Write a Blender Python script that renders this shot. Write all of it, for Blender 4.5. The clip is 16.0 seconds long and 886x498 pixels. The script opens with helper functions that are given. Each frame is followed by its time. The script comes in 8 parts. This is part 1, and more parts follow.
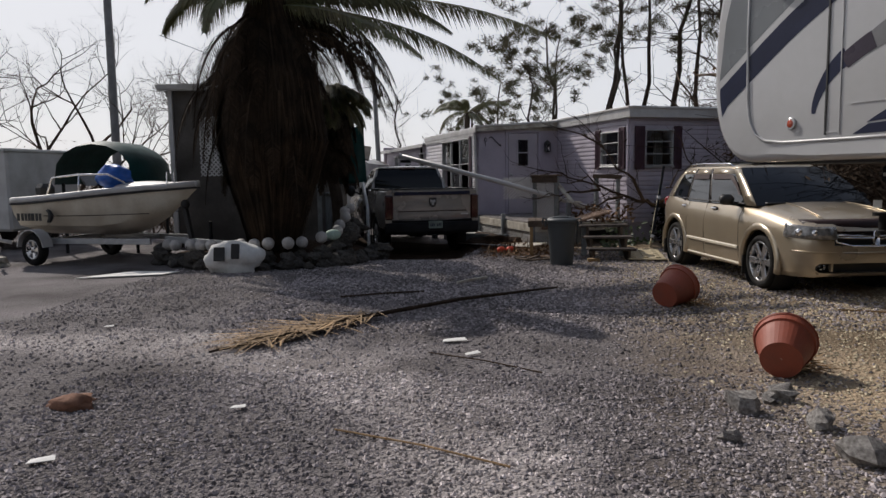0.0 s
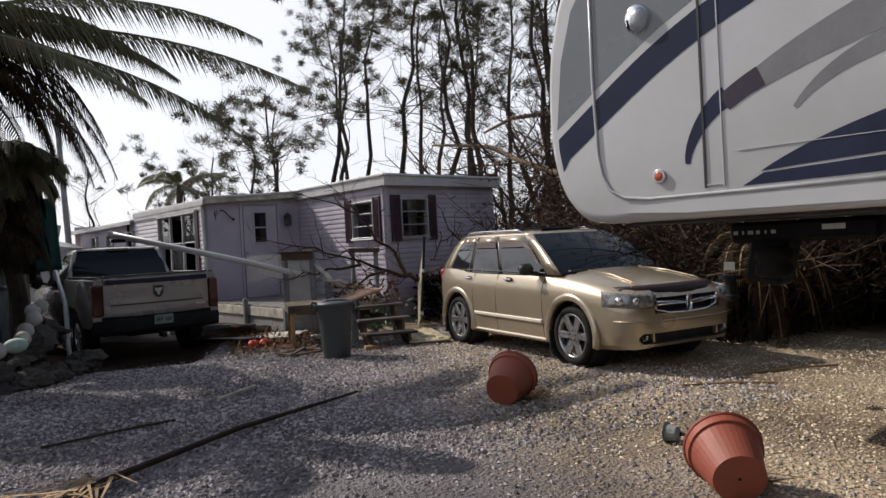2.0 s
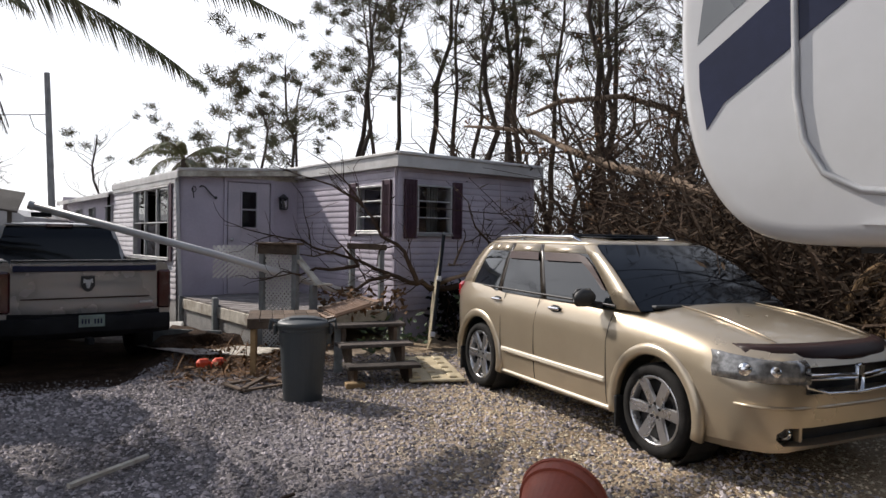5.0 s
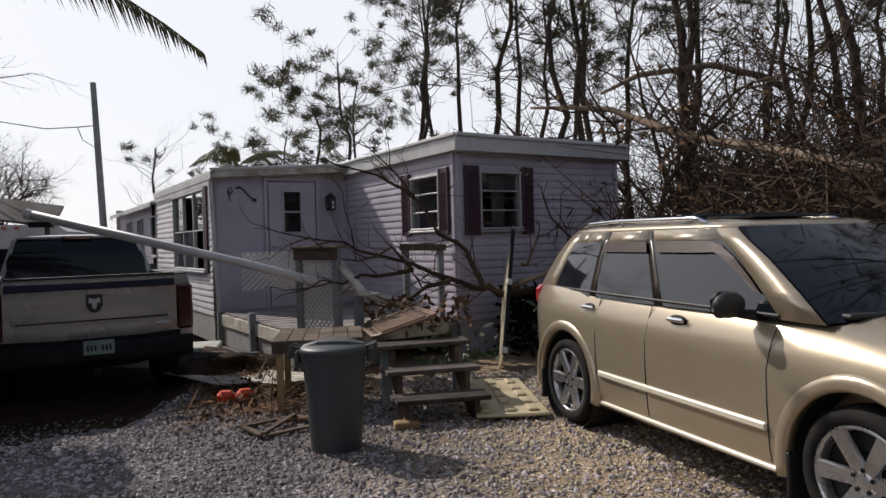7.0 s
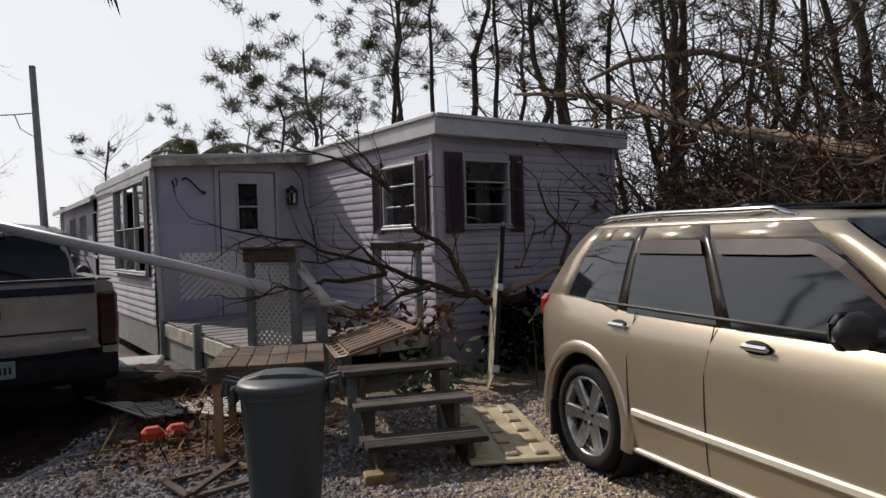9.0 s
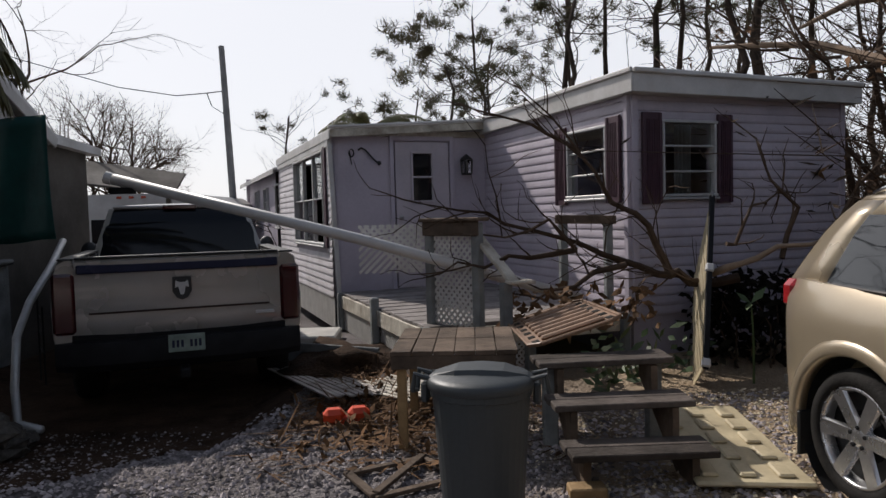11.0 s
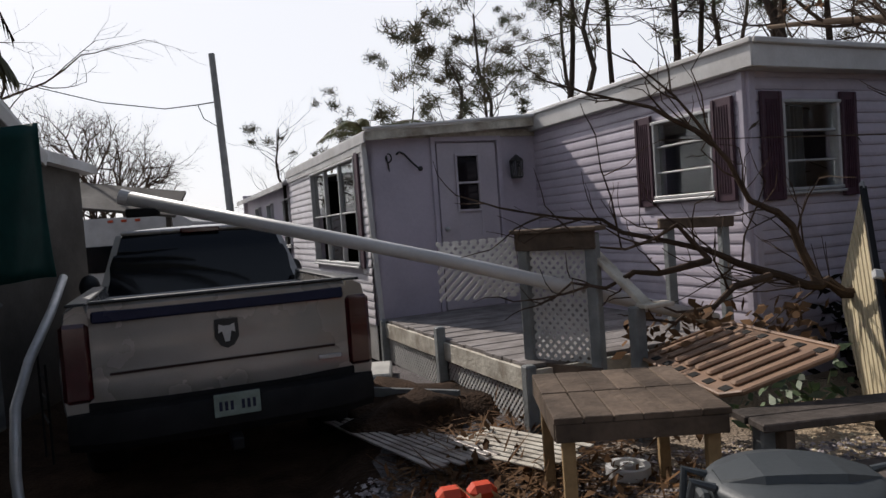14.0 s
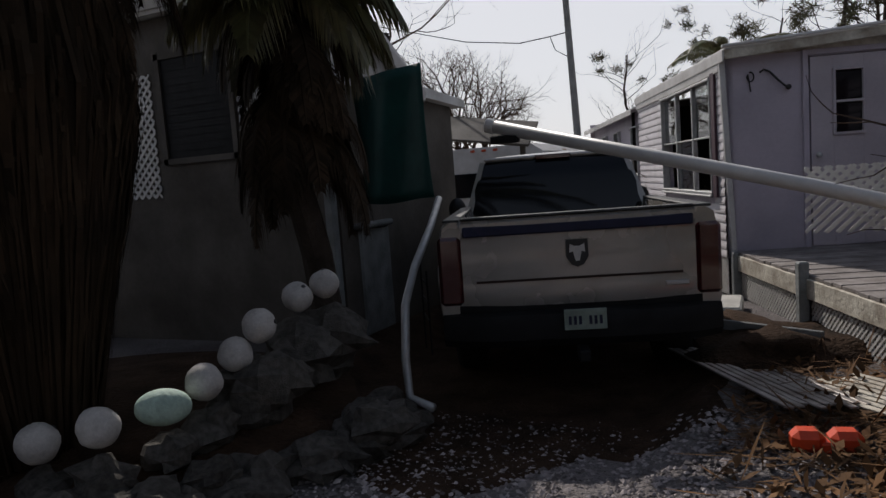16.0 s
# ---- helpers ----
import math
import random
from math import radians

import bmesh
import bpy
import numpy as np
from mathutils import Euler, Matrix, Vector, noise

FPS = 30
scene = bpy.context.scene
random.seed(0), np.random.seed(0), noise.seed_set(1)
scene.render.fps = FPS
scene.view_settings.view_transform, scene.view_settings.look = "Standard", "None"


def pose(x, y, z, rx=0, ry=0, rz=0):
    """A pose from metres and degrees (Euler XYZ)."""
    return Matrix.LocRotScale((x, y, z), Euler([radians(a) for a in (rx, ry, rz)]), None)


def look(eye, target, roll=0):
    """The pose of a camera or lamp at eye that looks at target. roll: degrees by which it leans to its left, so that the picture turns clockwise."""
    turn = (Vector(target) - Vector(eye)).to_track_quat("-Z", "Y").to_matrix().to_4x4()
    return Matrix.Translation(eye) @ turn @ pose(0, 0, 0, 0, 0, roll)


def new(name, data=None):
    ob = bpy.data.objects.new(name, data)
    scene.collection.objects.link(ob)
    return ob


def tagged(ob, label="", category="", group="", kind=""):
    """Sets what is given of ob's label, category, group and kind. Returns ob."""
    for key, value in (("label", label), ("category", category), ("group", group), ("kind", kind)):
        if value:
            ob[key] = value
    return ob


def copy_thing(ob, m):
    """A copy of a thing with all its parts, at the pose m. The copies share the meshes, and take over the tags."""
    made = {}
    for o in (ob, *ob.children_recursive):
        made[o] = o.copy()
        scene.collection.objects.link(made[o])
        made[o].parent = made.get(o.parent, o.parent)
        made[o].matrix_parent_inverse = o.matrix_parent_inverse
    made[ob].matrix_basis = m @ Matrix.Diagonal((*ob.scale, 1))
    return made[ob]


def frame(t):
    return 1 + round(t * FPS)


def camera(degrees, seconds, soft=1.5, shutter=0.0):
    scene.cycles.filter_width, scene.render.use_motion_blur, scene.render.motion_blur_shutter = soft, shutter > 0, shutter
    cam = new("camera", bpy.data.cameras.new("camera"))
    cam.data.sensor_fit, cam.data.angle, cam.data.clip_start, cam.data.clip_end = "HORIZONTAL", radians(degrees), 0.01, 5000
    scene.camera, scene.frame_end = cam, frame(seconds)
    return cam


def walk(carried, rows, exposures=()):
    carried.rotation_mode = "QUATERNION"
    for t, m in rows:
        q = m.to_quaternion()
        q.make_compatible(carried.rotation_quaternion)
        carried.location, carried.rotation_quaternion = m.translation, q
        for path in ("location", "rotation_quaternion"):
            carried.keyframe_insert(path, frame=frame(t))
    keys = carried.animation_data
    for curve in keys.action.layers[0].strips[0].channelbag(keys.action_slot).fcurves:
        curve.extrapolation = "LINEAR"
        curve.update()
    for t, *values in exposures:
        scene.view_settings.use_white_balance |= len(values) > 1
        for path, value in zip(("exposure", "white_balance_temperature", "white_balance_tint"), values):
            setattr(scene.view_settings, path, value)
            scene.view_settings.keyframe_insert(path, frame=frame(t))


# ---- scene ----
cam = camera(64.8, 16.0)
PATH = [
    (0, (0.584, -0.499, 1.474), (0.463, 1.487, 1.268), -0.8),
    (0.5, (0.423, -0.011, 1.45), (0.422, 1.977, 1.233), -5.6),
    (1, (0.314, 0.538, 1.457), (0.502, 2.524, 1.304), -0.5),
    (1.5, (0.221, 1.091, 1.491), (0.661, 3.041, 1.466), -1.6),
    (2, (-0.033, 1.543, 1.483), (0.658, 3.42, 1.467), -3.0),
    (2.5, (0.156, 2.113, 1.481), (0.869, 3.982, 1.449), -2.6),
    (3, (0.174, 2.556, 1.504), (1.115, 4.317, 1.387), -4.0),
    (3.5, (0.307, 2.94, 1.507), (1.173, 4.74, 1.401), -1.8),
    (4, (0.5, 3.362, 1.525), (1.497, 5.093, 1.422), 0.7),
    (4.5, (0.842, 3.801, 1.554), (1.6, 5.65, 1.469), -0.8),
    (5, (1.073, 4.228, 1.573), (1.68, 6.134, 1.543), 0.8),
    (5.2, (1.141, 4.398, 1.566), (1.715, 6.313, 1.496), 1.4),
    (7.5, (1.61, 6.17, 1.497), (2.016, 8.129, 1.482), -2.0),
    (8, (1.677, 6.445, 1.54), (2.215, 8.37, 1.477), -0.7),
    (8.2, (1.754, 6.575, 1.531), (2.212, 8.522, 1.513), -1.2),
    (10.3, (1.72, 7.695, 1.488), (2.31, 9.605, 1.405), -2.4),
    (10.5, (1.644, 7.719, 1.531), (2.09, 9.666, 1.423), -2.5),
    (11, (1.602, 7.794, 1.513), (1.649, 9.791, 1.416), -1.5),
    (11.5, (1.466, 7.932, 1.491), (1.318, 9.922, 1.354), -0.6),
    (12, (1.28, 8.122, 1.49), (1.16, 10.108, 1.287), -4.7),
    (12.5, (1.225, 8.462, 1.53), (1.188, 10.46, 1.448), -1.4),
    (13, (0.946, 8.726, 1.514), (1.039, 10.72, 1.382), -0.0),
    (13.5, (0.719, 8.982, 1.573), (0.886, 10.973, 1.487), -4.8),
    (14, (0.751, 9.063, 1.579), (0.854, 11.059, 1.505), -4.1),
    (14.5, (0.757, 9.077, 1.579), (0.731, 11.076, 1.549), -2.9),
    (15, (0.753, 9.066, 1.578), (0.558, 11.056, 1.545), -3.1),
    (15.5, (0.756, 9.04, 1.582), (0.458, 11.017, 1.528), -2.7),
    (15.7, (0.775, 9.012, 1.57), (0.398, 10.976, 1.536), -1.5),
    (16, (0.725, 8.939, 1.54), (-0.115, 10.742, 1.34), -4.2),
]
walk(cam, [(t, look(eye, target, roll)) for t, eye, target, roll in PATH], [(0, -0.53), (0.7, -0.42), (1.5, -0.2), (2.5, -0.06), (3.5, 0.27), (4.5, 0.25), (5, 0.18), (8, -0.36), (10.5, -0.32), (12, -0.22), (12.5, 0.0), (13.3, -0.1), (14.5, -0.32), (15.5, -0.42), (16, -0.6)])

# ---------- world and light ----------
SUN_EL, SUN_AZ = radians(41), math.atan2(-0.64, 0.77)
world = bpy.data.worlds.new("sky")
scene.world = world
world.use_nodes = True
wn = world.node_tree
sky = wn.nodes.new("ShaderNodeTexSky")
sky.sky_type = 'NISHITA'
sky.sun_disc = False
sky.sun_elevation, sky.sun_rotation = SUN_EL, SUN_AZ % (2 * math.pi)
sky.air_density, sky.dust_density, sky.ozone_density = 1.0, 1.6, 2.0
wn.nodes["Background"].inputs[1].default_value = 0.11
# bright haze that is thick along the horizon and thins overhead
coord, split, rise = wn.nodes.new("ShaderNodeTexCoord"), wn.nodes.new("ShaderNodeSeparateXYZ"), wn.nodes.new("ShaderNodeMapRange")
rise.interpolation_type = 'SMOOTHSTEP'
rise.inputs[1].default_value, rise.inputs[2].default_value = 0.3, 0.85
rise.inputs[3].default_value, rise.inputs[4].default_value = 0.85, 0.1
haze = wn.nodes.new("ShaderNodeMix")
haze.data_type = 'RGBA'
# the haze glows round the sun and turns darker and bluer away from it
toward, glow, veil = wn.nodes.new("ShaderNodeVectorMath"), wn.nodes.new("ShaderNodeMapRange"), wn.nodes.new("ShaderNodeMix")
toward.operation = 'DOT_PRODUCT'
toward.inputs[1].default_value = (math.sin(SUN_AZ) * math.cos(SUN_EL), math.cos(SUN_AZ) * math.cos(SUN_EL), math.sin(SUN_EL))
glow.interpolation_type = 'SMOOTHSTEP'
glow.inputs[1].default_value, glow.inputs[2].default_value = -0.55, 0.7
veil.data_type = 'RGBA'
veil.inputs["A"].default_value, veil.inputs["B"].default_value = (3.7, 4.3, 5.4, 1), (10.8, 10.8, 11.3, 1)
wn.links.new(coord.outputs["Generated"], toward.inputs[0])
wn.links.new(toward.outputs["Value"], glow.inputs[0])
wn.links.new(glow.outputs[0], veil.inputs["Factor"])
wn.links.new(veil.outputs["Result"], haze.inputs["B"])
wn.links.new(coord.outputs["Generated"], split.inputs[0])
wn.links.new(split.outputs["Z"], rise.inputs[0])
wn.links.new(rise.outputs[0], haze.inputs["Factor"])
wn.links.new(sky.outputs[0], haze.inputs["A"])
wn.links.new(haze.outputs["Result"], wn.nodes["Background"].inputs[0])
sun_data = bpy.data.lights.new("sun", 'SUN')
sun_data.energy, sun_data.angle, sun_data.color = 5.0, radians(0.6), (1.0, 0.93, 0.87)
sun = new("sun", sun_data)
S = Vector((math.sin(SUN_AZ) * math.cos(SUN_EL), math.cos(SUN_AZ) * math.cos(SUN_EL), math.sin(SUN_EL)))
sun.matrix_basis = look(S * 60, (0, 0, 0))


# ---------- materials ----------
def mat(name, color, rough=0.7, metal=0.0, var=0.25, scale=6.0, fine=60.0, bump=0.15, tint=None, spec=0.5, island=0.0, coat=0.0, stretch=None, dist=0.02):
    """Two scales of variation on a base colour, with relief."""
    m = bpy.data.materials.new(name)
    m.use_nodes = True
    n, l = m.node_tree.nodes, m.node_tree.links
    b = n["Principled BSDF"]
    b.inputs["Roughness"].default_value = rough
    b.inputs["Metallic"].default_value = metal
    b.inputs["Specular IOR Level"].default_value = spec
    b.inputs["Coat Weight"].default_value = coat
    b.inputs["Coat Roughness"].default_value = 0.06
    tc = n.new("ShaderNodeTexCoord")
    src = tc.outputs["Object"]
    if stretch:
        mp = n.new("ShaderNodeMapping")
        mp.inputs["Scale"].default_value = stretch
        l.new(src, mp.inputs[0])
        src = mp.outputs[0]
    big, small = n.new("ShaderNodeTexNoise"), n.new("ShaderNodeTexNoise")
    for t, s, d in ((big, scale, 5.0), (small, fine, 3.0)):
        t.inputs["Scale"].default_value, t.inputs["Detail"].default_value = s, d
        l.new(src, t.inputs["Vector"])
    mix = n.new("ShaderNodeMix")
    mix.data_type = 'RGBA'
    c = Vector(color[:3])
    d = Vector(tint) if tint else c * (1 - var)
    mix.inputs["A"].default_value = (*(c * (1 + var * 0.35)), 1)
    mix.inputs["B"].default_value = (*d, 1)
    ramp = n.new("ShaderNodeMapRange")
    ramp.inputs[1].default_value, ramp.inputs[2].default_value = 0.35, 0.68
    l.new(big.outputs[0], ramp.inputs[0])
    l.new(ramp.outputs[0], mix.inputs["Factor"])
    out = mix.outputs["Result"]
    hsv = n.new("ShaderNodeHueSaturation")
    vr = n.new("ShaderNodeMapRange")
    vr.inputs[3].default_value, vr.inputs[4].default_value = 1 - var * 0.7, 1 + var * 0.7
    l.new(small.outputs[0], vr.inputs[0])
    val = vr.outputs[0]
    if island:
        oi, ge = n.new("ShaderNodeObjectInfo"), n.new("ShaderNodeNewGeometry")
        ad, fr, mr, mu = n.new("ShaderNodeMath"), n.new("ShaderNodeMath"), n.new("ShaderNodeMapRange"), n.new("ShaderNodeMath")
        fr.operation, mu.operation = 'FRACT', 'MULTIPLY'
        l.new(oi.outputs["Random"], ad.inputs[0])
        l.new(ge.outputs["Random Per Island"], ad.inputs[1])
        l.new(ad.outputs[0], fr.inputs[0])
        l.new(fr.outputs[0], mr.inputs[0])
        mr.inputs[3].default_value, mr.inputs[4].default_value = 1 - island, 1 + island
        l.new(mr.outputs[0], mu.inputs[0])
        l.new(val, mu.inputs[1])
        val = mu.outputs[0]
    l.new(val, hsv.inputs["Value"])
    l.new(out, hsv.inputs["Color"])
    l.new(hsv.outputs[0], b.inputs["Base Color"])
    if bump:
        bp = n.new("ShaderNodeBump")
        bp.inputs["Strength"].default_value, bp.inputs["Distance"].default_value = bump, dist
        l.new(small.outputs[0], bp.inputs["Height"])
        l.new(bp.outputs[0], b.inputs["Normal"])
    rr = n.new("ShaderNodeMapRange")
    rr.inputs[3].default_value, rr.inputs[4].default_value = max(0, rough - 0.1), min(1, rough + 0.1)
    l.new(big.outputs[0], rr.inputs[0])
    l.new(rr.outputs[0], b.inputs["Roughness"])
    return m


def glass(name, color=(0.8, 0.85, 0.85), rough=0.02, trans=1.0):
    m = bpy.data.materials.new(name)
    m.use_nodes = True
    b = m.node_tree.nodes["Principled BSDF"]
    b.inputs["Base Color"].default_value = (*color, 1)
    b.inputs["Transmission Weight"].default_value = trans
    b.inputs["Roughness"].default_value = rough
    b.inputs["IOR"].default_value = 1.45
    return m


M_GROUND = mat("gravel_bed", (0.21, 0.202, 0.195), 0.95, var=0.6, scale=0.8, fine=34, bump=1.0, dist=0.06, tint=(0.1, 0.093, 0.087), spec=0.2)
def two_gravels(m):
    """Blends the grey bed into pale yellowish gravel toward +x."""
    n, l = m.node_tree.nodes, m.node_tree.links
    b = n["Principled BSDF"]
    old = b.inputs["Base Color"].links[0].from_socket
    tc, sp, ns, ad, mr, mx = (n.new(k) for k in ("ShaderNodeTexCoord", "ShaderNodeSeparateXYZ", "ShaderNodeTexNoise", "ShaderNodeMath", "ShaderNodeMapRange", "ShaderNodeMix"))
    l.new(tc.outputs["Object"], sp.inputs[0])
    l.new(tc.outputs["Object"], ns.inputs["Vector"])
    ns.inputs["Scale"].default_value, ns.inputs["Detail"].default_value = 1.1, 6
    ad.operation = 'MULTIPLY_ADD'
    l.new(ns.outputs[0], ad.inputs[0])
    ad.inputs[1].default_value = 2.2
    l.new(sp.outputs[0], ad.inputs[2])
    l.new(ad.outputs[0], mr.inputs[0])
    mr.inputs[1].default_value, mr.inputs[2].default_value = 2.6, 4.4
    mx.data_type, mx.blend_type = 'RGBA', 'MULTIPLY'
    mx.inputs["Factor"].default_value = 1
    tint = n.new("ShaderNodeMix")
    tint.data_type = 'RGBA'
    tint.inputs["A"].default_value, tint.inputs["B"].default_value = (1, 1, 1, 1), (1.95, 1.65, 1.12, 1)
    l.new(mr.outputs[0], tint.inputs["Factor"])
    l.new(old, mx.inputs["A"])
    l.new(tint.outputs["Result"], mx.inputs["B"])
    l.new(mx.outputs["Result"], b.inputs["Base Color"])


def wheel_track(m):
    """A worn pale track of crushed gravel, curving where cars turn in."""
    n, l = m.node_tree.nodes, m.node_tree.links
    b = n["Principled BSDF"]
    old = b.inputs["Base Color"].links[0].from_socket
    geo, flat, dist, ns, wob, off, mr, tint, mx = (n.new(k) for k in ("ShaderNodeNewGeometry", "ShaderNodeVectorMath", "ShaderNodeVectorMath", "ShaderNodeTexNoise", "ShaderNodeMath", "ShaderNodeMath", "ShaderNodeMapRange", "ShaderNodeMix", "ShaderNodeMix"))
    flat.operation, flat.inputs[1].default_value = 'MULTIPLY', (1, 1, 0)
    dist.operation, dist.inputs[1].default_value = 'DISTANCE', (-3.3, 1.5, 0)
    l.new(geo.outputs["Position"], flat.inputs[0])
    l.new(flat.outputs[0], dist.inputs[0])
    l.new(flat.outputs[0], ns.inputs["Vector"])
    ns.inputs["Scale"].default_value, ns.inputs["Detail"].default_value = 1.6, 7
    wob.operation, wob.inputs[1].default_value = 'MULTIPLY_ADD', 1.3
    l.new(ns.outputs[0], wob.inputs[0])
    l.new(dist.outputs["Value"], wob.inputs[2])
    off.operation, off.inputs[1].default_value = 'SUBTRACT', 4.75
    l.new(wob.outputs[0], off.inputs[0])
    ab = n.new("ShaderNodeMath")
    ab.operation = 'ABSOLUTE'
    l.new(off.outputs[0], ab.inputs[0])
    l.new(ab.outputs[0], mr.inputs[0])
    mr.interpolation_type = 'SMOOTHSTEP'
    mr.inputs[1].default_value, mr.inputs[2].default_value, mr.inputs[3].default_value, mr.inputs[4].default_value = 0.15, 0.75, 1, 0
    tint.data_type = mx.data_type = 'RGBA'
    tint.inputs["A"].default_value, tint.inputs["B"].default_value = (0.86, 0.815, 0.845, 1), (1.75, 1.66, 1.68, 1)
    l.new(mr.outputs[0], tint.inputs["Factor"])
    mx.blend_type = 'MULTIPLY'
    mx.inputs["Factor"].default_value = 1
    l.new(old, mx.inputs["A"])
    l.new(tint.outputs["Result"], mx.inputs["B"])
    l.new(mx.outputs["Result"], b.inputs["Base Color"])


two_gravels(M_GROUND)
wheel_track(M_GROUND)
M_STONE = mat("gravel_stone", (0.35, 0.33, 0.318), 0.9, var=0.3, scale=0.5, fine=30, bump=0.2, island=0.68, tint=(0.2, 0.188, 0.179), spec=0.25)
wheel_track(M_STONE)
M_SAND = mat("pale_gravel", (0.56, 0.48, 0.34), 0.9, var=0.3, scale=1.5, fine=30, bump=0.2, island=0.35, spec=0.25)
M_SIDING = mat("lilac_siding", (0.41, 0.368, 0.425), 0.5, var=0.14, scale=2.2, fine=25, bump=0.06, tint=(0.35, 0.316, 0.36))
M_WHITESIDE = mat("white_vinyl_siding", (0.62, 0.59, 0.61), 0.5, var=0.14, scale=2.2, fine=25, bump=0.06, tint=(0.52, 0.49, 0.5))
M_DECK = mat("grey_deck_boards", (0.23, 0.21, 0.2), 0.85, var=0.35, scale=4, fine=26, bump=0.4, island=0.15, tint=(0.15, 0.132, 0.122), spec=0.25)
M_LILAC = mat("lilac_panel", (0.41, 0.37, 0.43), 0.6, var=0.12, scale=1.4, fine=30, bump=0.08, tint=(0.355, 0.322, 0.372))
M_WHITE = mat("white_paint", (0.5, 0.49, 0.48), 0.5, var=0.14, scale=3, fine=40, bump=0.06, tint=(0.4, 0.385, 0.37))
M_ROOF = mat("roof_metal", (0.6, 0.6, 0.6), 0.5, var=0.2, scale=1.2, fine=20, bump=0.1, tint=(0.42, 0.4, 0.38))
M_SHUT = mat("maroon_shutter", (0.05, 0.019, 0.032), 0.55, var=0.25, scale=8, fine=60, bump=0.1)
M_FRAME = mat("window_aluminium", (0.42, 0.42, 0.42), 0.45, 0.3, var=0.15, scale=10, fine=80, bump=0.03)
# near-black colour stands for unlit insides and slots
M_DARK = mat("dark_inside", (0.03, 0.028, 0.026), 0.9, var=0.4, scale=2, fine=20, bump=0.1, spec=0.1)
M_CURTAIN = mat("curtain_cloth", (0.12, 0.117, 0.114), 0.9, var=0.2, scale=5, fine=90, bump=0.2)
M_WOOD = mat("weathered_wood", (0.12, 0.088, 0.065), 0.85, var=0.4, scale=4, fine=26, bump=0.5, island=0.25, tint=(0.065, 0.048, 0.036), stretch=(1, 1, 1), spec=0.2)
M_TREAD = mat("grimy_tread_wood", (0.075, 0.062, 0.054), 0.85, var=0.45, scale=4, fine=26, bump=0.5, island=0.3, tint=(0.04, 0.033, 0.028), spec=0.2)
M_WOODP = mat("worn_painted_wood", (0.5, 0.47, 0.4), 0.8, var=0.35, scale=5, fine=30, bump=0.4, island=0.12, tint=(0.28, 0.24, 0.19))
M_WOODG = mat("grey_post_wood", (0.19, 0.2, 0.2), 0.85, var=0.35, scale=5, fine=40, bump=0.4, island=0.15)
M_LATH = mat("white_lattice_plastic", (0.56, 0.55, 0.53), 0.5, var=0.15, scale=6, fine=50, bump=0.06)
M_RV = mat("rv_white_gelcoat", (0.46, 0.46, 0.465), 0.22, var=0.06, scale=1.2, fine=12, bump=0.015, coat=0.3, tint=(0.42, 0.418, 0.412))
M_RVG = mat("rv_grey_gelcoat", (0.13, 0.14, 0.147), 0.28, var=0.1, scale=1.5, fine=12, bump=0.015, coat=0.3)
M_NAVY = mat("navy_decal", (0.018, 0.022, 0.05), 0.3, var=0.2, scale=3, fine=30, bump=0.01, spec=0.2)
M_GREYD = mat("grey_decal", (0.2, 0.2, 0.205), 0.3, var=0.15, scale=3, fine=30, bump=0.01, spec=0.2)
M_BROWND = mat("brown_decal", (0.05, 0.04, 0.055), 0.3, var=0.2, scale=3, fine=30, bump=0.01, spec=0.2)
M_TRIM = mat("grey_trim", (0.45, 0.45, 0.45), 0.35, 0.2, var=0.15, scale=8, fine=60, bump=0.03)
M_BLACK = mat("black_plastic", (0.018, 0.018, 0.018), 0.55, var=0.3, scale=6, fine=80, bump=0.08)
M_STEEL = mat("black_steel", (0.012, 0.012, 0.013), 0.6, 0.0, var=0.3, scale=6, fine=50, bump=0.1, spec=0.15)
M_RUBBER = mat("tyre_rubber", (0.018, 0.017, 0.016), 0.85, var=0.3, scale=8, fine=60, bump=0.2, spec=0.15)
M_GOLD = mat("gold_car_paint", (0.44, 0.365, 0.26), 0.3, 0.55, var=0.08, scale=1.5, fine=160, bump=0.008, coat=1.0, tint=(0.4, 0.33, 0.235))
M_MAROON = mat("dark_hood_guard", (0.022, 0.011, 0.01), 0.4, var=0.1, scale=4, fine=40, bump=0.01, spec=0.2)
M_CHROME = mat("chrome", (0.75, 0.75, 0.76), 0.14, 1.0, var=0.06, scale=6, fine=60, bump=0.01)
M_ALLOY = mat("alloy_rim", (0.55, 0.55, 0.56), 0.28, 0.9, var=0.12, scale=8, fine=60, bump=0.02)
M_TINT = mat("tinted_glass", (0.005, 0.006, 0.008), 0.03, var=0.1, scale=2, fine=8, bump=0.0, spec=0.3)
M_CARGLASS = mat("dark_car_glass", (0.006, 0.008, 0.01), 0.02, var=0.1, scale=2, fine=8, bump=0.0, spec=1.0)
M_PILLAR = mat("dark_pillar_trim", (0.04, 0.033, 0.027), 0.25, var=0.15, scale=4, fine=40, bump=0.01)
M_DRY = mat("dry_straw_frond", (0.055, 0.034, 0.017), 0.85, var=0.35, scale=2, fine=20, bump=0.0, island=0.45, spec=0.12)
M_LENS = glass("clear_lens", (0.9, 0.9, 0.92), 0.05)
M_RED = mat("red_lens", (0.045, 0.004, 0.006), 0.15, var=0.2, scale=10, fine=60, bump=0.02, coat=0.6)
M_AMBER = mat("amber_lens", (0.45, 0.07, 0.03), 0.15, var=0.2, scale=10, fine=60, bump=0.02, coat=0.6)
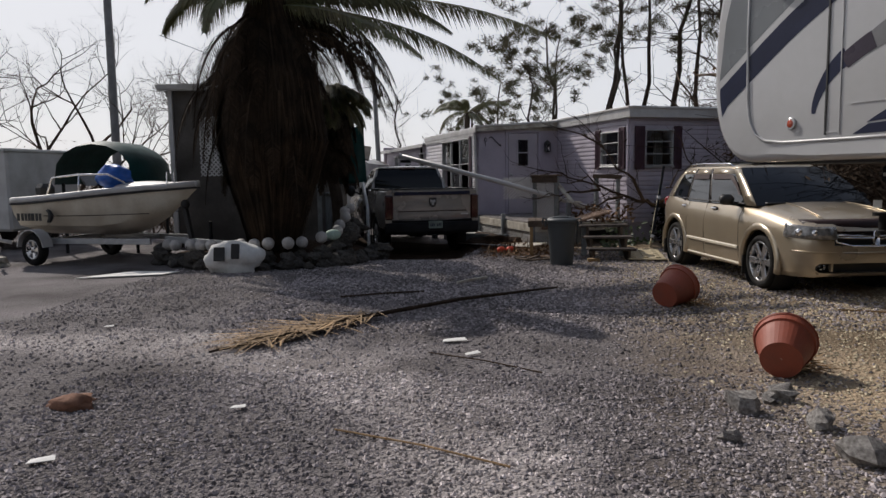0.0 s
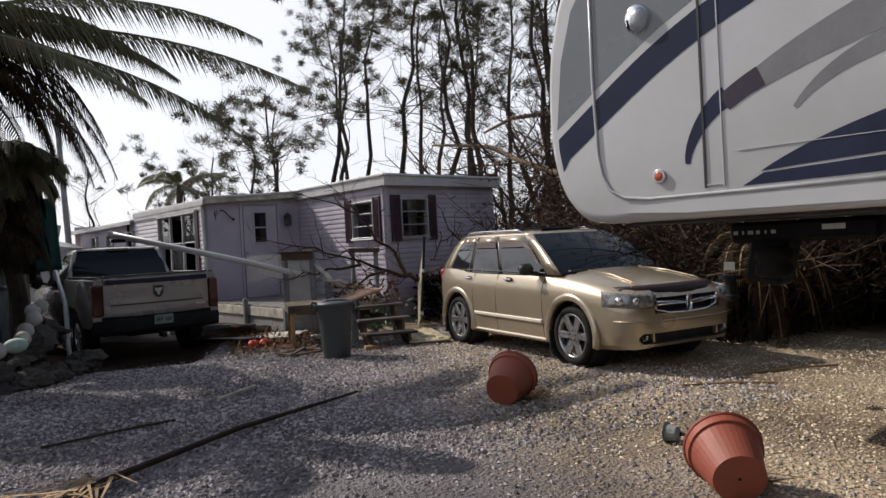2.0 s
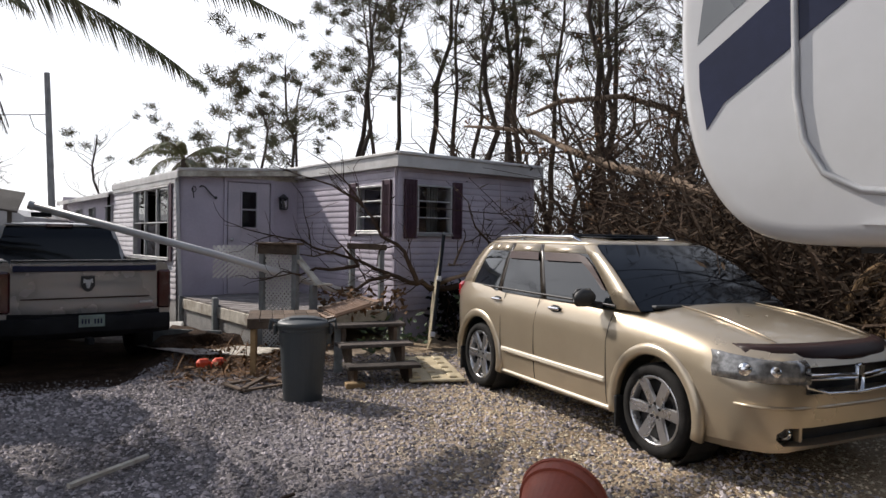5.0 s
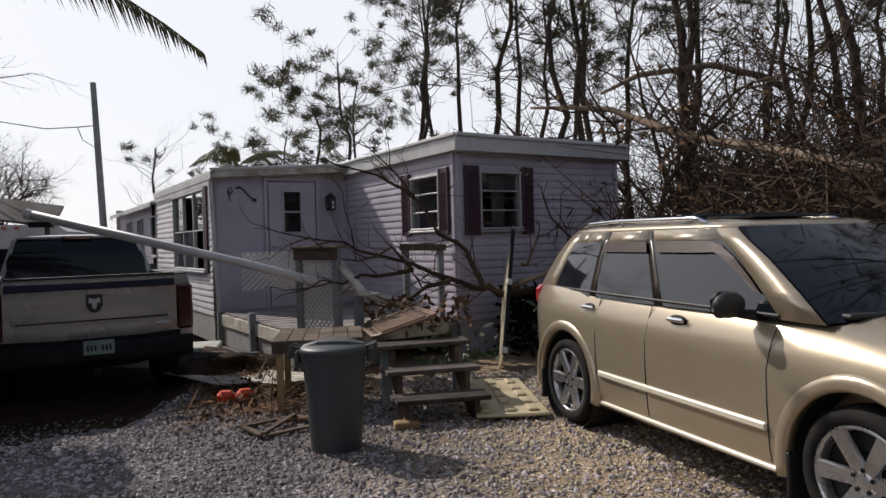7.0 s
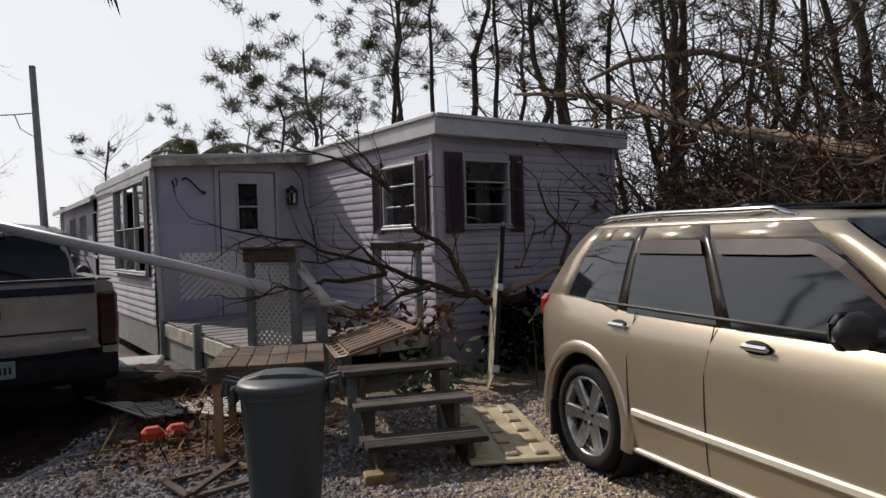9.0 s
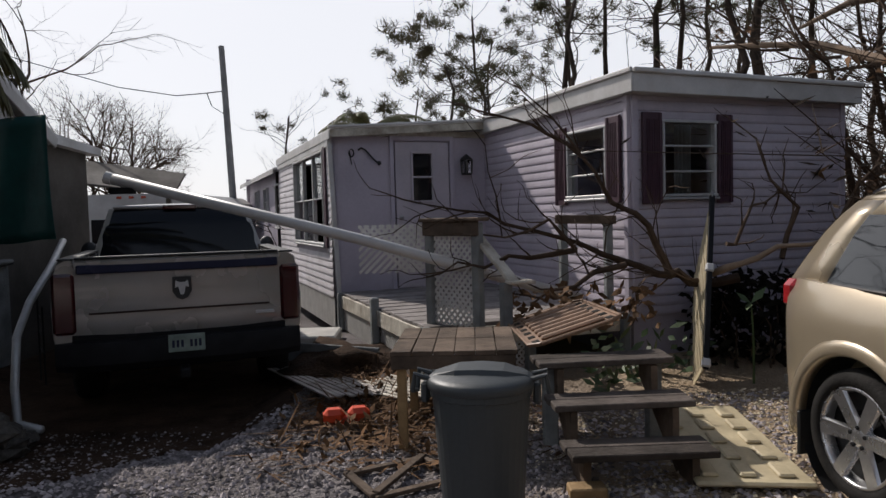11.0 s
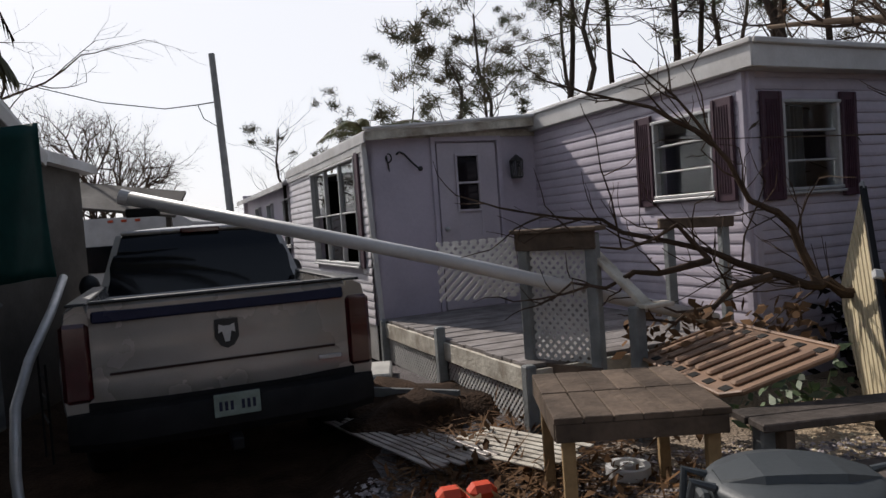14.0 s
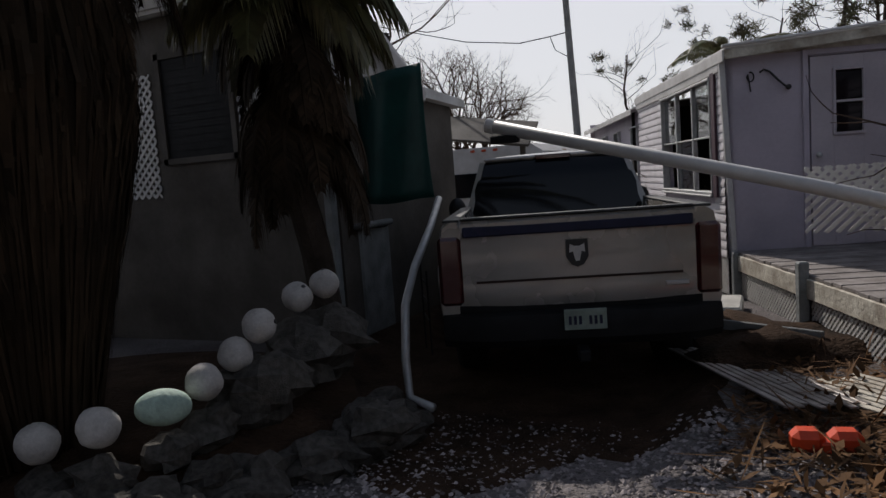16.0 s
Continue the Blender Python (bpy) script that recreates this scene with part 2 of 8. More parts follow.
M_SILVER = mat("silver_truck_paint", (0.3, 0.285, 0.27), 0.28, 0.25, var=0.1, scale=1.4, fine=100, bump=0.01, coat=0.8, tint=(0.24, 0.22, 0.195))
M_GLASS = glass("window_glass")
M_PLATE = mat("plate_white", (0.6, 0.62, 0.6), 0.4, var=0.15, scale=12, fine=60, bump=0.03)
M_CAN = mat("grey_plastic_bin", (0.032, 0.038, 0.041), 0.5, var=0.18, scale=5, fine=50, bump=0.06, tint=(0.036, 0.042, 0.045))
M_TERRA = mat("terracotta_plastic", (0.24, 0.052, 0.026), 0.6, var=0.2, scale=6, fine=60, bump=0.06, tint=(0.22, 0.06, 0.036))
M_MAT = mat("brown_ribbed_plastic", (0.21, 0.125, 0.075), 0.55, var=0.25, scale=6, fine=50, bump=0.1)
M_TAN = mat("tan_plastic", (0.47, 0.4, 0.26), 0.55, var=0.2, scale=4, fine=40, bump=0.06, tint=(0.36, 0.3, 0.19))
M_PVC = mat("white_pvc", (0.52, 0.51, 0.5), 0.4, var=0.1, scale=4, fine=40, bump=0.03)
M_BARK = mat("pine_bark", (0.06, 0.047, 0.038), 0.95, var=0.4, scale=5, fine=40, bump=0.7, island=0.15, spec=0.12)
M_TWIG = mat("dead_twig", (0.07, 0.048, 0.034), 0.9, var=0.35, scale=4, fine=40, bump=0.3, island=0.3, spec=0.12)
M_PALE = mat("stripped_and_sunlit_wood", (0.26, 0.19, 0.135), 0.85, var=0.35, scale=4, fine=40, bump=0.3, spec=0.2)
M_NEEDLE = mat("pine_needles", (0.04, 0.046, 0.02), 0.75, var=0.35, scale=1.5, fine=20, bump=0.0, island=0.4, tint=(0.085, 0.065, 0.03), spec=0.15)
M_BROWNLEAF = mat("brown_leaves", (0.11, 0.058, 0.026), 0.8, var=0.35, scale=2, fine=20, bump=0.0, island=0.45, spec=0.15)
M_FROND = mat("palm_leaf", (0.075, 0.085, 0.03), 0.55, var=0.3, scale=2, fine=20, bump=0.0, island=0.35, tint=(0.11, 0.09, 0.04))
M_DEADFROND = mat("dead_palm_thatch", (0.038, 0.025, 0.015), 0.9, var=0.35, scale=2, fine=20, bump=0.0, island=0.45, tint=(0.018, 0.013, 0.009), spec=0.12)
# near-black leaves: deep shade is put into their colour
M_SHADELEAF = mat("shaded_leaves", (0.009, 0.008, 0.0055), 0.85, var=0.4, scale=2, fine=20, bump=0.0, island=0.5, spec=0.05)
M_BUMPER = mat("black_bumper", (0.009, 0.009, 0.01), 0.7, var=0.3, scale=6, fine=80, bump=0.08, spec=0.2)
M_DULLPLATE = mat("dull_plate", (0.2, 0.25, 0.22), 0.5, var=0.3, scale=12, fine=60, bump=0.03)
M_VISOR = mat("smoked_visor", (0.03, 0.012, 0.011), 0.45, var=0.2, scale=4, fine=40, bump=0.01, spec=0.15)
M_CREAM = mat("cream_moulding", (0.6, 0.54, 0.43), 0.3, var=0.08, scale=4, fine=40, bump=0.01, coat=0.4)
M_TAIL = mat("bright_red_lens", (0.32, 0.015, 0.018), 0.15, var=0.2, scale=10, fine=60, bump=0.02, coat=0.6)
M_STRAW = mat("straw", (0.31, 0.2, 0.1), 0.85, var=0.3, scale=4, fine=30, bump=0.0, island=0.4)
M_GREEN = mat("leaf_green", (0.045, 0.075, 0.02), 0.6, var=0.3, scale=4, fine=30, bump=0.0, island=0.4)
# beige wall colour darkened to carry the deep shade over the shed
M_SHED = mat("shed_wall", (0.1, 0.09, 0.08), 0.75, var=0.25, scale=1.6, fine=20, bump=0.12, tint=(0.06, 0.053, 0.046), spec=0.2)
M_TEAL = mat("teal_tarp", (0.005, 0.046, 0.042), 0.55, var=0.25, scale=3, fine=14, bump=0.25, spec=0.25)
M_BLUE = mat("blue_tarp", (0.015, 0.1, 0.42), 0.4, var=0.25, scale=6, fine=16, bump=0.3)
M_HULL = mat("boat_gelcoat", (0.62, 0.57, 0.47), 0.35, var=0.15, scale=2, fine=20, bump=0.02, tint=(0.48, 0.41, 0.31))
M_BUOY = mat("buoy_foam", (0.45, 0.43, 0.41), 0.75, var=0.3, scale=9, fine=60, bump=0.25, tint=(0.36, 0.34, 0.32))
M_BUOYG = mat("green_buoy_foam", (0.42, 0.55, 0.47), 0.75, var=0.3, scale=9, fine=60, bump=0.25)
M_ROCK = mat("coral_rock", (0.085, 0.078, 0.07), 0.95, var=0.45, scale=5, fine=30, bump=0.6, island=0.2, spec=0.15)
M_RUBBLE = mat("pale_rubble", (0.27, 0.255, 0.24), 0.95, var=0.45, scale=6, fine=30, bump=0.5, tint=(0.13, 0.12, 0.11), spec=0.2)
M_WROCK = mat("white_painted_rock", (0.68, 0.67, 0.64), 0.8, var=0.15, scale=6, fine=30, bump=0.3)
# mulch and soil brown, also the painted shade under the truck
M_SOIL_SHADE = mat("mulch_and_truck_shade", (0.045, 0.027, 0.017), 0.98, var=0.5, scale=4, fine=30, bump=0.8, dist=0.04, spec=0.1)
M_ORANGE = mat("orange_plastic", (0.6, 0.055, 0.012), 0.5, var=0.15, scale=8, fine=40, bump=0.05)
M_TIN = mat("corrugated_tin", (0.36, 0.34, 0.32), 0.5, 0.5, var=0.35, scale=4, fine=30, bump=0.1, tint=(0.17, 0.14, 0.12))
M_CONC = mat("pale_concrete", (0.42, 0.41, 0.38), 0.9, var=0.2, scale=4, fine=40, bump=0.25)
M_PAPER = mat("white_scrap", (0.7, 0.69, 0.66), 0.8, var=0.15, scale=8, fine=60, bump=0.1)
M_BRICK = mat("worn_brick", (0.24, 0.12, 0.075), 0.9, var=0.3, scale=8, fine=50, bump=0.3)
M_UPOLE = mat("utility_pole_wood", (0.2, 0.2, 0.2), 0.85, var=0.25, scale=4, fine=30, bump=0.2)
M_DOOR = mat("lilac_white_door", (0.44, 0.4, 0.44), 0.55, var=0.12, scale=2, fine=30, bump=0.05)
M_YEL = mat("yellowish_wood", (0.27, 0.175, 0.08), 0.8, var=0.3, scale=6, fine=40, bump=0.3)


# ---------- geometry helpers ----------
class Geo:
    """Collects vertices and faces for one mesh."""

    def __init__(self):
        self.v, self.f = [], []

    def add(self, verts, faces, m=None):
        k = len(self.v)
        if m and m.determinant() < 0:
            faces = [f[::-1] for f in faces]
        self.v += [tuple(m @ Vector(p)) for p in verts] if m else [tuple(p) for p in verts]
        self.f += [tuple(i + k for i in f) for f in faces]
        return self

    def box(self, c, s, m=None, ch=0.0):
        hx, hy, hz = s[0] / 2, s[1] / 2, s[2] / 2
        ch = min(ch, hx * 0.9, hy * 0.9, hz * 0.9)
        if ch <= 0:
            vs = [(c[0] + x * hx, c[1] + y * hy, c[2] + z * hz) for z in (-1, 1) for y in (-1, 1) for x in (-1, 1)]
            return self.add(vs, [(0, 2, 3, 1), (4, 5, 7, 6), (0, 1, 5, 4), (2, 6, 7, 3), (0, 4, 6, 2), (1, 3, 7, 5)], m)
        vs, ix = [], {}
        for x in (-1, 1):
            for y in (-1, 1):
                for z in (-1, 1):
                    for a in range(3):
                        q = [x * (hx - ch), y * (hy - ch), z * (hz - ch)]
                        q[a] = (x * hx, y * hy, z * hz)[a]
                        ix[x, y, z, a] = len(vs)
                        vs.append((c[0] + q[0], c[1] + q[1], c[2] + q[2]))
        fs = []
        for a in range(3):
            b, d = (a + 1) % 3, (a + 2) % 3
            for sg in (-1, 1):
                ring = []
                for sb, sd in ((-1, -1), (1, -1), (1, 1), (-1, 1)):
                    k = [0, 0, 0]
                    k[a], k[b], k[d] = sg, sb, sd
                    ring.append(ix[k[0], k[1], k[2], a])
                fs.append(tuple(ring if sg > 0 else ring[::-1]))
            for sb in (-1, 1):
                for sd in (-1, 1):
                    k1, k2 = [0, 0, 0], [0, 0, 0]
                    k1[a], k2[a] = -1, 1
                    k1[b] = k2[b] = sb
                    k1[d] = k2[d] = sd
                    q = (ix[(*k1, b)], ix[(*k2, b)], ix[(*k2, d)], ix[(*k1, d)])
                    fs.append(q if sb * sd > 0 else q[::-1])
        for x in (-1, 1):
            for y in (-1, 1):
                for z in (-1, 1):
                    q = (ix[x, y, z, 0], ix[x, y, z, 1], ix[x, y, z, 2])
                    fs.append(q if x * y * z > 0 else q[::-1])
        return self.add(vs, fs, m)

    def beam(self, a, b, w, h, ch=0.004, roll=0.0):
        """A bar of section w x h from a to b."""
        a, b = Vector(a), Vector(b)
        m = Matrix.Translation((a + b) / 2) @ (b - a).to_track_quat('X', 'Z').to_matrix().to_4x4() @ Matrix.Rotation(roll, 4, 'X')
        return self.box((0, 0, 0), ((b - a).length, w, h), m, ch)

    def tube(self, pts, rad, seg=6, cap=True, m=None):
        pts = [Vector(p) for p in pts]
        n = len(pts)
        if not isinstance(rad, (list, tuple)):
            rad = [rad] * n
        vs, fs, ref = [], [], None
        for i, p in enumerate(pts):
            d = (pts[min(i + 1, n - 1)] - pts[max(i - 1, 0)]).normalized()
            if ref is None:
                ref = d.orthogonal().normalized()
            else:
                ref = ref - d * ref.dot(d)
                ref = ref.normalized() if ref.length > 1e-6 else d.orthogonal().normalized()
            o = d.cross(ref)
            for k in range(seg):
                a = 2 * math.pi * k / seg
                vs.append(p + (ref * math.cos(a) + o * math.sin(a)) * rad[i])
        for i in range(n - 1):
            for k in range(seg):
                k2 = (k + 1) % seg
                fs.append((i * seg + k, i * seg + k2, (i + 1) * seg + k2, (i + 1) * seg + k))
        if cap:
            fs.append(tuple(range(seg))[::-1])
            fs.append(tuple((n - 1) * seg + k for k in range(seg)))
        return self.add(vs, fs, m)

    def loft(self, rings, closed=True, caps=True, m=None):
        n = len(rings[0])
        vs = [p for r in rings for p in r]
        fs = []
        for i in range(len(rings) - 1):
            for k in range(n if closed else n - 1):
                k2 = (k + 1) % n
                fs.append((i * n + k, i * n + k2, (i + 1) * n + k2, (i + 1) * n + k))
        if caps:
            fs.append(tuple(range(n))[::-1])
            fs.append(tuple((len(rings) - 1) * n + k for k in range(n)))
        return self.add(vs, fs, m)

    def lathe(self, prof, seg=24, m=None, caps=True):
        rings = [[(r * math.cos(2 * math.pi * k / seg), r * math.sin(2 * math.pi * k / seg), z) for k in range(seg)] for r, z in prof]
        return self.loft(rings, True, caps, m)

    def prism(self, poly, d0, d1, m=None):
        """A polygon in x, y pushed from d0 to d1 along z."""
        n = len(poly)
        vs = [(x, y, d0) for x, y in poly] + [(x, y, d1) for x, y in poly]
        fs = [tuple(range(n))[::-1], tuple(range(n, 2 * n))] + [(i, (i + 1) % n, n + (i + 1) % n, n + i) for i in range(n)]
        return self.add(vs, fs, m)

    def ball(self, c, r, seg=14, rings=9, s=(1, 1, 1), m=None, rough=0.0, seed=0):
        out = []
        for i in range(rings + 1):
            a = math.pi * i / rings
            out.append([])
            for k in range(seg):
                b = 2 * math.pi * k / seg
                q = Vector((math.sin(a) * math.cos(b), math.sin(a) * math.sin(b), math.cos(a)))
                g = 1 + rough * noise.noise(q * 1.7 + Vector((seed * 3.1, seed, 0))) + rough * 0.5 * noise.noise(q * 4 + Vector((seed, 7, 1))) if rough else 1
                out[-1].append((c[0] + q.x * r * s[0] * g, c[1] + q.y * r * s[1] * g, c[2] + q.z * r * s[2] * g))
        return self.loft(out, True, False, m)

    def mesh(self, name, material, smooth=False):
        me = bpy.data.meshes.new(name)
        me.from_pydata(self.v, [], self.f)
        me.materials.append(material)
        if smooth:
            me.polygons.foreach_set("use_smooth", [True] * len(me.polygons))
        me.validate()
        me.update()
        return me


def part(name, geo, material, parent=None, label="", smooth=False, m=None):
    ob = new(name, geo.mesh(name, material, smooth) if isinstance(geo, Geo) else geo)
    if parent:
        ob.parent = parent
    if m:
        ob.matrix_basis = m
    if label:
        tagged(ob, label)
    return ob


def thing(name, label, category, m=None, group="", kind=""):
    ob = new(name)
    if m:
        ob.matrix_basis = m
    return tagged(ob, label, category, group, kind)


def solid(name, geo, material, label, category, m=None, smooth=False, group="", kind=""):
    """A thing of one mesh."""
    return tagged(part(name, geo, material, None, "", smooth, m), label, category, group, kind)


def soften(ob, width=0.01, seg=2, angle=35):
    b = ob.modifiers.new("edge", 'BEVEL')
    b.width, b.segments, b.limit_method, b.angle_limit = width, seg, 'ANGLE', radians(angle)
    return ob


def smooth_by_angle(me, deg=35):
    """Smooth shading with sharp edges past an angle."""
    me.polygons.foreach_set("use_smooth", [True] * len(me.polygons))
    bm = bmesh.new()
    bm.from_mesh(me)
    for e in bm.edges:
        e.smooth = len(e.link_faces) == 2 and e.calc_face_angle(0) < radians(deg)
    bm.to_mesh(me)
    bm.free()


def cut(ob, geo):
    """Takes the solid geo out of ob's mesh."""
    cutter = new("cutter", geo.mesh("cutter", M_DARK))
    cutter.parent, cutter.matrix_basis = ob.parent, ob.matrix_basis
    md = ob.modifiers.new("cut", 'BOOLEAN')
    md.operation, md.object, md.solver = 'DIFFERENCE', cutter, 'EXACT'
    bpy.context.view_layer.update()
    me = bpy.data.meshes.new_from_object(ob.evaluated_get(bpy.context.evaluated_depsgraph_get()))
    ob.modifiers.clear()
    ob.data = me
    bpy.data.objects.remove(cutter)
    return ob


def lerp(a, b, t):
    return a + (b - a) * t


def interp(x, xs, ys):
    return float(np.interp(x, xs, ys))


# ---------- ground ----------
def ground_z(x, y):
    """Height of the gravel: level, with the truck's bay lying lower."""
    t = min(1, max(0, (y - 11.6) / 1.6)) * min(1, max(0, (0.45 - x) / 0.5)) * min(1, max(0, (x + 2.9) / 0.6))
    t = t * t * (3 - 2 * t)
    return -0.17 * t + 0.025 * noise.noise(Vector((x * 0.35, y * 0.35, 0)))


def axis_steps(lo, hi, fine_lo, fine_hi, step):
    a = list(np.arange(fine_lo, fine_hi, step))
    d, p = step, fine_hi
    while p < hi:
        a.append(p)
        d *= 1.5
        p += d
    a.append(hi)
    d, p = step, fine_lo - step
    while p > lo:
        a.insert(0, p)
        d *= 1.5
        p -= d
    a.insert(0, lo)
    return a


xs, ys = axis_steps(-700, 700, -9, 9, 0.3), axis_steps(-300, 900, -4, 20, 0.3)
g = Geo()
g.add([(x, y, ground_z(x, y)) for y in ys for x in xs],
      [(j * len(xs) + i, j * len(xs) + i + 1, (j + 1) * len(xs) + i + 1, (j + 1) * len(xs) + i) for j in range(len(ys) - 1) for i in range(len(xs) - 1)])
ground = solid("ground", g, M_GROUND, "grey and beige gravel ground of the yard", "ground", smooth=True, kind="structure")


def pebbles(n, x0, x1, y0, y1, lo, hi, seed, keep=None):
    """Small stones as squashed octahedra."""
    r = np.random.RandomState(seed)
    vs, fs = [], []
    base = np.array([(1, 0, 0), (0, 1, 0), (-1, 0, 0), (0, -1, 0), (0, 0, 1), (0, 0, -0.6)], float)
    tri = [(0, 1, 4), (1, 2, 4), (2, 3, 4), (3, 0, 4), (1, 0, 5), (2, 1, 5), (3, 2, 5), (0, 3, 5)]
    for _ in range(n):
        x, y = r.uniform(x0, x1), r.uniform(y0, y1)
        if keep and not keep(x, y, r.uniform()):
            continue
        s = lo + (hi - lo) * r.uniform() ** 2.2
        a = r.uniform(0, 6.28)
        q = base * (s * r.uniform(0.8, 1.3), s * r.uniform(0.6, 1.0), s * r.uniform(0.45, 0.8)) * r.uniform(0.75, 1.2, (6, 1))
        c, d = math.cos(a), math.sin(a)
        k = len(vs)
        z = ground_z(x, y) + s * 0.2
        vs += [(x + p[0] * c - p[1] * d, y + p[0] * d + p[1] * c, z + p[2] + p[0] * 0.15) for p in q]
        fs += [(t[0] + k, t[1] + k, t[2] + k) for t in tri]
    g = Geo()
    g.v, g.f = vs, fs
    return g


def pale_zone(x, y):
    """1 in the pale, clean gravel beside the motor vehicle and the trailer, 0 on the grey drive."""
    return min(1, max(0, (x - 1.9 - 0.35 * noise.noise(Vector((x * 0.8, y * 0.8, 3)))) / 1.3))


grey = pebbles(52000, -4.5, 4.0, 0.4, 13.5, 0.007, 0.024, 3, lambda x, y, u: u > pale_zone(x, y) * 0.85 and u < 1.35 - 0.05 * y)
far_grey = pebbles(36000, -2.2, 5.0, 6.0, 13.4, 0.012, 0.03, 6, lambda x, y, u: u > pale_zone(x, y) * 0.3)
near_grey = pebbles(34000, -2.4, 3.4, 0.5, 4.6, 0.007, 0.02, 9, lambda x, y, u: u > pale_zone(x, y) * 0.8)
solid("gravel", near_grey, M_STONE, "fine grey crushed stone at the drive's mouth", "gravel", kind="stuff")
solid("gravel", far_grey, M_STONE, "coarser grey crushed stone toward the parked vehicles", "gravel", kind="stuff")
solid("gravel", grey, M_STONE, "loose grey crushed stone spread over the drive", "gravel", kind="stuff")
pale = pebbles(38000, 1.5, 8.0, 1.5, 13.5, 0.007, 0.022, 4, lambda x, y, u: u < pale_zone(x, y) * 0.95)
solid("gravel", pale, M_SAND, "pale yellowish crushed stone beside the parked car", "gravel", kind="stuff")


# ---------- mobile home ----------
HOME = pose(3.685, 14.836, 0, 0, 0, 20)
home = thing("mobile_home", "lilac mobile home with ribbed siding, white roof edge and maroon shutters", "house", HOME)


class Side:
    """One outer face: from (ox, oy) along (ax, ay); d metres out of the face."""

    def __init__(self, ox, oy, ax, ay):
        self.o, self.a, self.n = Vector((ox, oy, 0)), Vector((ax, ay, 0)), Vector((ay, -ax, 0))
        if (ax, ay) in ((0, 1), (-1, 0)):
            self.n = Vector((-1, 0, 0)) if (ax, ay) == (0, 1) else Vector((0, -1, 0))

    def p(self, s, d, z):
        return self.o + self.a * s + self.n * d + Vector((0, 0, z))

    def m(self):
        """Local x along the face, y out of it, z up."""
        return Matrix(((self.a.x, self.n.x, 0, self.o.x), (self.a.y, self.n.y, 0, self.o.y), (0, 0, 1, 0), (0, 0, 0, 1)))


FRONT, LEFT, PORCH, BAY, FAR = Side(0, 0, 1, 0), Side(0, 0, 0, 1), Side(0, 3.45, -1, 0), Side(-2.3, 3.45, 0, 1), Side(-2.2, 8.05, 0, 1)


def gaps(lo, hi, holes):
    """The pieces of lo..hi that the holes leave."""
    out, p = [], lo
    for a, b in sorted(holes):
        if a > p:
            out.append((p, min(a, hi)))
        p = max(p, b)
    if p < hi:
        out.append((p, hi))
    return out


def wall(name, side, length, z0, z1, holes, siding=True, rise=0.0, plain=None, thick=0.1, boards=None):
    """A thick wall with real openings, and its courses of ribbed siding."""
    g, m = Geo(), side.m()
    edges = sorted({0, length, *[h[0] for h in holes], *[h[1] for h in holes]})
    for a, b in zip(edges, edges[1:]):
        mid = (a + b) / 2
        for c, d in gaps(z0, z1 + rise * mid / length, [(h[2], h[3]) for h in holes if h[0] < mid < h[1]]):
            g.box(((a + b) / 2, -thick / 2, (c + d) / 2), (b - a, thick, d - c), m)
    w = part(name, g, plain or M_SIDING, home)
    if siding:
        z, h = z0, 0.2
        prof = [(0, 0.012), (0.008, 0.024), (0.03, 0.026), (0.07, 0.02), (0.096, 0.013), (0.104, 0.024), (0.13, 0.026), (0.17, 0.02), (0.2, 0.012)]
        while z < z1 + rise - 0.03:
            top = min(z + h, z1 + rise * 0.5)
            for a, b in gaps(0, length, [(k[0], k[1]) for k in holes if k[2] < top - 0.02 and k[3] > z + 0.02]):
                pr = [(min(q, top - z), d) for q, d in prof]
                vs = [side.p(a, d, z + q) for q, d in pr] + [side.p(b, d, z + q) for q, d in pr]
                n = len(pr)
                part("siding_panel", Geo().add(vs, [(i, n + i, n + i + 1, i + 1) for i in range(n - 1)]), boards or M_SIDING, w)
            z += h
    return w


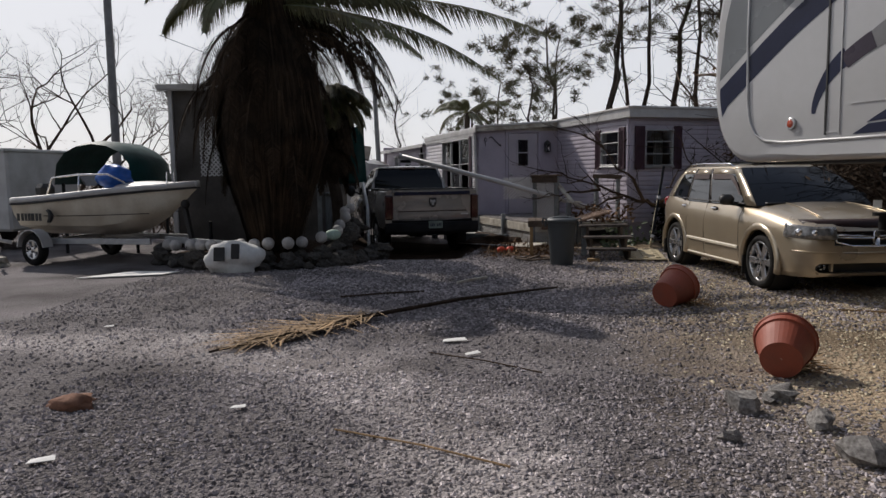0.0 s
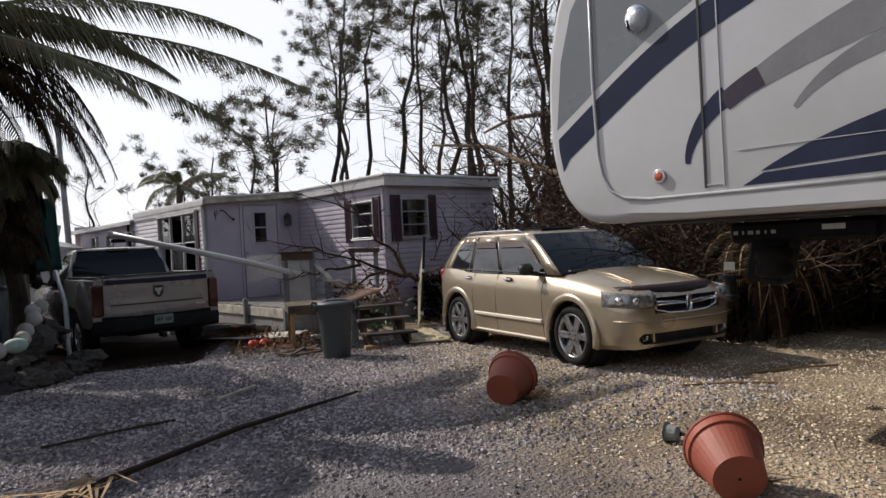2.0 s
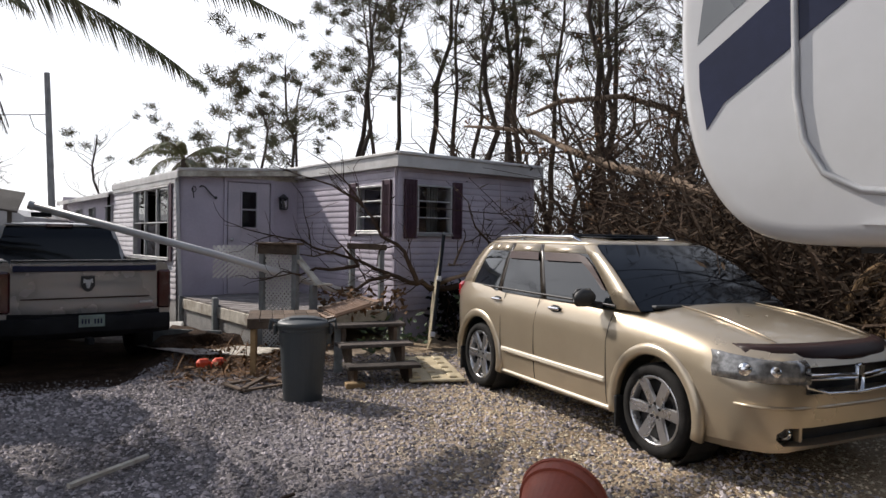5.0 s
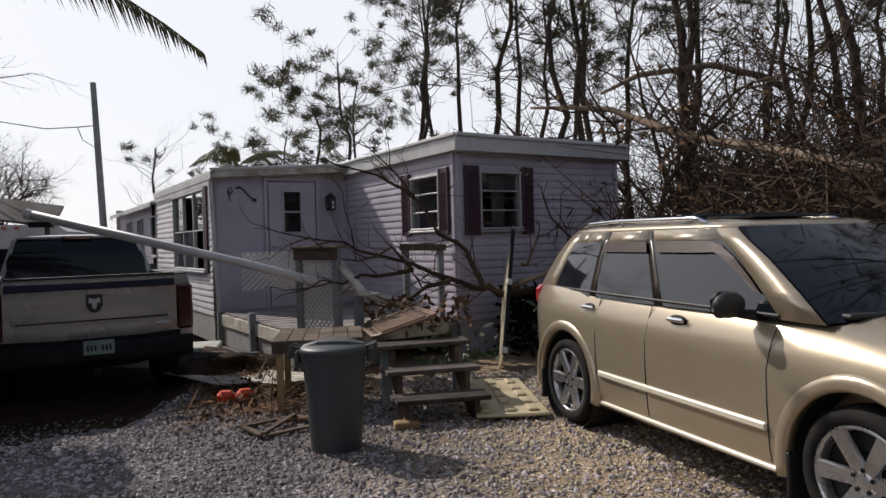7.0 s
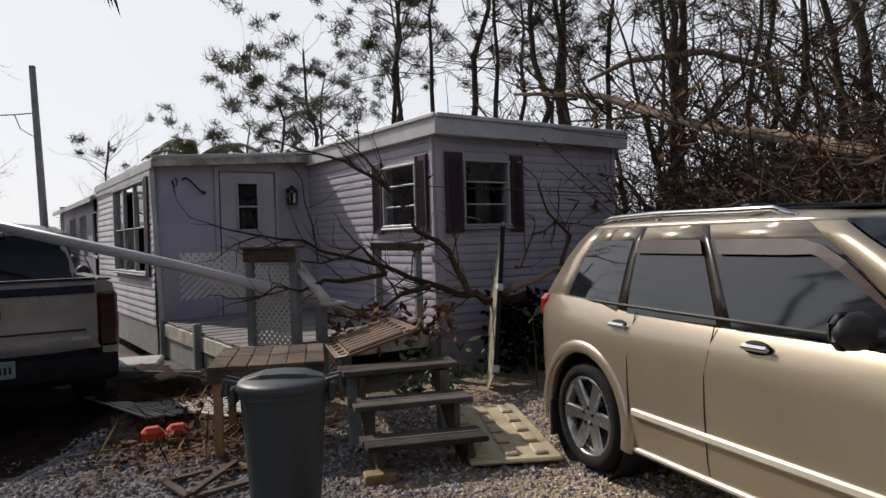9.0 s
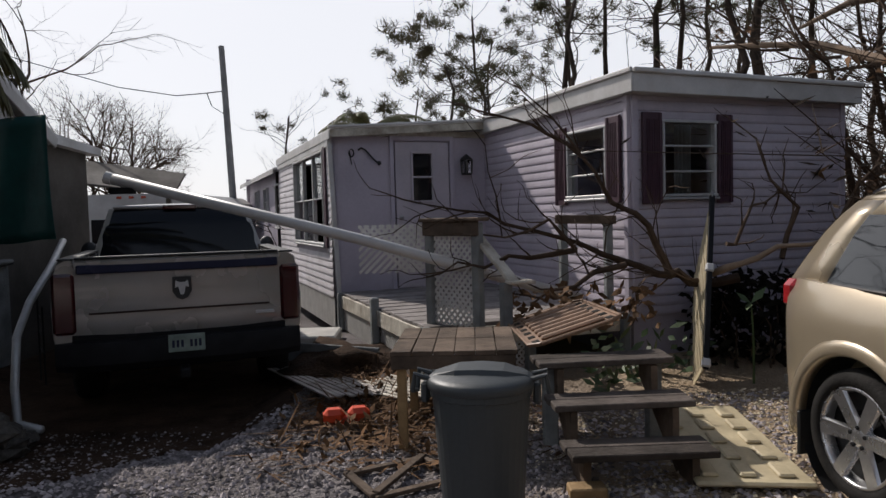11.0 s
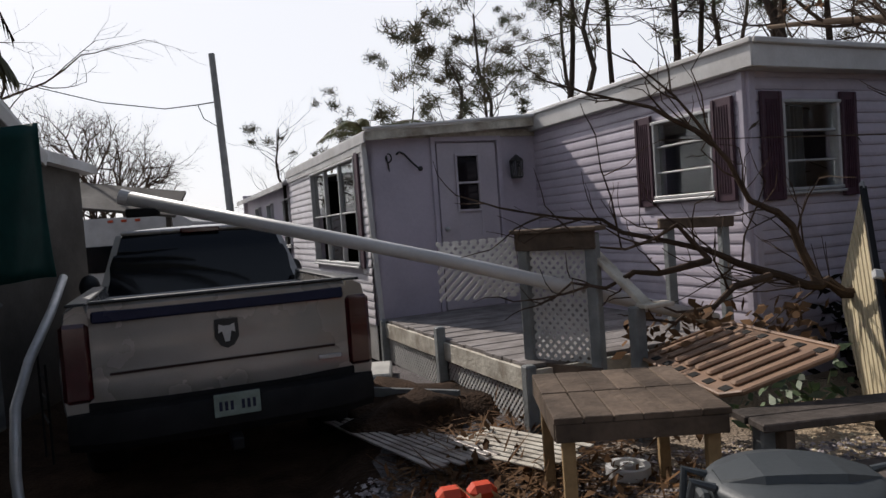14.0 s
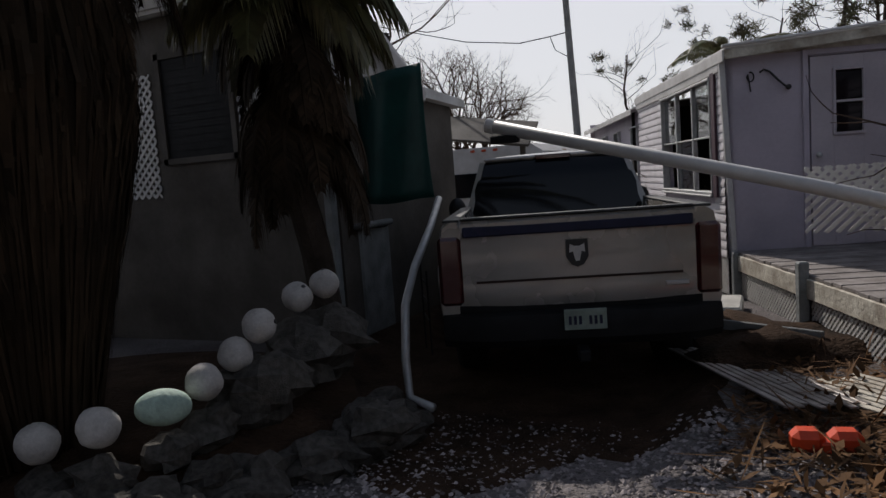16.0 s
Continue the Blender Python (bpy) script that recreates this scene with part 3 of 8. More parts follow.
def window(side, a0, a1, z0, z1, rows, shut=0.0, broken=(), curtain=True, cols=1, shut_r=None):
    """A framed window with horizontal panes, shutters and a curtain behind."""
    w = thing_part("window", home)
    m = side.m()
    g = Geo()
    f = 0.03
    for x in (a0 + f / 2, a1 - f / 2):
        g.box((x, 0.01, (z0 + z1) / 2), (f, 0.1, z1 - z0), m, 0.006)
    for z in (z0 + f / 2, z1 - f / 2):
        g.box(((a0 + a1) / 2, 0.012, z), (a1 - a0 + 0.03, 0.11, f), m, 0.006)
    for i in range(1, rows):
        g.box(((a0 + a1) / 2, 0.01, lerp(z0, z1, i / rows)), (a1 - a0 - 2 * f, 0.05, 0.019), m, 0.004)
    for i in range(1, cols):
        g.box((lerp(a0, a1, i / cols), 0.012, (z0 + z1) / 2), (0.05, 0.06, z1 - z0 - 2 * f), m, 0.005)
    part("window_frame", g, M_FRAME, w)
    part("sill", Geo().box(((a0 + a1) / 2, 0.05, z0 - 0.02), (a1 - a0 + 0.04, 0.07, 0.025), m, 0.006), M_FRAME, w)
    for c in range(cols):
        for i in range(rows):
            if (c, i) in broken:
                continue
            x0, x1 = lerp(a0 + f, a1 - f, c / cols), lerp(a0 + f, a1 - f, (c + 1) / cols)
            y0, y1 = lerp(z0 + f, z1 - f, i / rows), lerp(z0 + f, z1 - f, (i + 1) / rows)
            pn = part("pane", Geo().box(((x0 + x1) / 2, 0.0, (y0 + y1) / 2), (x1 - x0 - 0.01, 0.006, y1 - y0 - 0.02), m), M_GLASS, w)
            pn.visible_shadow = False
    if curtain:
        for lo, hi in ((a0 + 0.03, lerp(a0, a1, 0.3)), (lerp(a0, a1, 0.62), a1 - 0.03)):
            q = Geo()
            n = 14
            vs = [side.p(lerp(lo, hi, i / n), -0.3 - 0.02 * math.sin(i * 1.9), z) for z in (z0 + 0.02, z1) for i in range(n + 1)]
            q.add(vs, [(i, i + 1, n + 2 + i, n + 1 + i) for i in range(n)])
            part("curtain", q, M_CURTAIN, w, "pale hanging curtain", True)
    for k in (-1, 1):
        wd = shut if k < 0 else (shut if shut_r is None else shut_r)
        if wd <= 0:
            continue
        x = a0 - wd / 2 - 0.012 if k < 0 else a1 + wd / 2 + 0.012
        slats = []
        s = Geo().box((x, 0.045, (z0 + z1) / 2), (wd, 0.025, z1 - z0 + 0.14), m, 0.005)
        for dx in (-wd / 2 + 0.02, wd / 2 - 0.02):
            s.box((x + dx, 0.062, (z0 + z1) / 2), (0.035, 0.016, z1 - z0 + 0.13), m, 0.004)
        for i in range(1, 8):
            slats.append(Geo().box((x + wd * (i / 8 - 0.5), 0.062, (z0 + z1) / 2), (0.008, 0.008, z1 - z0), m))
        so = part("shutter", s, M_SHUT, w, "maroon louvred shutter")
        for q in slats:
            part("slat", q, M_SHUT, so)
    return w


def thing_part(name, parent):
    """An Empty that holds the pieces of one part."""
    e = new(name)
    e.parent = parent
    return e


WF, WL, WB = (0.36, 1.06, 1.64, 2.43), (0.35, 1.13, 1.66, 2.42), (0.35, 2.75, 1.13, 2.46)
wall("wall_front", FRONT, 2.95, 0.42, 2.68, [WF])
wall("wall_left", LEFT, 3.45, 0.42, 2.68, [WL])
DOOR = (0.58, 1.42, 0.5, 2.56)
wall("wall_porch", PORCH, 2.3, 0.42, 2.72, [DOOR], False, plain=M_LILAC)
wall("wall_bay", BAY, 4.6, 0.42, 2.62, [WB], boards=M_WHITESIDE)
FARW = [(0.55, 1.15, 1.35, 2.25), (2.5, 3.1, 1.6, 2.25), (4.2, 4.8, 1.35, 2.25)]
wall("wall_far", FAR, 6.4, 0.42, 2.5, FARW, plain=M_LILAC, siding=False)
g = Geo()
g.box((2.9, 7.5, 1.55), (0.1, 14.9, 2.26)).box((0.3, 14.9, 1.55), (5.1, 0.1, 2.26)).box((0.35, 3.6, 1.55), (0.06, 0.1, 2.2))
part("wall_rear", g, M_SIDING, home)
# unseen walls and floor added, painted dark so windows show unlit rooms
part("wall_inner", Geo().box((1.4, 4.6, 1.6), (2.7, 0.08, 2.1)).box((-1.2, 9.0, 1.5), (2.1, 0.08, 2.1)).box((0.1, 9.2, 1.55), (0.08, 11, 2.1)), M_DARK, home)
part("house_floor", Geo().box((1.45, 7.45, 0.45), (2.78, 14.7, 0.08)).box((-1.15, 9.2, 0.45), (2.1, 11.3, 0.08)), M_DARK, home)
# corner boards
for x, y in ((0, 0), (2.95, 0)):
    part("corner_board", Geo().box((x + (0.03 if x == 0 else -0.03), -0.02, 1.54), (0.07, 0.055, 2.26), None, 0.004).box((x - (0.02 if x == 0 else -0.02), 0.025, 1.54), (0.05, 0.07, 2.26), None, 0.004), M_LILAC, home)
part("corner_board", Geo().beam((-2.33, 3.42, 2.62), (-2.25, 3.42, 0.42), 0.05, 0.06), M_WHITE, home)
window(FRONT, *WF, 3, 0.24, ((0, 1),), True, 1, 0.2)
window(LEFT, *WL, 3, 0.24, (), False)
window(BAY, *WB, 2, 0.0, ((0, 0), (1, 1), (2, 0)), False, 3)
for f in FARW:
    window(FAR, *f, 2, 0.0, (), True)
# maroon strip beside the bay window, toward the corner
part("shutter", Geo().box((0.26, 0.04, 1.8), (0.14, 0.025, 1.4), BAY.m(), 0.005), M_SHUT, home)


def lean_roof(name, u0, u1, v0, v1, z_l, z_r, th, material=M_ROOF):
    """A roof slab that rises from the eave at u0 to u1, with seams and a drip edge."""
    r = part(name, Geo().add([(u0, v0, z_l - th), (u1, v0, z_r - th), (u1, v1, z_r - th), (u0, v1, z_l - th), (u0, v0, z_l), (u1, v0, z_r), (u1, v1, z_r), (u0, v1, z_l)],
                             [(3, 2, 1, 0), (4, 5, 6, 7), (0, 1, 5, 4), (1, 2, 6, 5), (2, 3, 7, 6), (3, 0, 4, 7)]), material, home)
    soften(r, 0.008)
    g = Geo()
    for i in range(int((v1 - v0) / 0.6) + 1):
        v = v0 + 0.02 + i * 0.6
        g.beam((u0 + 0.01, v, z_l + 0.008), (u1 - 0.01, v, z_r + 0.008), 0.03, 0.02, 0.004)
    part("roof_seam", g, material, r)
    return r


roof = lean_roof("roof", -0.09, 3.04, -0.16, 15.1, 2.885, 2.87, 0.03)
for a, b, w in (((-0.09, -0.17, 2.775), (3.04, -0.17, 2.76), 0.02), ((-0.1, -0.18, 2.775), (-0.1, 15.0, 2.775), 0.02), ((3.05, -0.18, 2.76), (3.05, 15.0, 2.76), 0.02)):
    part("fascia", Geo().beam(a, b, w, 0.2, 0.004), M_WHITE, home)
part("gutter", Geo().beam((-0.09, -0.195, 2.885), (3.05, -0.195, 2.87), 0.035, 0.05, 0.01).beam((-0.12, -0.2, 2.885), (-0.12, 15, 2.885), 0.035, 0.05, 0.01), M_ROOF, home)
part("soffit", Geo().box((1.48, -0.08, 2.68), (3.1, 0.15, 0.02)).box((-0.045, 1.7, 2.68), (0.09, 3.4, 0.02)), M_WHITE, home)
lean_roof("porch_roof", -2.34, -0.09, 3.28, 8.1, 2.7, 2.85, 0.03)
part("fascia", Geo().beam((-2.34, 3.275, 2.63), (-0.09, 3.275, 2.78), 0.02, 0.1, 0.004), M_WOODP, home)
part("fascia", Geo().beam((-2.35, 3.27, 2.62), (-2.35, 8.1, 2.62), 0.02, 0.12, 0.004), M_WHITE, home)
part("header_trim", Geo().box((1.15, 0.02, 2.665), (2.3, 0.03, 0.09), PORCH.m(), 0.004), M_WOODP, home)
part("header_trim", Geo().box((2.3, 0.035, 2.54), (4.55, 0.03, 0.13), BAY.m(), 0.004), M_WHITE, home)
lean_roof("far_roof", -2.42, -0.1, 8.1, 14.8, 2.52, 2.72, 0.03)
part("fascia", Geo().beam((-2.43, 8.1, 2.46), (-2.43, 14.8, 2.46), 0.02, 0.1, 0.004), M_WHITE, home)
part("roof_edge_lip", Geo().beam((-2.37, 3.25, 2.715), (-0.09, 3.25, 2.86), 0.05, 0.03, 0.006), M_ROOF, home)

# door with its two-pane light, knob and casing
door = thing_part("door", home)
dm = PORCH.m()
g = Geo()
lx0, lx1, lz0, lz1 = 0.85, 1.16, 1.715, 2.4
g.box(((0.6 + lx0) / 2, 0.0, 1.53), (lx0 - 0.6, 0.045, 2.04), dm, 0.003).box(((1.4 + lx1) / 2, 0.0, 1.53), (1.4 - lx1, 0.045, 2.04), dm, 0.003)
g.box(((lx0 + lx1) / 2, 0.0, (0.51 + lz0) / 2), (lx1 - lx0, 0.045, lz0 - 0.51), dm).box(((lx0 + lx1) / 2, 0.0, (lz1 + 2.55) / 2), (lx1 - lx0, 0.045, 2.55 - lz1), dm)
part("door_leaf", g, M_DOOR, door, "pale lilac door")
g = Geo()
for x in (lx0, lx1):
    g.box((x, 0.025, (lz0 + lz1) / 2), (0.03, 0.05, lz1 - lz0 + 0.03), dm, 0.005)
for z in (lz0, (lz0 + lz1) / 2, lz1):
    g.box(((lx0 + lx1) / 2, 0.025, z), (lx1 - lx0, 0.045, 0.028), dm, 0.005)
part("door_light_frame", g, M_DOOR, door)
for z in (0.25, 0.75):
    part("pane", Geo().box(((lx0 + lx1) / 2, 0.01, lerp(lz0, lz1, z)), (lx1 - lx0 - 0.02, 0.006, 0.28), dm), M_TINT, door)
part("doorknob", Geo().ball(dm @ Vector((1.34, 0.07, 1.5)), 0.032).tube([dm @ Vector((1.34, 0.02, 1.5)), dm @ Vector((1.34, 0.06, 1.5))], 0.014), M_FRAME, door, "brass-grey doorknob", True)
g = Geo()
for x in (0.55, 1.45):
    g.box((x, 0.02, 1.55), (0.06, 0.035, 2.12), dm, 0.005)
g.box((1.0, 0.021, 2.6), (0.96, 0.035, 0.06), dm, 0.005)
part("door_casing", g, M_LILAC, door)

# skirting lattice under the house and open ground beams


def lattice(g, m, w, h, pitch=0.075, strip=0.03, th=0.006, outline=None):
    """Two layers of diagonal strips clipped to a w x h panel in local x, z."""
    r2 = math.sqrt(2)
    for lay, sgn in ((0, 1), (1, -1)):
        k = -h if sgn > 0 else 0
        while k < (w if sgn > 0 else w + h):
            t0, t1 = (max(0, -k), min(h, w - k)) if sgn > 0 else (max(0, k - w), min(h, k))
            if t1 - t0 > 0.02:
                a = (k + t0, t0) if sgn > 0 else (k - t0, t0)
                b = (k + t1, t1) if sgn > 0 else (k - t1, t1)
                if outline is None or outline((a[0] + b[0]) / 2, (a[1] + b[1]) / 2):
                    y = lay * th
                    d = strip / 2 / r2
                    dx, dz = (d, -d) if sgn > 0 else (d, d)
                    q = [(a[0] - dx, a[1] - dz), (a[0] + dx, a[1] + dz), (b[0] + dx, b[1] + dz), (b[0] - dx, b[1] - dz)]
                    q = [(min(w, max(0, x)), min(h, max(0, z))) for x, z in q]
                    vs = [(x, y, z) for x, z in q] + [(x, y + th, z) for x, z in q]
                    g.add(vs, [(0, 1, 2, 3), (7, 6, 5, 4), (0, 4, 5, 1), (1, 5, 6, 2), (2, 6, 7, 3), (3, 7, 4, 0)], m)
            k += pitch
    return g


part("skirting", lattice(Geo(), Matrix.Translation((-2.3, 3.45, 0.0)) @ Matrix.Rotation(radians(90), 4, 'Z'), 4.6, 0.43, 0.06, 0.028), M_LATH, home, "white lattice skirting")
for c, d in (((1.47, 0.03, 0.22), (2.9, 0.04, 0.44)), ((0.03, 1.7, 0.22), (0.04, 3.3, 0.44)), ((-2.2, 11.2, 0.22), (0.04, 6.3, 0.44))):
    part("skirting", Geo().box(c, d), M_SIDING, home)

# things fixed to the porch wall
lantern = thing("wall_lantern", "black metal wall lantern with clear panes beside the door", "lamp", HOME @ PORCH.m() @ pose(0.355, 0.0, 2.21))
g = Geo().lathe([(0.005, 0.17), (0.03, 0.15), (0.095, 0.1), (0.1, 0.09)], 6)
g.lathe([(0.075, -0.13), (0.085, -0.12), (0.085, -0.105)], 6)
for k in range(6):
    a = k * math.pi / 3
    g.beam((0.082 * math.cos(a), 0.082 * math.sin(a), -0.11), (0.092 * math.cos(a), 0.092 * math.sin(a), 0.095), 0.012, 0.012, 0.002)
g.box((0, -0.09, 0.0), (0.08, 0.02, 0.2), None, 0.004).beam((0, -0.09, 0.05), (0, -0.02, 0.12), 0.02, 0.02)
part("lantern_frame", g, M_BLACK, lantern, m=pose(0, 0.11, 0))
part("lantern_glass", Geo().lathe([(0.07, -0.1), (0.08, 0.09)], 6, None, False), M_LENS, lantern, m=pose(0, 0.11, 0)).visible_shadow = False
hook = thing("wall_bracket", "black bent metal plant bracket on the porch wall", "bracket", HOME @ PORCH.m() @ pose(1.82, 0.0, 2.33))
part("bracket_arm", Geo().tube([(0.1, 0.01, 0.1), (0.06, 0.02, 0.13), (0.0, 0.03, 0.1), (-0.08, 0.05, 0.0), (-0.14, 0.06, -0.06), (-0.17, 0.06, -0.08)], 0.012, 6).ball((-0.18, 0.06, -0.08), 0.03), M_BLACK, hook, smooth=True)
part("hanging_ring", Geo().tube([(0.2 + 0.035 * math.cos(a), 0.02, 0.06 + 0.05 * math.sin(a)) for a in np.linspace(1.2, 7.0, 14)] + [(0.2, 0.02, -0.1)], 0.008, 5), M_BLACK, hook)

# ---------- deck ----------
deck = thing("deck", "weathered wooden entrance deck with white lattice below", "deck", HOME)
for i in range(24):
    v = 0.03 + i * 0.142
    part("plank", Geo().box((-1.125, v + 0.07, 0.482), (2.21 + 0.015 * math.sin(i * 5), 0.136, 0.034), pose(0, 0, 0, 0, 0.1 * math.sin(i * 3), 0), 0.004), M_DECK, deck)
part("rim_joist", Geo().box((-2.23, 1.73, 0.38), (0.04, 3.42, 0.17), None, 0.005), M_WOODP, deck)
part("rim_joist", Geo().box((-1.135, 0.0, 0.38), (2.19, 0.04, 0.17), None, 0.005), M_WOODP, deck)
for x, y, h in ((-2.265, 1.63, 0.61), (-2.25, 3.36, 0.5), (-2.24, 0.02, 0.5), (-1.2, -0.03, 0.47), (-0.12, -0.03, 0.47)):
    part("post", Geo().box((x, y, h / 2), (0.09, 0.09, h), None, 0.012), M_WOODG, deck)
rz = Matrix.Rotation(radians(90), 4, 'Z')
part("lattice", lattice(Geo(), Matrix.Translation((-2.21, 0.05, 0)) @ rz, 1.52, 0.3, 0.06, 0.026), M_LATH, deck)
part("lattice", lattice(Geo(), Matrix.Translation((-2.21, 1.68, 0)) @ rz, 1.62, 0.3, 0.06, 0.026), M_LATH, deck)
part("lattice", lattice(Geo(), Matrix.Translation((-2.2, 0.0, 0)), 1.0, 0.3, 0.06, 0.026), M_LATH, deck)

# lattice privacy box at the deck's corner, with its cap board, posts and hand rail
screen = thing("lattice_screen", "white lattice screen panel with grey posts and a wooden cap board", "screen", HOME)
A0, A1 = Vector((-2.1, 0.21, 0)), Vector((-1.86, -0.32, 0))
ang = math.atan2(A1.y - A0.y, A1.x - A0.x)
ln = (A1 - A0).length
sm = Matrix.Translation(A0) @ Matrix.Rotation(ang, 4, 'Z')
part("lattice", lattice(Geo(), sm @ pose(0, 0, 0.5), ln, 0.9, 0.07, 0.03), M_LATH, screen)
for s in (0, ln):
    part("post", Geo().box((s, 0.0, 0.72), (0.085, 0.085, 1.44), sm, 0.01), M_WOODG, screen)
part("cap_board", Geo().box((ln / 2, 0, 1.47), (ln + 0.16, 0.16, 0.035), sm, 0.008).box((ln / 2, -0.045, 1.39), (ln + 0.1, 0.03, 0.13), sm, 0.006), M_WOOD, screen)
part("lower_board", Geo().box((ln / 2, -0.045, 0.42), (ln + 0.1, 0.03, 0.14), sm, 0.006), M_WOOD, screen)
part("torn_lattice", lattice(Geo(), Matrix.Translation((-2.14, 0.26, 0.98)) @ Matrix.Rotation(radians(163), 4, 'Z'), 0.62, 0.46, 0.07, 0.034, outline=lambda x, z: z > 0.5 * x - 0.02), M_LATH, screen, "torn hanging white lattice")
rail = thing("stair_rail", "worn yellowish wooden stair hand rail slanting down to a low post", "rail", HOME)
part("hand_rail", Geo().beam((-1.85, -0.22, 1.36), (-1.66, -0.62, 0.93), 0.13, 0.035, 0.006), M_WOODP, rail)
part("lower_rail", Geo().beam((-1.88, -0.26, 1.05), (-0.9, 0.35, 0.78), 0.1, 0.035, 0.006), M_WOODP, rail)
part("post", Geo().box((-1.73, -0.6, 0.46), (0.09, 0.09, 0.93), None, 0.01), M_WOODG, rail)
part("rail_end", Geo().box((-1.62, -0.66, 0.93), (0.24, 0.12, 0.03), pose(0, 0, 0, 0, 0, 0), 0.006), M_WOODP, rail)
# a low wooden railing frame before the left window
fr = thing("railing_frame", "grey wooden railing frame standing on the deck", "railing", HOME)
for x, z in ((-0.57, 1.44), (-0.17, 1.42)):
    part("post", Geo().box((x, 0.38 - (x + 0.57) * 0.55, (0.5 + z) / 2), (0.085, 0.07, z - 0.5), None, 0.01), M_WOODG, fr)
part("rail", Geo().beam((-0.64, 0.42, 1.44), (-0.1, 0.12, 1.42), 0.1, 0.09, 0.008), M_WOOD, fr)

# ---------- fifth-wheel trailer ----------
# local x runs back along the trailer's side, y into the trailer, z up; its nose is at x = -0.9
rd = Vector((0.38, -0.925, 0)).normalized()
RV = Matrix(((rd.x, -rd.y, 0, 3.225), (rd.y, rd.x, 0, 5.75), (0, 0, 1, 0), (0, 0, 0, 1)))
rv = thing("travel_trailer", "white and grey fifth-wheel travel trailer with navy swooshes, its nose overhanging", "trailer", RV)
NK = [(-0.36, 1.565), (-0.55, 1.575), (-0.69, 1.615), (-0.81, 1.715), (-0.915, 1.88), (-0.985, 2.12), (-1.01, 2.4), (-1.0, 2.75), (-0.95, 3.1), (-0.83, 3.45), (-0.58, 3.72), (-0.25, 3.82), (0.2, 3.85)]
NOSE = []
for i in range(len(NK) - 1):
    p0, p1, p2, p3 = NK[max(i - 1, 0)], NK[i], NK[i + 1], NK[min(i + 2, len(NK) - 1)]
    for f in (0, 0.25, 0.5, 0.75):
        NOSE.append(tuple(0.5 * (2 * b + (c - a) * f + (2 * a - 5 * b + 4 * c - d) * f * f + (3 * b - a - 3 * c + d) * f ** 3) for a, b, c, d in zip(p0, p1, p2, p3)))
NOSE.append(NK[-1])
prof = NOSE + [(9.0, 3.85), (9.0, 0.7), (2.3, 0.7), (2.15, 0.85), (2.1, 1.565)]
my = Matrix(((1, 0, 0, 0), (0, 0, 1, 0), (0, 1, 0, 0), (0, 0, 0, 1)))
body = part("shell", Geo().prism([(x, z) for x, z in prof][::-1], 0.075, 2.44, my), M_RV, rv)
cap = []
nrm = []
for i, (x, z) in enumerate(prof):
    (xa, za), (xb, zb) = prof[i - 1], prof[(i + 1) % len(prof)]
    v = Vector((zb - za, xa - xb)).normalized()
    nrm.append(v if x < 2.0 else Vector((0, 0)))
for q in range(7):
    a = q / 6 * math.pi / 2
    k, w = 0.075 * (1 - math.sin(a)), 0.075 * (1 - math.cos(a))
    cap.append([(x + v.x * k, w, z + v.y * k) for (x, z), v in zip(prof, nrm)])
side = Geo().loft(cap[::-1], True, True)
swo = part("side_wall", side, M_RV, rv)
smooth_by_angle(swo.data, 35)
smooth_by_angle(body.data, 35)


def on_side(poly, y0, y1):
    poly = [(max(x, interp(z, [q[1] for q in NOSE], [q[0] for q in NOSE]) + 0.1), z) for x, z in poly]
    return Geo().prism(poly, y0, y1, my)


def swoosh(pts_top, pts_bot, y=-0.003):
    return on_side(pts_top + pts_bot[::-1], y, y + 0.004)


def curve(pts, n=14):
    """A smooth line through a few points."""
    t = np.linspace(0, len(pts) - 1, n)
    k = np.arange(len(pts))
    deg = min(3, len(pts) - 1)
    cx, cz = np.polyfit(k, [p[0] for p in pts], deg), np.polyfit(k, [p[1] for p in pts], deg)
    return [(float(np.polyval(cx, q)), float(np.polyval(cz, q))) for q in t]


def band(center, w0, w1, n=16):
    c = curve(center, n)
    top, bot = [], []
    for i, (x, z) in enumerate(c):
        a, b = c[max(i - 1, 0)], c[min(i + 1, n - 1)]
        d = Vector((b[0] - a[0], b[1] - a[1])).normalized()
        w = lerp(w0, w1, i / (n - 1)) / 2
        top.append((x - d.y * w, z + d.x * w))
        bot.append((x + d.y * w, z - d.x * w))
    return top, bot


# grey upper field above the navy band
arc = curve([(-0.92, 2.36), (-0.45, 2.66), (0.1, 2.98), (0.8, 3.25), (1.8, 3.45)], 18)
part("grey_field", on_side(arc + [(1.8, 3.72), (-0.27, 3.7), (-0.52, 3.55), (-0.72, 3.28), (-0.84, 2.9)], -0.0015, 0.002), M_RVG, rv, "grey upper field")
part("navy_swoosh", swoosh(*band([(-1.0, 2.1), (-0.45, 2.46), (0.1, 2.79), (0.8, 3.08), (1.8, 3.3)], 0.2, 0.2)), M_NAVY, rv, "navy swoosh stripe")
part("brown_swoosh", swoosh(*band([(0.22, 1.95), (0.26, 2.1), (0.37, 2.26), (0.52, 2.37)], 0.035, 0.15)), M_NAVY, rv)
part("brown_swoosh", swoosh(*band([(0.5, 2.33), (0.62, 2.4), (0.75, 2.46)], 0.13, 0.14), y=-0.0045), M_BROWND, rv)
part("grey_swoosh", swoosh(*band([(0.68, 2.42), (1.0, 2.56), (1.5, 2.72), (2.2, 2.86)], 0.13, 0.3)), M_GREYD, rv)
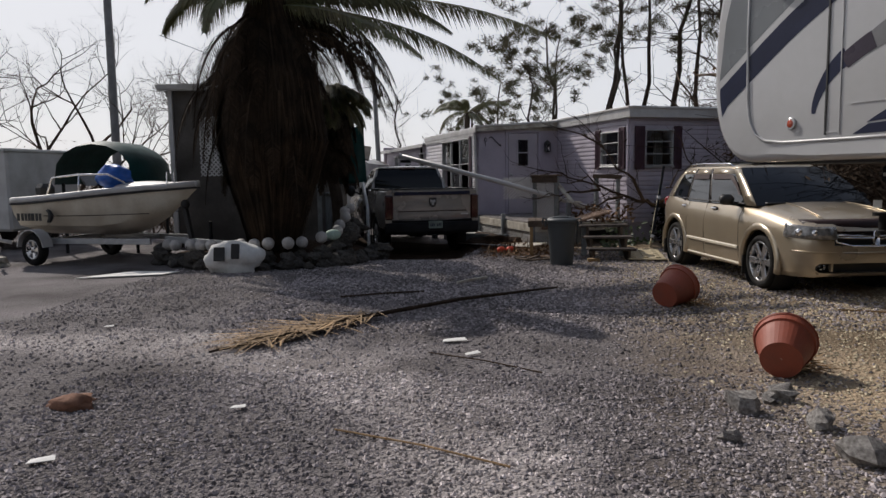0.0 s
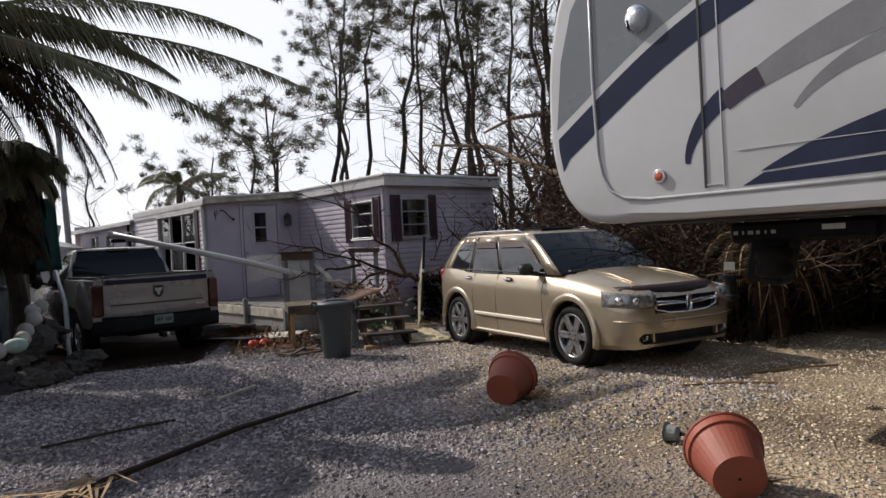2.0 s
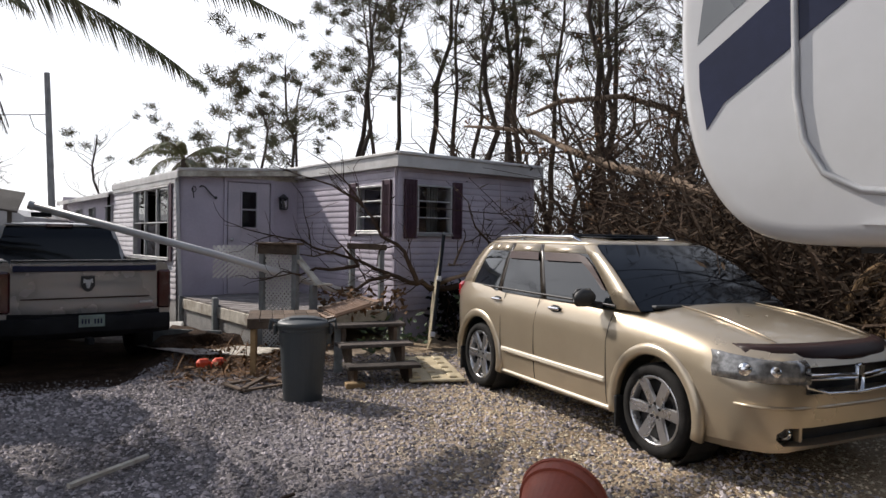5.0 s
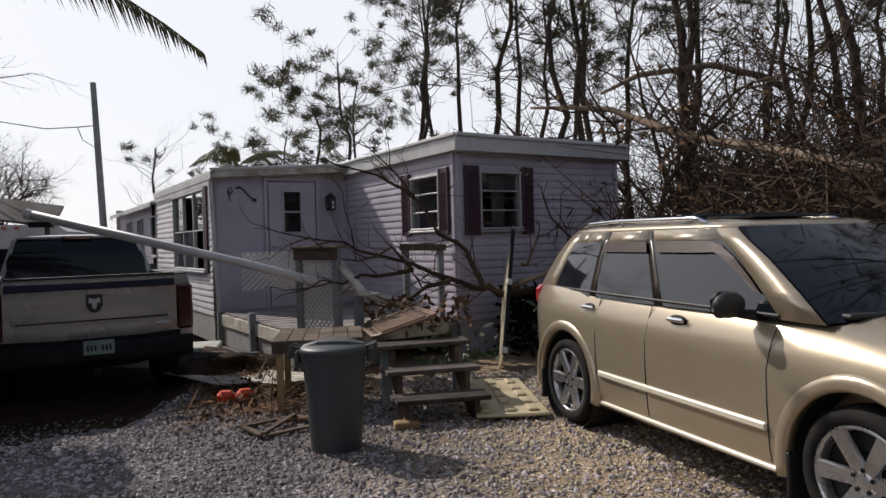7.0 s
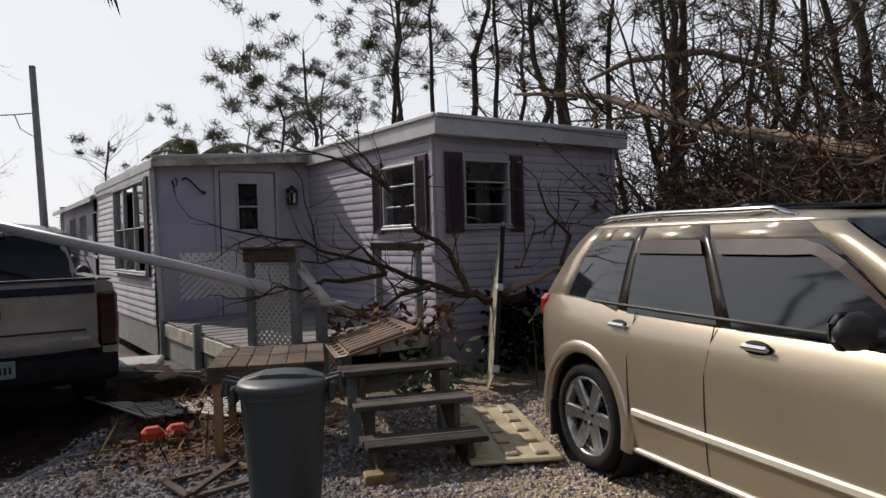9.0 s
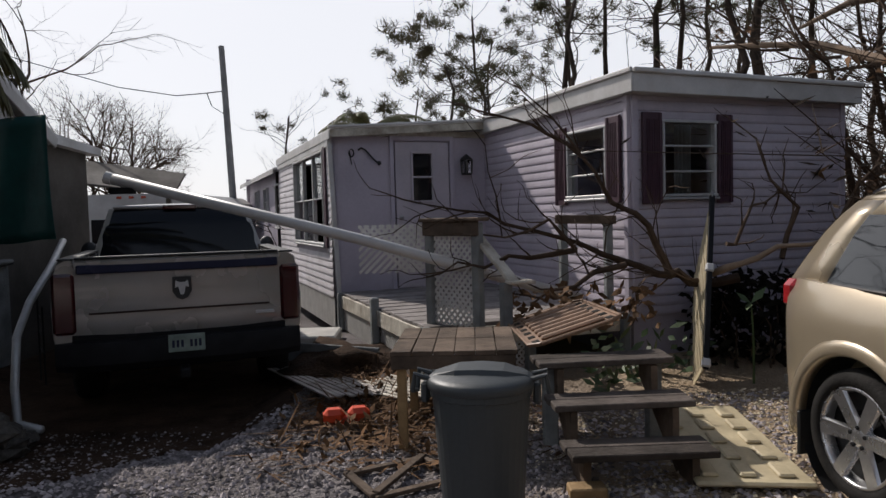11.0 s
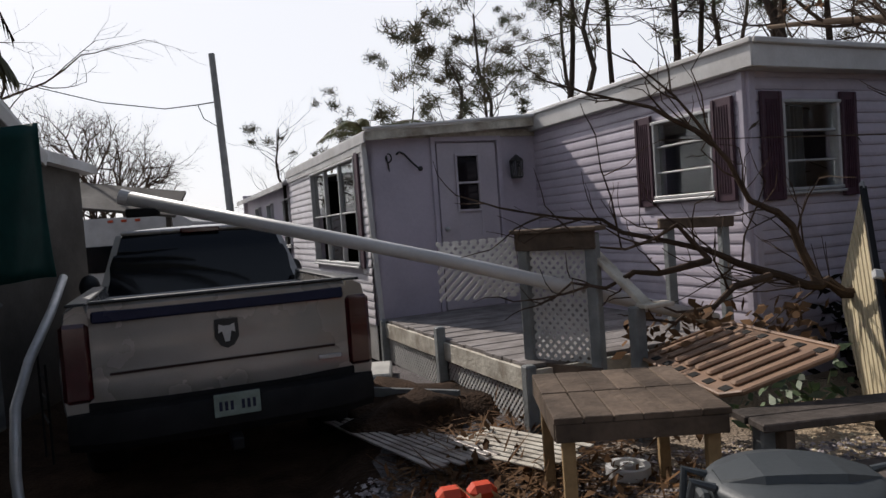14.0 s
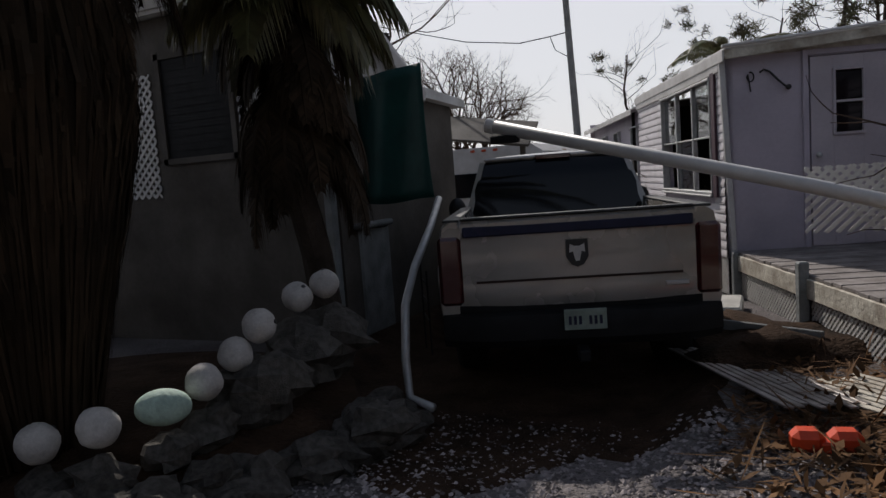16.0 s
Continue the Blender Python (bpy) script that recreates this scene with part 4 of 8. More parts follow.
part("grey_swoosh", swoosh(*band([(0.95, 2.22), (1.2, 2.42), (1.6, 2.56), (2.2, 2.66)], 0.03, 0.2)), M_GREYD, rv)
part("navy_swoosh", on_side(curve([(0.72, 1.845), (1.0, 1.98), (1.5, 2.14), (2.3, 2.3)], 12) + [(2.3, 1.92), (0.95, 1.86)], -0.003, 0.001), M_NAVY, rv)
part("navy_swoosh", on_side([(0.6, 1.76), (0.74, 1.835), (2.3, 1.9), (2.3, 1.78)], -0.003, 0.001), M_NAVY, rv)
# trims, seams, lamps
tr = [(-0.53, 3.7), (-0.54, 2.7), (-0.52, 2.1), (-0.49, 1.94), (-0.42, 1.82), (-0.3, 1.755), (-0.1, 1.73), (0.6, 1.73), (2.3, 1.74)]
part("edge_trim", Geo().tube([(x, -0.004, z) for x, z in tr], 0.014, 6), M_TRIM, rv, smooth=True)
part("panel_seam", Geo().box((0.345, -0.004, 2.75), (0.016, 0.01, 1.96)), M_BLACK, rv)
part("panel_seam", Geo().box((0.475, -0.004, 2.75), (0.008, 0.008, 1.96)).box((0.41, -0.004, 1.79), (0.13, 0.008, 0.008)).box((1.4, -0.004, 2.0), (1.65, 0.006, 0.005)), M_TRIM, rv)
part("belt_moulding", on_side([(-0.3, 1.64), (-0.1, 1.685), (0.2, 1.7), (2.4, 1.71), (2.4, 1.6), (0.2, 1.61)], -0.012, 0.02), M_RV, rv)
lamp = part("marker_light", Geo().ball((0, 0, 0), 0.045, 16, 8, (1, 0.5, 1)), M_AMBER, rv, "round red-amber marker light", True, pose(0.0, -0.01, 1.885))
part("lamp_rim", Geo().lathe([(0.05, -0.01), (0.052, 0.01), (0.046, 0.014)], 18), M_TRIM, lamp, m=pose(0, 0, 0, 90, 0, 0))
part("side_lamp", Geo().ball((-0.12, -0.02, 3.06), 0.1, 16, 8, (1, 0.5, 1.1)), M_LENS, rv, "round white porch lamp", True)
# pin box and hitch under the nose
part("pin_box", Geo().box((0.55, 1.25, 1.44), (1.1, 0.42, 0.17), None, 0.03).box((0.0, 1.25, 1.26), (0.3, 0.3, 0.42), pose(0, 0, 0, 0, 12, 0), 0.03), M_STEEL, rv, "black steel pin box")
part("air_bag", Geo().lathe([(0.1, -0.12), (0.14, -0.09), (0.14, -0.03), (0.11, 0.0), (0.14, 0.03), (0.14, 0.09), (0.1, 0.12)], 16, pose(0.35, 1.05, 1.2)), M_RUBBER, rv, smooth=True)
part("king_pin", Geo().lathe([(0.1, 1.08), (0.1, 1.05), (0.045, 1.05), (0.045, 0.92), (0.06, 0.91), (0.06, 0.88)], 14, pose(-0.1, 1.25, 0)), M_STEEL, rv)
for i, wd in enumerate((0.05, 0.02, 0.06, 0.04, 0.02, 0.05)):
    part("lettering_bar", Geo().box((0.06 + i * 0.06, 1.035, 1.44), (wd * 0.7, 0.004, 0.03)), M_WHITE, rv)
part("warning_label", Geo().box((-0.02, 1.06, 1.17), (0.09, 0.006, 0.07)), M_PLATE, rv)
part("warning_label", Geo().box((0.8, 1.03, 1.46), (0.16, 0.006, 0.04)), M_PLATE, rv)
part("underside", Geo().box((0.9, 1.25, 1.552), (2.5, 2.2, 0.02)), M_BLACK, rv)
part("landing_leg", Geo().box((2.0, 0.35, 0.75), (0.09, 0.09, 1.5), None, 0.01).box((2.0, 0.35, 0.02), (0.22, 0.22, 0.03), None, 0.006), M_STEEL, rv)
part("landing_leg", Geo().box((2.0, 2.15, 0.75), (0.09, 0.09, 1.5), None, 0.01).box((2.0, 2.15, 0.02), (0.22, 0.22, 0.03), None, 0.006), M_STEEL, rv)
for x in (5.6, 6.5):
    for y in (0.25, 2.25):
        part("trailer_wheel", Geo().lathe([(0.2, -0.11), (0.36, -0.11), (0.38, -0.08), (0.38, 0.08), (0.36, 0.11), (0.2, 0.11)], 24, pose(x, y, 0.38, 90, 0, 0)), M_RUBBER, rv, smooth=False)


# ---------- sport utility car ----------
M_HEAD = mat("headlight_plastic", (0.2, 0.2, 0.2), 0.08, 0.2, var=0.55, scale=22, fine=40, bump=0.05, coat=1.0)
def wheel(parent, x, y, r, rim, out, spokes=6, w=0.22, rim_mat=None):
    """A tyre with its rim; out = +1 when its face looks to +y."""
    m = pose(x, y, r, -90 * out, 0, 0)
    wh = thing_part("wheel", parent)
    wh.matrix_basis = m
    h = w / 2
    part("tyre", Geo().lathe([(rim, -h), (r - 0.03, -h), (r - 0.006, -h + 0.03), (r, -h + 0.06), (r, h - 0.06), (r - 0.006, h - 0.03), (r - 0.03, h), (rim + 0.01, h), (rim, h - 0.02), (rim, -h)], 40, None, False), M_RUBBER, wh, smooth=True)
    part("rim_barrel", Geo().lathe([(rim, -h + 0.01), (rim + 0.006, h - 0.015), (rim - 0.012, h - 0.004), (rim - 0.022, h - 0.02), (rim - 0.03, h - 0.075)], 40, None, False), rim_mat or M_ALLOY, wh, smooth=True)
    g = Geo()
    for k in range(spokes):
        a = 2 * math.pi * k / spokes
        rot = Matrix.Rotation(a, 4, 'Z')
        t0, t1 = 0.04, 0.05
        vs = [(0.05, -t0, h - 0.055), (0.05, t0, h - 0.055), (rim - 0.014, t1, h - 0.022), (rim - 0.014, -t1, h - 0.022),
              (0.05, -t0 * 0.8, h - 0.025), (0.05, t0 * 0.8, h - 0.025), (rim - 0.014, t1 * 0.8, h - 0.006), (rim - 0.014, -t1 * 0.8, h - 0.006)]
        g.add(vs, [(3, 2, 1, 0), (4, 5, 6, 7), (0, 1, 5, 4), (1, 2, 6, 5), (2, 3, 7, 6), (3, 0, 4, 7)], rot)
    part("spokes", g, rim_mat or M_ALLOY, wh)
    g = Geo().lathe([(0.075, h - 0.06), (0.07, h - 0.03), (0.03, h - 0.022)], 20)
    part("hub_cap", g, rim_mat or M_ALLOY, wh, smooth=True)
    g = Geo()
    for k in range(5):
        a = 2 * math.pi * k / 5 + 0.3
        g.lathe([(0.012, h - 0.04), (0.012, h - 0.018), (0.008, h - 0.016)], 6, pose(0.055 * math.cos(a), 0.055 * math.sin(a), 0))
    part("lug_nuts", g, M_STEEL, wh)
    # black disc added to stand for shade in the gaps between spokes
    part("wheel_back", Geo().lathe([(rim - 0.004, h - 0.1), (rim - 0.004, h - 0.09), (0.02, h - 0.085)], 32), M_BLACK, wh)
    part("brake_disc", Geo().lathe([(0.14, h - 0.084), (0.14, h - 0.076), (0.05, h - 0.074)], 24), M_STEEL, wh)
    return wh


def body_ring(x, w, zb, zs, zt, crown, tuck=0.0):
    """Half-section of a car body mirrored: rocker, side, shoulder, top."""
    h = [(0.55 * w, zb), (0.9 * w - tuck, zb), (0.965 * w - tuck, zb + 0.06), (0.985 * w, zb + 0.16), (1.0 * w, lerp(zb, zs, 0.48)), (1.002 * w, lerp(zb, zs, 0.72)), (0.99 * w, lerp(zb, zs, 0.865)),
         (0.915 * w, zs), (0.83 * w, lerp(zs, zt, 0.6)), (0.62 * w, zt), (0.3 * w, zt + crown * 0.8)]
    return [(x, y, z) for y, z in h] + [(x, 0, zt + crown)] + [(x, -y, z) for y, z in h[::-1]] + [(x, 0, zb)]


car_dir = math.degrees(math.atan2(-0.9907, 0.1355))
SC = 0.95
# the car's middle: between the axles, on the ground
cx, cy = (4.163 + 3.798) / 2, (8.62 + 11.275) / 2
side_off = 0.79 * SC
CAR = pose(cx + 0.9907 * side_off, cy + 0.1355 * side_off, 0, 0, 0, car_dir) @ Matrix.Scale(SC, 4)
car = thing("suv", "gold crossover car with roof rails, dark hood guard and alloy wheels", "car", CAR)
X = [2.47, 2.45, 2.41, 2.34, 2.24, 2.12, 1.9, 1.6, 1.3, 1.1, 0.8, 0.3, -0.4, -1.0, -1.5, -1.78, -1.97, -2.08, -2.14]
W = [0.45, 0.59, 0.695, 0.77, 0.83, 0.87, 0.9, 0.913, 0.915, 0.915, 0.915, 0.915, 0.915, 0.915, 0.908, 0.88, 0.825, 0.755, 0.64]
ZB = [0.33, 0.3, 0.28, 0.265, 0.26, 0.25, 0.24, 0.235, 0.22, 0.22, 0.22, 0.22, 0.22, 0.22, 0.23, 0.25, 0.3, 0.34, 0.4]
ZS = [0.64, 0.71, 0.77, 0.815, 0.855, 0.89, 0.95, 1.0, 1.035, 1.05, 1.065, 1.085, 1.11, 1.13, 1.145, 1.15, 1.15, 1.12, 1.05]
ZT = [0.68, 0.77, 0.855, 0.915, 0.955, 0.985, 1.03, 1.075, 1.11, 1.125, 1.12, 1.115, 1.13, 1.15, 1.16, 1.17, 1.17, 1.14, 1.07]
rings = [body_ring(x, w, zb, zs, zt, 0.03) for x, w, zb, zs, zt in zip(X, W, ZB, ZS, ZT)]
cb = part("body", Geo().loft(rings[::-1]), M_GOLD, car)
AX = 1.445
for x in (AX, -1.33):
    for s in (-1, 1):
        cut(cb, Geo().lathe([(0.43, -0.2), (0.43, 0.2)], 36, pose(x, s * 0.85, 0.37, 90, 0, 0)))
cut(cb, Geo().box((2.36, 0, 0.745), (0.22, 1.02, 0.17)))
cut(cb, Geo().box((2.4, 0, 0.385), (0.24, 1.4, 0.12), None, 0.04))
smooth_by_angle(cb.data, 30)


def glasshouse(parent, levels, fr, glass_mat, paint, classes, front_bulge, rear_bulge, post=None, taper=0.0):
    """Rings at rising heights; the sides are split by fr, and classes say what each stretch is."""
    rings = []
    nb = 8
    for z, xf, xr, hw in levels:
        right = [(lerp(xf, xr, f), -hw * (1 - 0.03 * (2 * f - 1) ** 2 - taper * max(0, (f - 0.66) / 0.34) ** 2), z) for f in fr]
        rear = [(xr - rear_bulge * math.sin(math.pi * k / nb), lerp(right[-1][1], -right[-1][1], k / nb), z) for k in range(1, nb)]
        left = [(x, -y, q) for x, y, q in right[::-1]]
        front = [(xf + front_bulge * math.sin(math.pi * k / nb), lerp(left[-1][1], right[0][1], k / nb), z) for k in range(1, nb)]
        rings.append(right + rear + left + front)
    n = len(rings[0])
    ns = len(fr)
    groups = {}
    for i in range(n):
        if i < ns - 1:
            c = classes[i] + "_r"
        elif i < ns - 1 + nb:
            c = "rear_glass"
        elif i < 2 * ns - 2 + nb:
            c = classes[ns - 2 - (i - (ns - 1 + nb))] + "_l"
        else:
            c = "windscreen"
        groups.setdefault(c, []).append(i)
    for c, idx in groups.items():
        g = Geo()
        glassy = "pillar" not in c and "post" not in c
        side_glass = glassy and c not in ("windscreen", "rear_glass")
        if side_glass:
            fg = Geo()
            for i in idx:
                fg.add([rings[-2][i], rings[-2][i + 1], rings[-1][i + 1], rings[-1][i]], [(0, 1, 2, 3)])
            fo = part("roof_side_frame", fg, paint, parent, smooth=True)
            fm = fo.modifiers.new("thickness", 'SOLIDIFY')
            fm.thickness, fm.offset = 0.022, 0.3
        for lv in range(len(rings) - (2 if side_glass else 1)):
            for i in idx:
                j = (i + 1) % n
                g.add([rings[lv][i], rings[lv][j], rings[lv + 1][j], rings[lv + 1][i]], [(0, 1, 2, 3)])
        ob = part("pillar" if not glassy else ("windscreen" if c == "windscreen" else "rear_window" if c == "rear_glass" else "side_window"), g, (M_TINT if c == "windscreen" else glass_mat) if glassy else (post or paint) if "post" in c else paint, parent, smooth=True)
        bm = bmesh.new()
        bm.from_mesh(ob.data)
        bmesh.ops.remove_doubles(bm, verts=bm.verts, dist=0.0005)
        bm.to_mesh(ob.data)
        bm.free()
        md = ob.modifiers.new("thickness", 'SOLIDIFY')
        md.thickness, md.offset = (0.012, -1) if glassy else (0.022, 0.3)
        md.use_rim = not glassy
    return rings


LV = [(1.09, 1.22, -2.1, 0.85), (1.24, 1.02, -2.0, 0.81), (1.42, 0.76, -1.87, 0.755), (1.53, 0.56, -1.77, 0.71), (1.61, 0.42, -1.68, 0.665)]
cls = ["pillara", "wina", "post_b", "winb", "post_bc", "winc", "winc", "pillard", "pillard"]
top = glasshouse(car, LV, [0.0, 0.085, 0.385, 0.415, 0.64, 0.67, 0.79, 0.875, 0.94, 1.0], M_CARGLASS, M_GOLD, cls, 0.09, 0.07, M_PILLAR, 0.12)
r0 = top[-1]
cxm = (0.42 - 1.68) / 2
roofr = [r0]
for k, z in ((0.97, 1.64), (0.86, 1.668), (0.6, 1.688), (0.25, 1.697)):
    roofr.append([(lerp(cxm, x, k), y * k, z - 0.03 * max(0, (x + 0.3) / 1.2) ** 2 * 0.5) for x, y, q in r0])
part("roof", Geo().loft(roofr, True, True), M_GOLD, car, smooth=True)
part("sunroof", Geo().box((-0.1, 0, 1.69), (0.75, 0.8, 0.014), pose(0, 0, 0, 0, 1.0, 0), 0.006), M_TINT, car)
for s in (-1, 1):
    part("roof_rail", Geo().tube([(0.12, s * 0.6, 1.645), (-0.02, s * 0.605, 1.69), (-0.2, s * 0.61, 1.69), (-0.9, s * 0.61, 1.7), (-1.4, s * 0.58, 1.69), (-1.5, s * 0.565, 1.675), (-1.58, s * 0.55, 1.655)], 0.016, 8).box((-0.9, s * 0.605, 1.675), (0.05, 0.03, 0.05), None, 0.006), M_CHROME, car, "chrome and black roof rail", True)
part("cross_bar", Geo().beam((-0.2, -0.6, 1.71), (-0.2, 0.6, 1.71), 0.06, 0.022, 0.008), M_BLACK, car)
part("cross_bar", Geo().beam((-1.2, -0.6, 1.71), (-1.2, 0.6, 1.71), 0.06, 0.022, 0.008), M_BLACK, car)


def on_glass(f, z, s, out):
    """A point on the side glass: f along it, z up, a little way out."""
    zs_ = [q[0] for q in LV]
    xf, xr, hw = (interp(z, zs_, [q[k] for q in LV]) for k in (1, 2, 3))
    return (lerp(xf, xr, f), s * (hw * (1 - 0.03 * (2 * f - 1) ** 2 - 0.12 * max(0, (f - 0.66) / 0.34) ** 2) + out), z)


for s in (-1, 1):
    for x in (AX, -1.33):
        wheel(car, x, s * 0.785, 0.362, 0.268, s, 6)
        part("mud_flap", Geo().box((x - 0.41, s * 0.82, 0.27), (0.025, 0.2, 0.26), pose(0, 0, 0), 0.008), M_BLACK, car)
        arc_pts = [(x + 0.43 * math.cos(a), s * (0.9 - 0.012 * abs(math.cos(a))), 0.37 + 0.43 * math.sin(a)) for a in np.linspace(radians(-14), radians(194), 26)]
        g = Geo()
        rgs = []
        for i, (px, py, pz) in enumerate(arc_pts):
            a = radians(-14) + radians(208) * i / 25
            ca, sa = math.cos(a), math.sin(a)
            rgs.append([(x + r * ca, s * yy, 0.37 + r * sa) for r, yy in ((0.418, 0.86), (0.421, 0.918), (0.44, 0.932), (0.485, 0.928), (0.515, 0.905), (0.51, 0.87))])
        part("fender_flare", Geo().loft(rgs), M_GOLD, car, smooth=True)
        part("wheel_well", Geo().lathe([(0.428, -0.17), (0.428, 0.14)], 30, pose(x, s * 0.75, 0.37, 90, 0, 0), False), M_BLACK, car)
        part("wheel_well", Geo().lathe([(0.428, 0.0), (0.02, 0.0)], 30, pose(x, s * 0.6, 0.37, 90, 0, 0), False), M_BLACK, car)
    part("side_moulding", Geo().beam((0.9, s * 0.92, 0.5), (-0.8, s * 0.92, 0.515), 0.026, 0.05, 0.012), M_CREAM, car, "cream door moulding")
    part("rocker_trim", Geo().beam((0.95, s * 0.885, 0.27), (-0.85, s * 0.885, 0.28), 0.03, 0.03, 0.008), M_CREAM, car)
    part("mirror", Geo().ball((0.72, s * 1.0, 1.17), 0.1, 16, 10, (0.6, 1.1, 0.78)).box((0.7, s * 1.0, 1.17), (0.11, 0.2, 0.15), None, 0.04).beam((0.76, s * 0.85, 1.11), (0.74, s * 0.96, 1.12), 0.06, 0.05, 0.01), M_BLACK, car, "black door mirror", True)
    for x in (0.14, -0.93):
        part("door_handle", Geo().box((x, s * 0.918, 1.02), (0.17, 0.03, 0.03), None, 0.012), M_CHROME, car)
        part("handle_cup", Geo().ball((x - 0.01, s * 0.888, 1.015), 0.09, 14, 8, (1, 0.22, 0.42)), M_STEEL, car, smooth=True)
    # door shut lines
    for x in (0.9, -0.2, -0.84):
        zt = interp(x, [-1.2, 1.0], [1.14, 1.06])
        part("shut_line", Geo().tube([(x + 0.03 * (q > 0.9), s * yy, q) for yy, q in ((0.886, 0.3), (0.9025, 0.38), (0.9165, 0.62), (0.9165, 0.82), (0.906, 0.965), (0.864, zt - 0.02))], 0.0035, 5), M_BLACK, car)
    for path in ([(0.085, 1.24, 0.012, 0.0), (0.085, 1.34, 0.02, -0.01), (0.088, 1.44, 0.03, -0.035), (0.098, 1.515, 0.035, -0.05), (0.13, 1.543, 0.01, -0.065), (0.2, 1.545, 0, -0.07), (0.28, 1.545, 0, -0.07), (0.365, 1.545, 0, -0.07)],
                 [(0.41, 1.545, 0, -0.07), (0.5, 1.545, 0, -0.07), (0.57, 1.545, 0, -0.07), (0.637, 1.545, 0, -0.07)]):
        rgv = []
        for f, z, df, dz in path:
            a, b = on_glass(f, z - 0.01, s, 0.03), on_glass(f + df, z + dz * 1.25, s, 0.034)
            rgv.append([a, b, (b[0], b[1] - s * 0.006, b[2]), (a[0], a[1] - s * 0.006, a[2])])
        part("window_visor", Geo().loft(rgv), M_VISOR, car, "dark smoked rain visor")
    part("belt_trim", Geo().tube([on_glass(f, lerp(1.11, 1.15, f), s, 0.012) for f in (0.08, 0.3, 0.5, 0.66, 0.75, 0.86)], 0.011, 6), M_PILLAR, car)
    # lamps
    rowsz = ((0.745, 0.735, 2.46), (0.79, 0.79, 2.46), (0.84, 0.845, 2.45), (0.9, 0.875, 2.42))
    hl = []
    for zo, zi, xe in rowsz:
        row = []
        for k in range(9):
            f = k / 8
            z = lerp(zo, zi, f) + (0.02 * (1 - f) if zo > 0.8 else 0)
            x = lerp(1.98 + 0.25 * (0.92 - zo), xe, min(1, f * 1.25))
            w_ = interp(x, X[::-1], W[::-1])
            y = (w_ * (0.99 if zo < 0.82 else 0.955) + 0.012) if f < 0.8 else lerp(0.66, 0.5, (f - 0.8) / 0.2)
            row.append((x + 0.006, s * y, z))
        hl.append(row)
    ho = part("headlight", Geo().loft(hl if s > 0 else hl[::-1], False, False), M_HEAD, car, "clear faceted headlight", True)
    ho.modifiers.new("thickness", 'SOLIDIFY').thickness = 0.02
    part("headlight_bowl", Geo().ball((2.36, s * 0.7, 0.805), 0.06, 16, 8).ball((2.24, s * 0.825, 0.815), 0.05, 16, 8), M_CHROME, car, smooth=True)
    part("tail_lamp", Geo().box((-2.0, s * 0.72, 1.05), (0.14, 0.17, 0.19), pose(0, 0, 0), 0.04), M_TAIL, car, "red tail lamp")
    part("fog_lamp", Geo().ball((2.38, s * 0.62, 0.4), 0.05, 14, 8), M_LENS, car, smooth=True)
    part("fog_surround", Geo().box((2.36, s * 0.62, 0.4), (0.03, 0.16, 0.1), pose(0, 0, 0), 0.014), M_BLACK, car)
    part("fog_bezel", Geo().box((2.39, s * 0.5, 0.4), (0.06, 0.03, 0.13), None, 0.008), M_GOLD, car)
part("grille", Geo().box((2.32, 0, 0.745), (0.06, 1.0, 0.17)), M_BLACK, car)
part("grille_crosshair", Geo().beam((2.44, -0.48, 0.775), (2.475, 0, 0.755), 0.03, 0.045, 0.01).beam((2.44, 0.48, 0.775), (2.475, 0, 0.755), 0.03, 0.045, 0.01).box((2.475, 0, 0.75), (0.03, 0.09, 0.19), None, 0.015), M_CHROME, car, "chrome grille cross", True)
part("grille_frame", Geo().tube([(2.43, -0.5, 0.82), (2.435, -0.47, 0.7), (2.46, -0.3, 0.655), (2.47, 0, 0.645), (2.46, 0.3, 0.655), (2.435, 0.47, 0.7), (2.43, 0.5, 0.82)], 0.013, 6), M_CHROME, car, smooth=True)
part("lower_grille", Geo().box((2.31, 0, 0.385), (0.06, 1.42, 0.13)), M_BLACK, car)
hg = []
for k in range(13):
    y = lerp(-0.74, 0.74, k / 12)
    xx = 2.36 - 0.14 * (y / 0.74) ** 2 - 0.1 * abs(y / 0.74) ** 6
    zz = 0.905 + 0.01 * (1 - (y / 0.74) ** 2)
    hg.append([(xx + 0.055, y, zz - 0.105), (xx + 0.065, y, zz - 0.02), (xx + 0.02, y, zz + 0.035), (xx - 0.07, y, zz + 0.055), (xx - 0.06, y, zz + 0.03), (xx + 0.035, y, zz - 0.095)])
part("hood_guard", Geo().loft(hg), M_MAROON, car, "dark maroon hood guard", True)
for s in (-1, 1):
    part("hood_crease", Geo().tube([(1.2, s * 0.42, 1.14), (1.7, s * 0.46, 1.085), (2.1, s * 0.5, 1.008), (2.22, s * 0.5, 0.97)], [0.005, 0.009, 0.009, 0.003], 6), M_GOLD, car, smooth=True)
part("cowl", Geo().beam((1.2, -0.7, 1.125), (1.2, 0.7, 1.125), 0.12, 0.03, 0.01), M_BLACK, car)
part("wiper", Geo().tube([(1.18, -0.1, 1.15), (1.08, -0.45, 1.2)], 0.008, 5).tube([(1.2, 0.4, 1.15), (1.12, 0.05, 1.19)], 0.008, 5), M_BLACK, car)
part("cabin_floor", Geo().box((-0.5, 0, 0.5), (3.2, 1.5, 0.05)), M_BLACK, car)
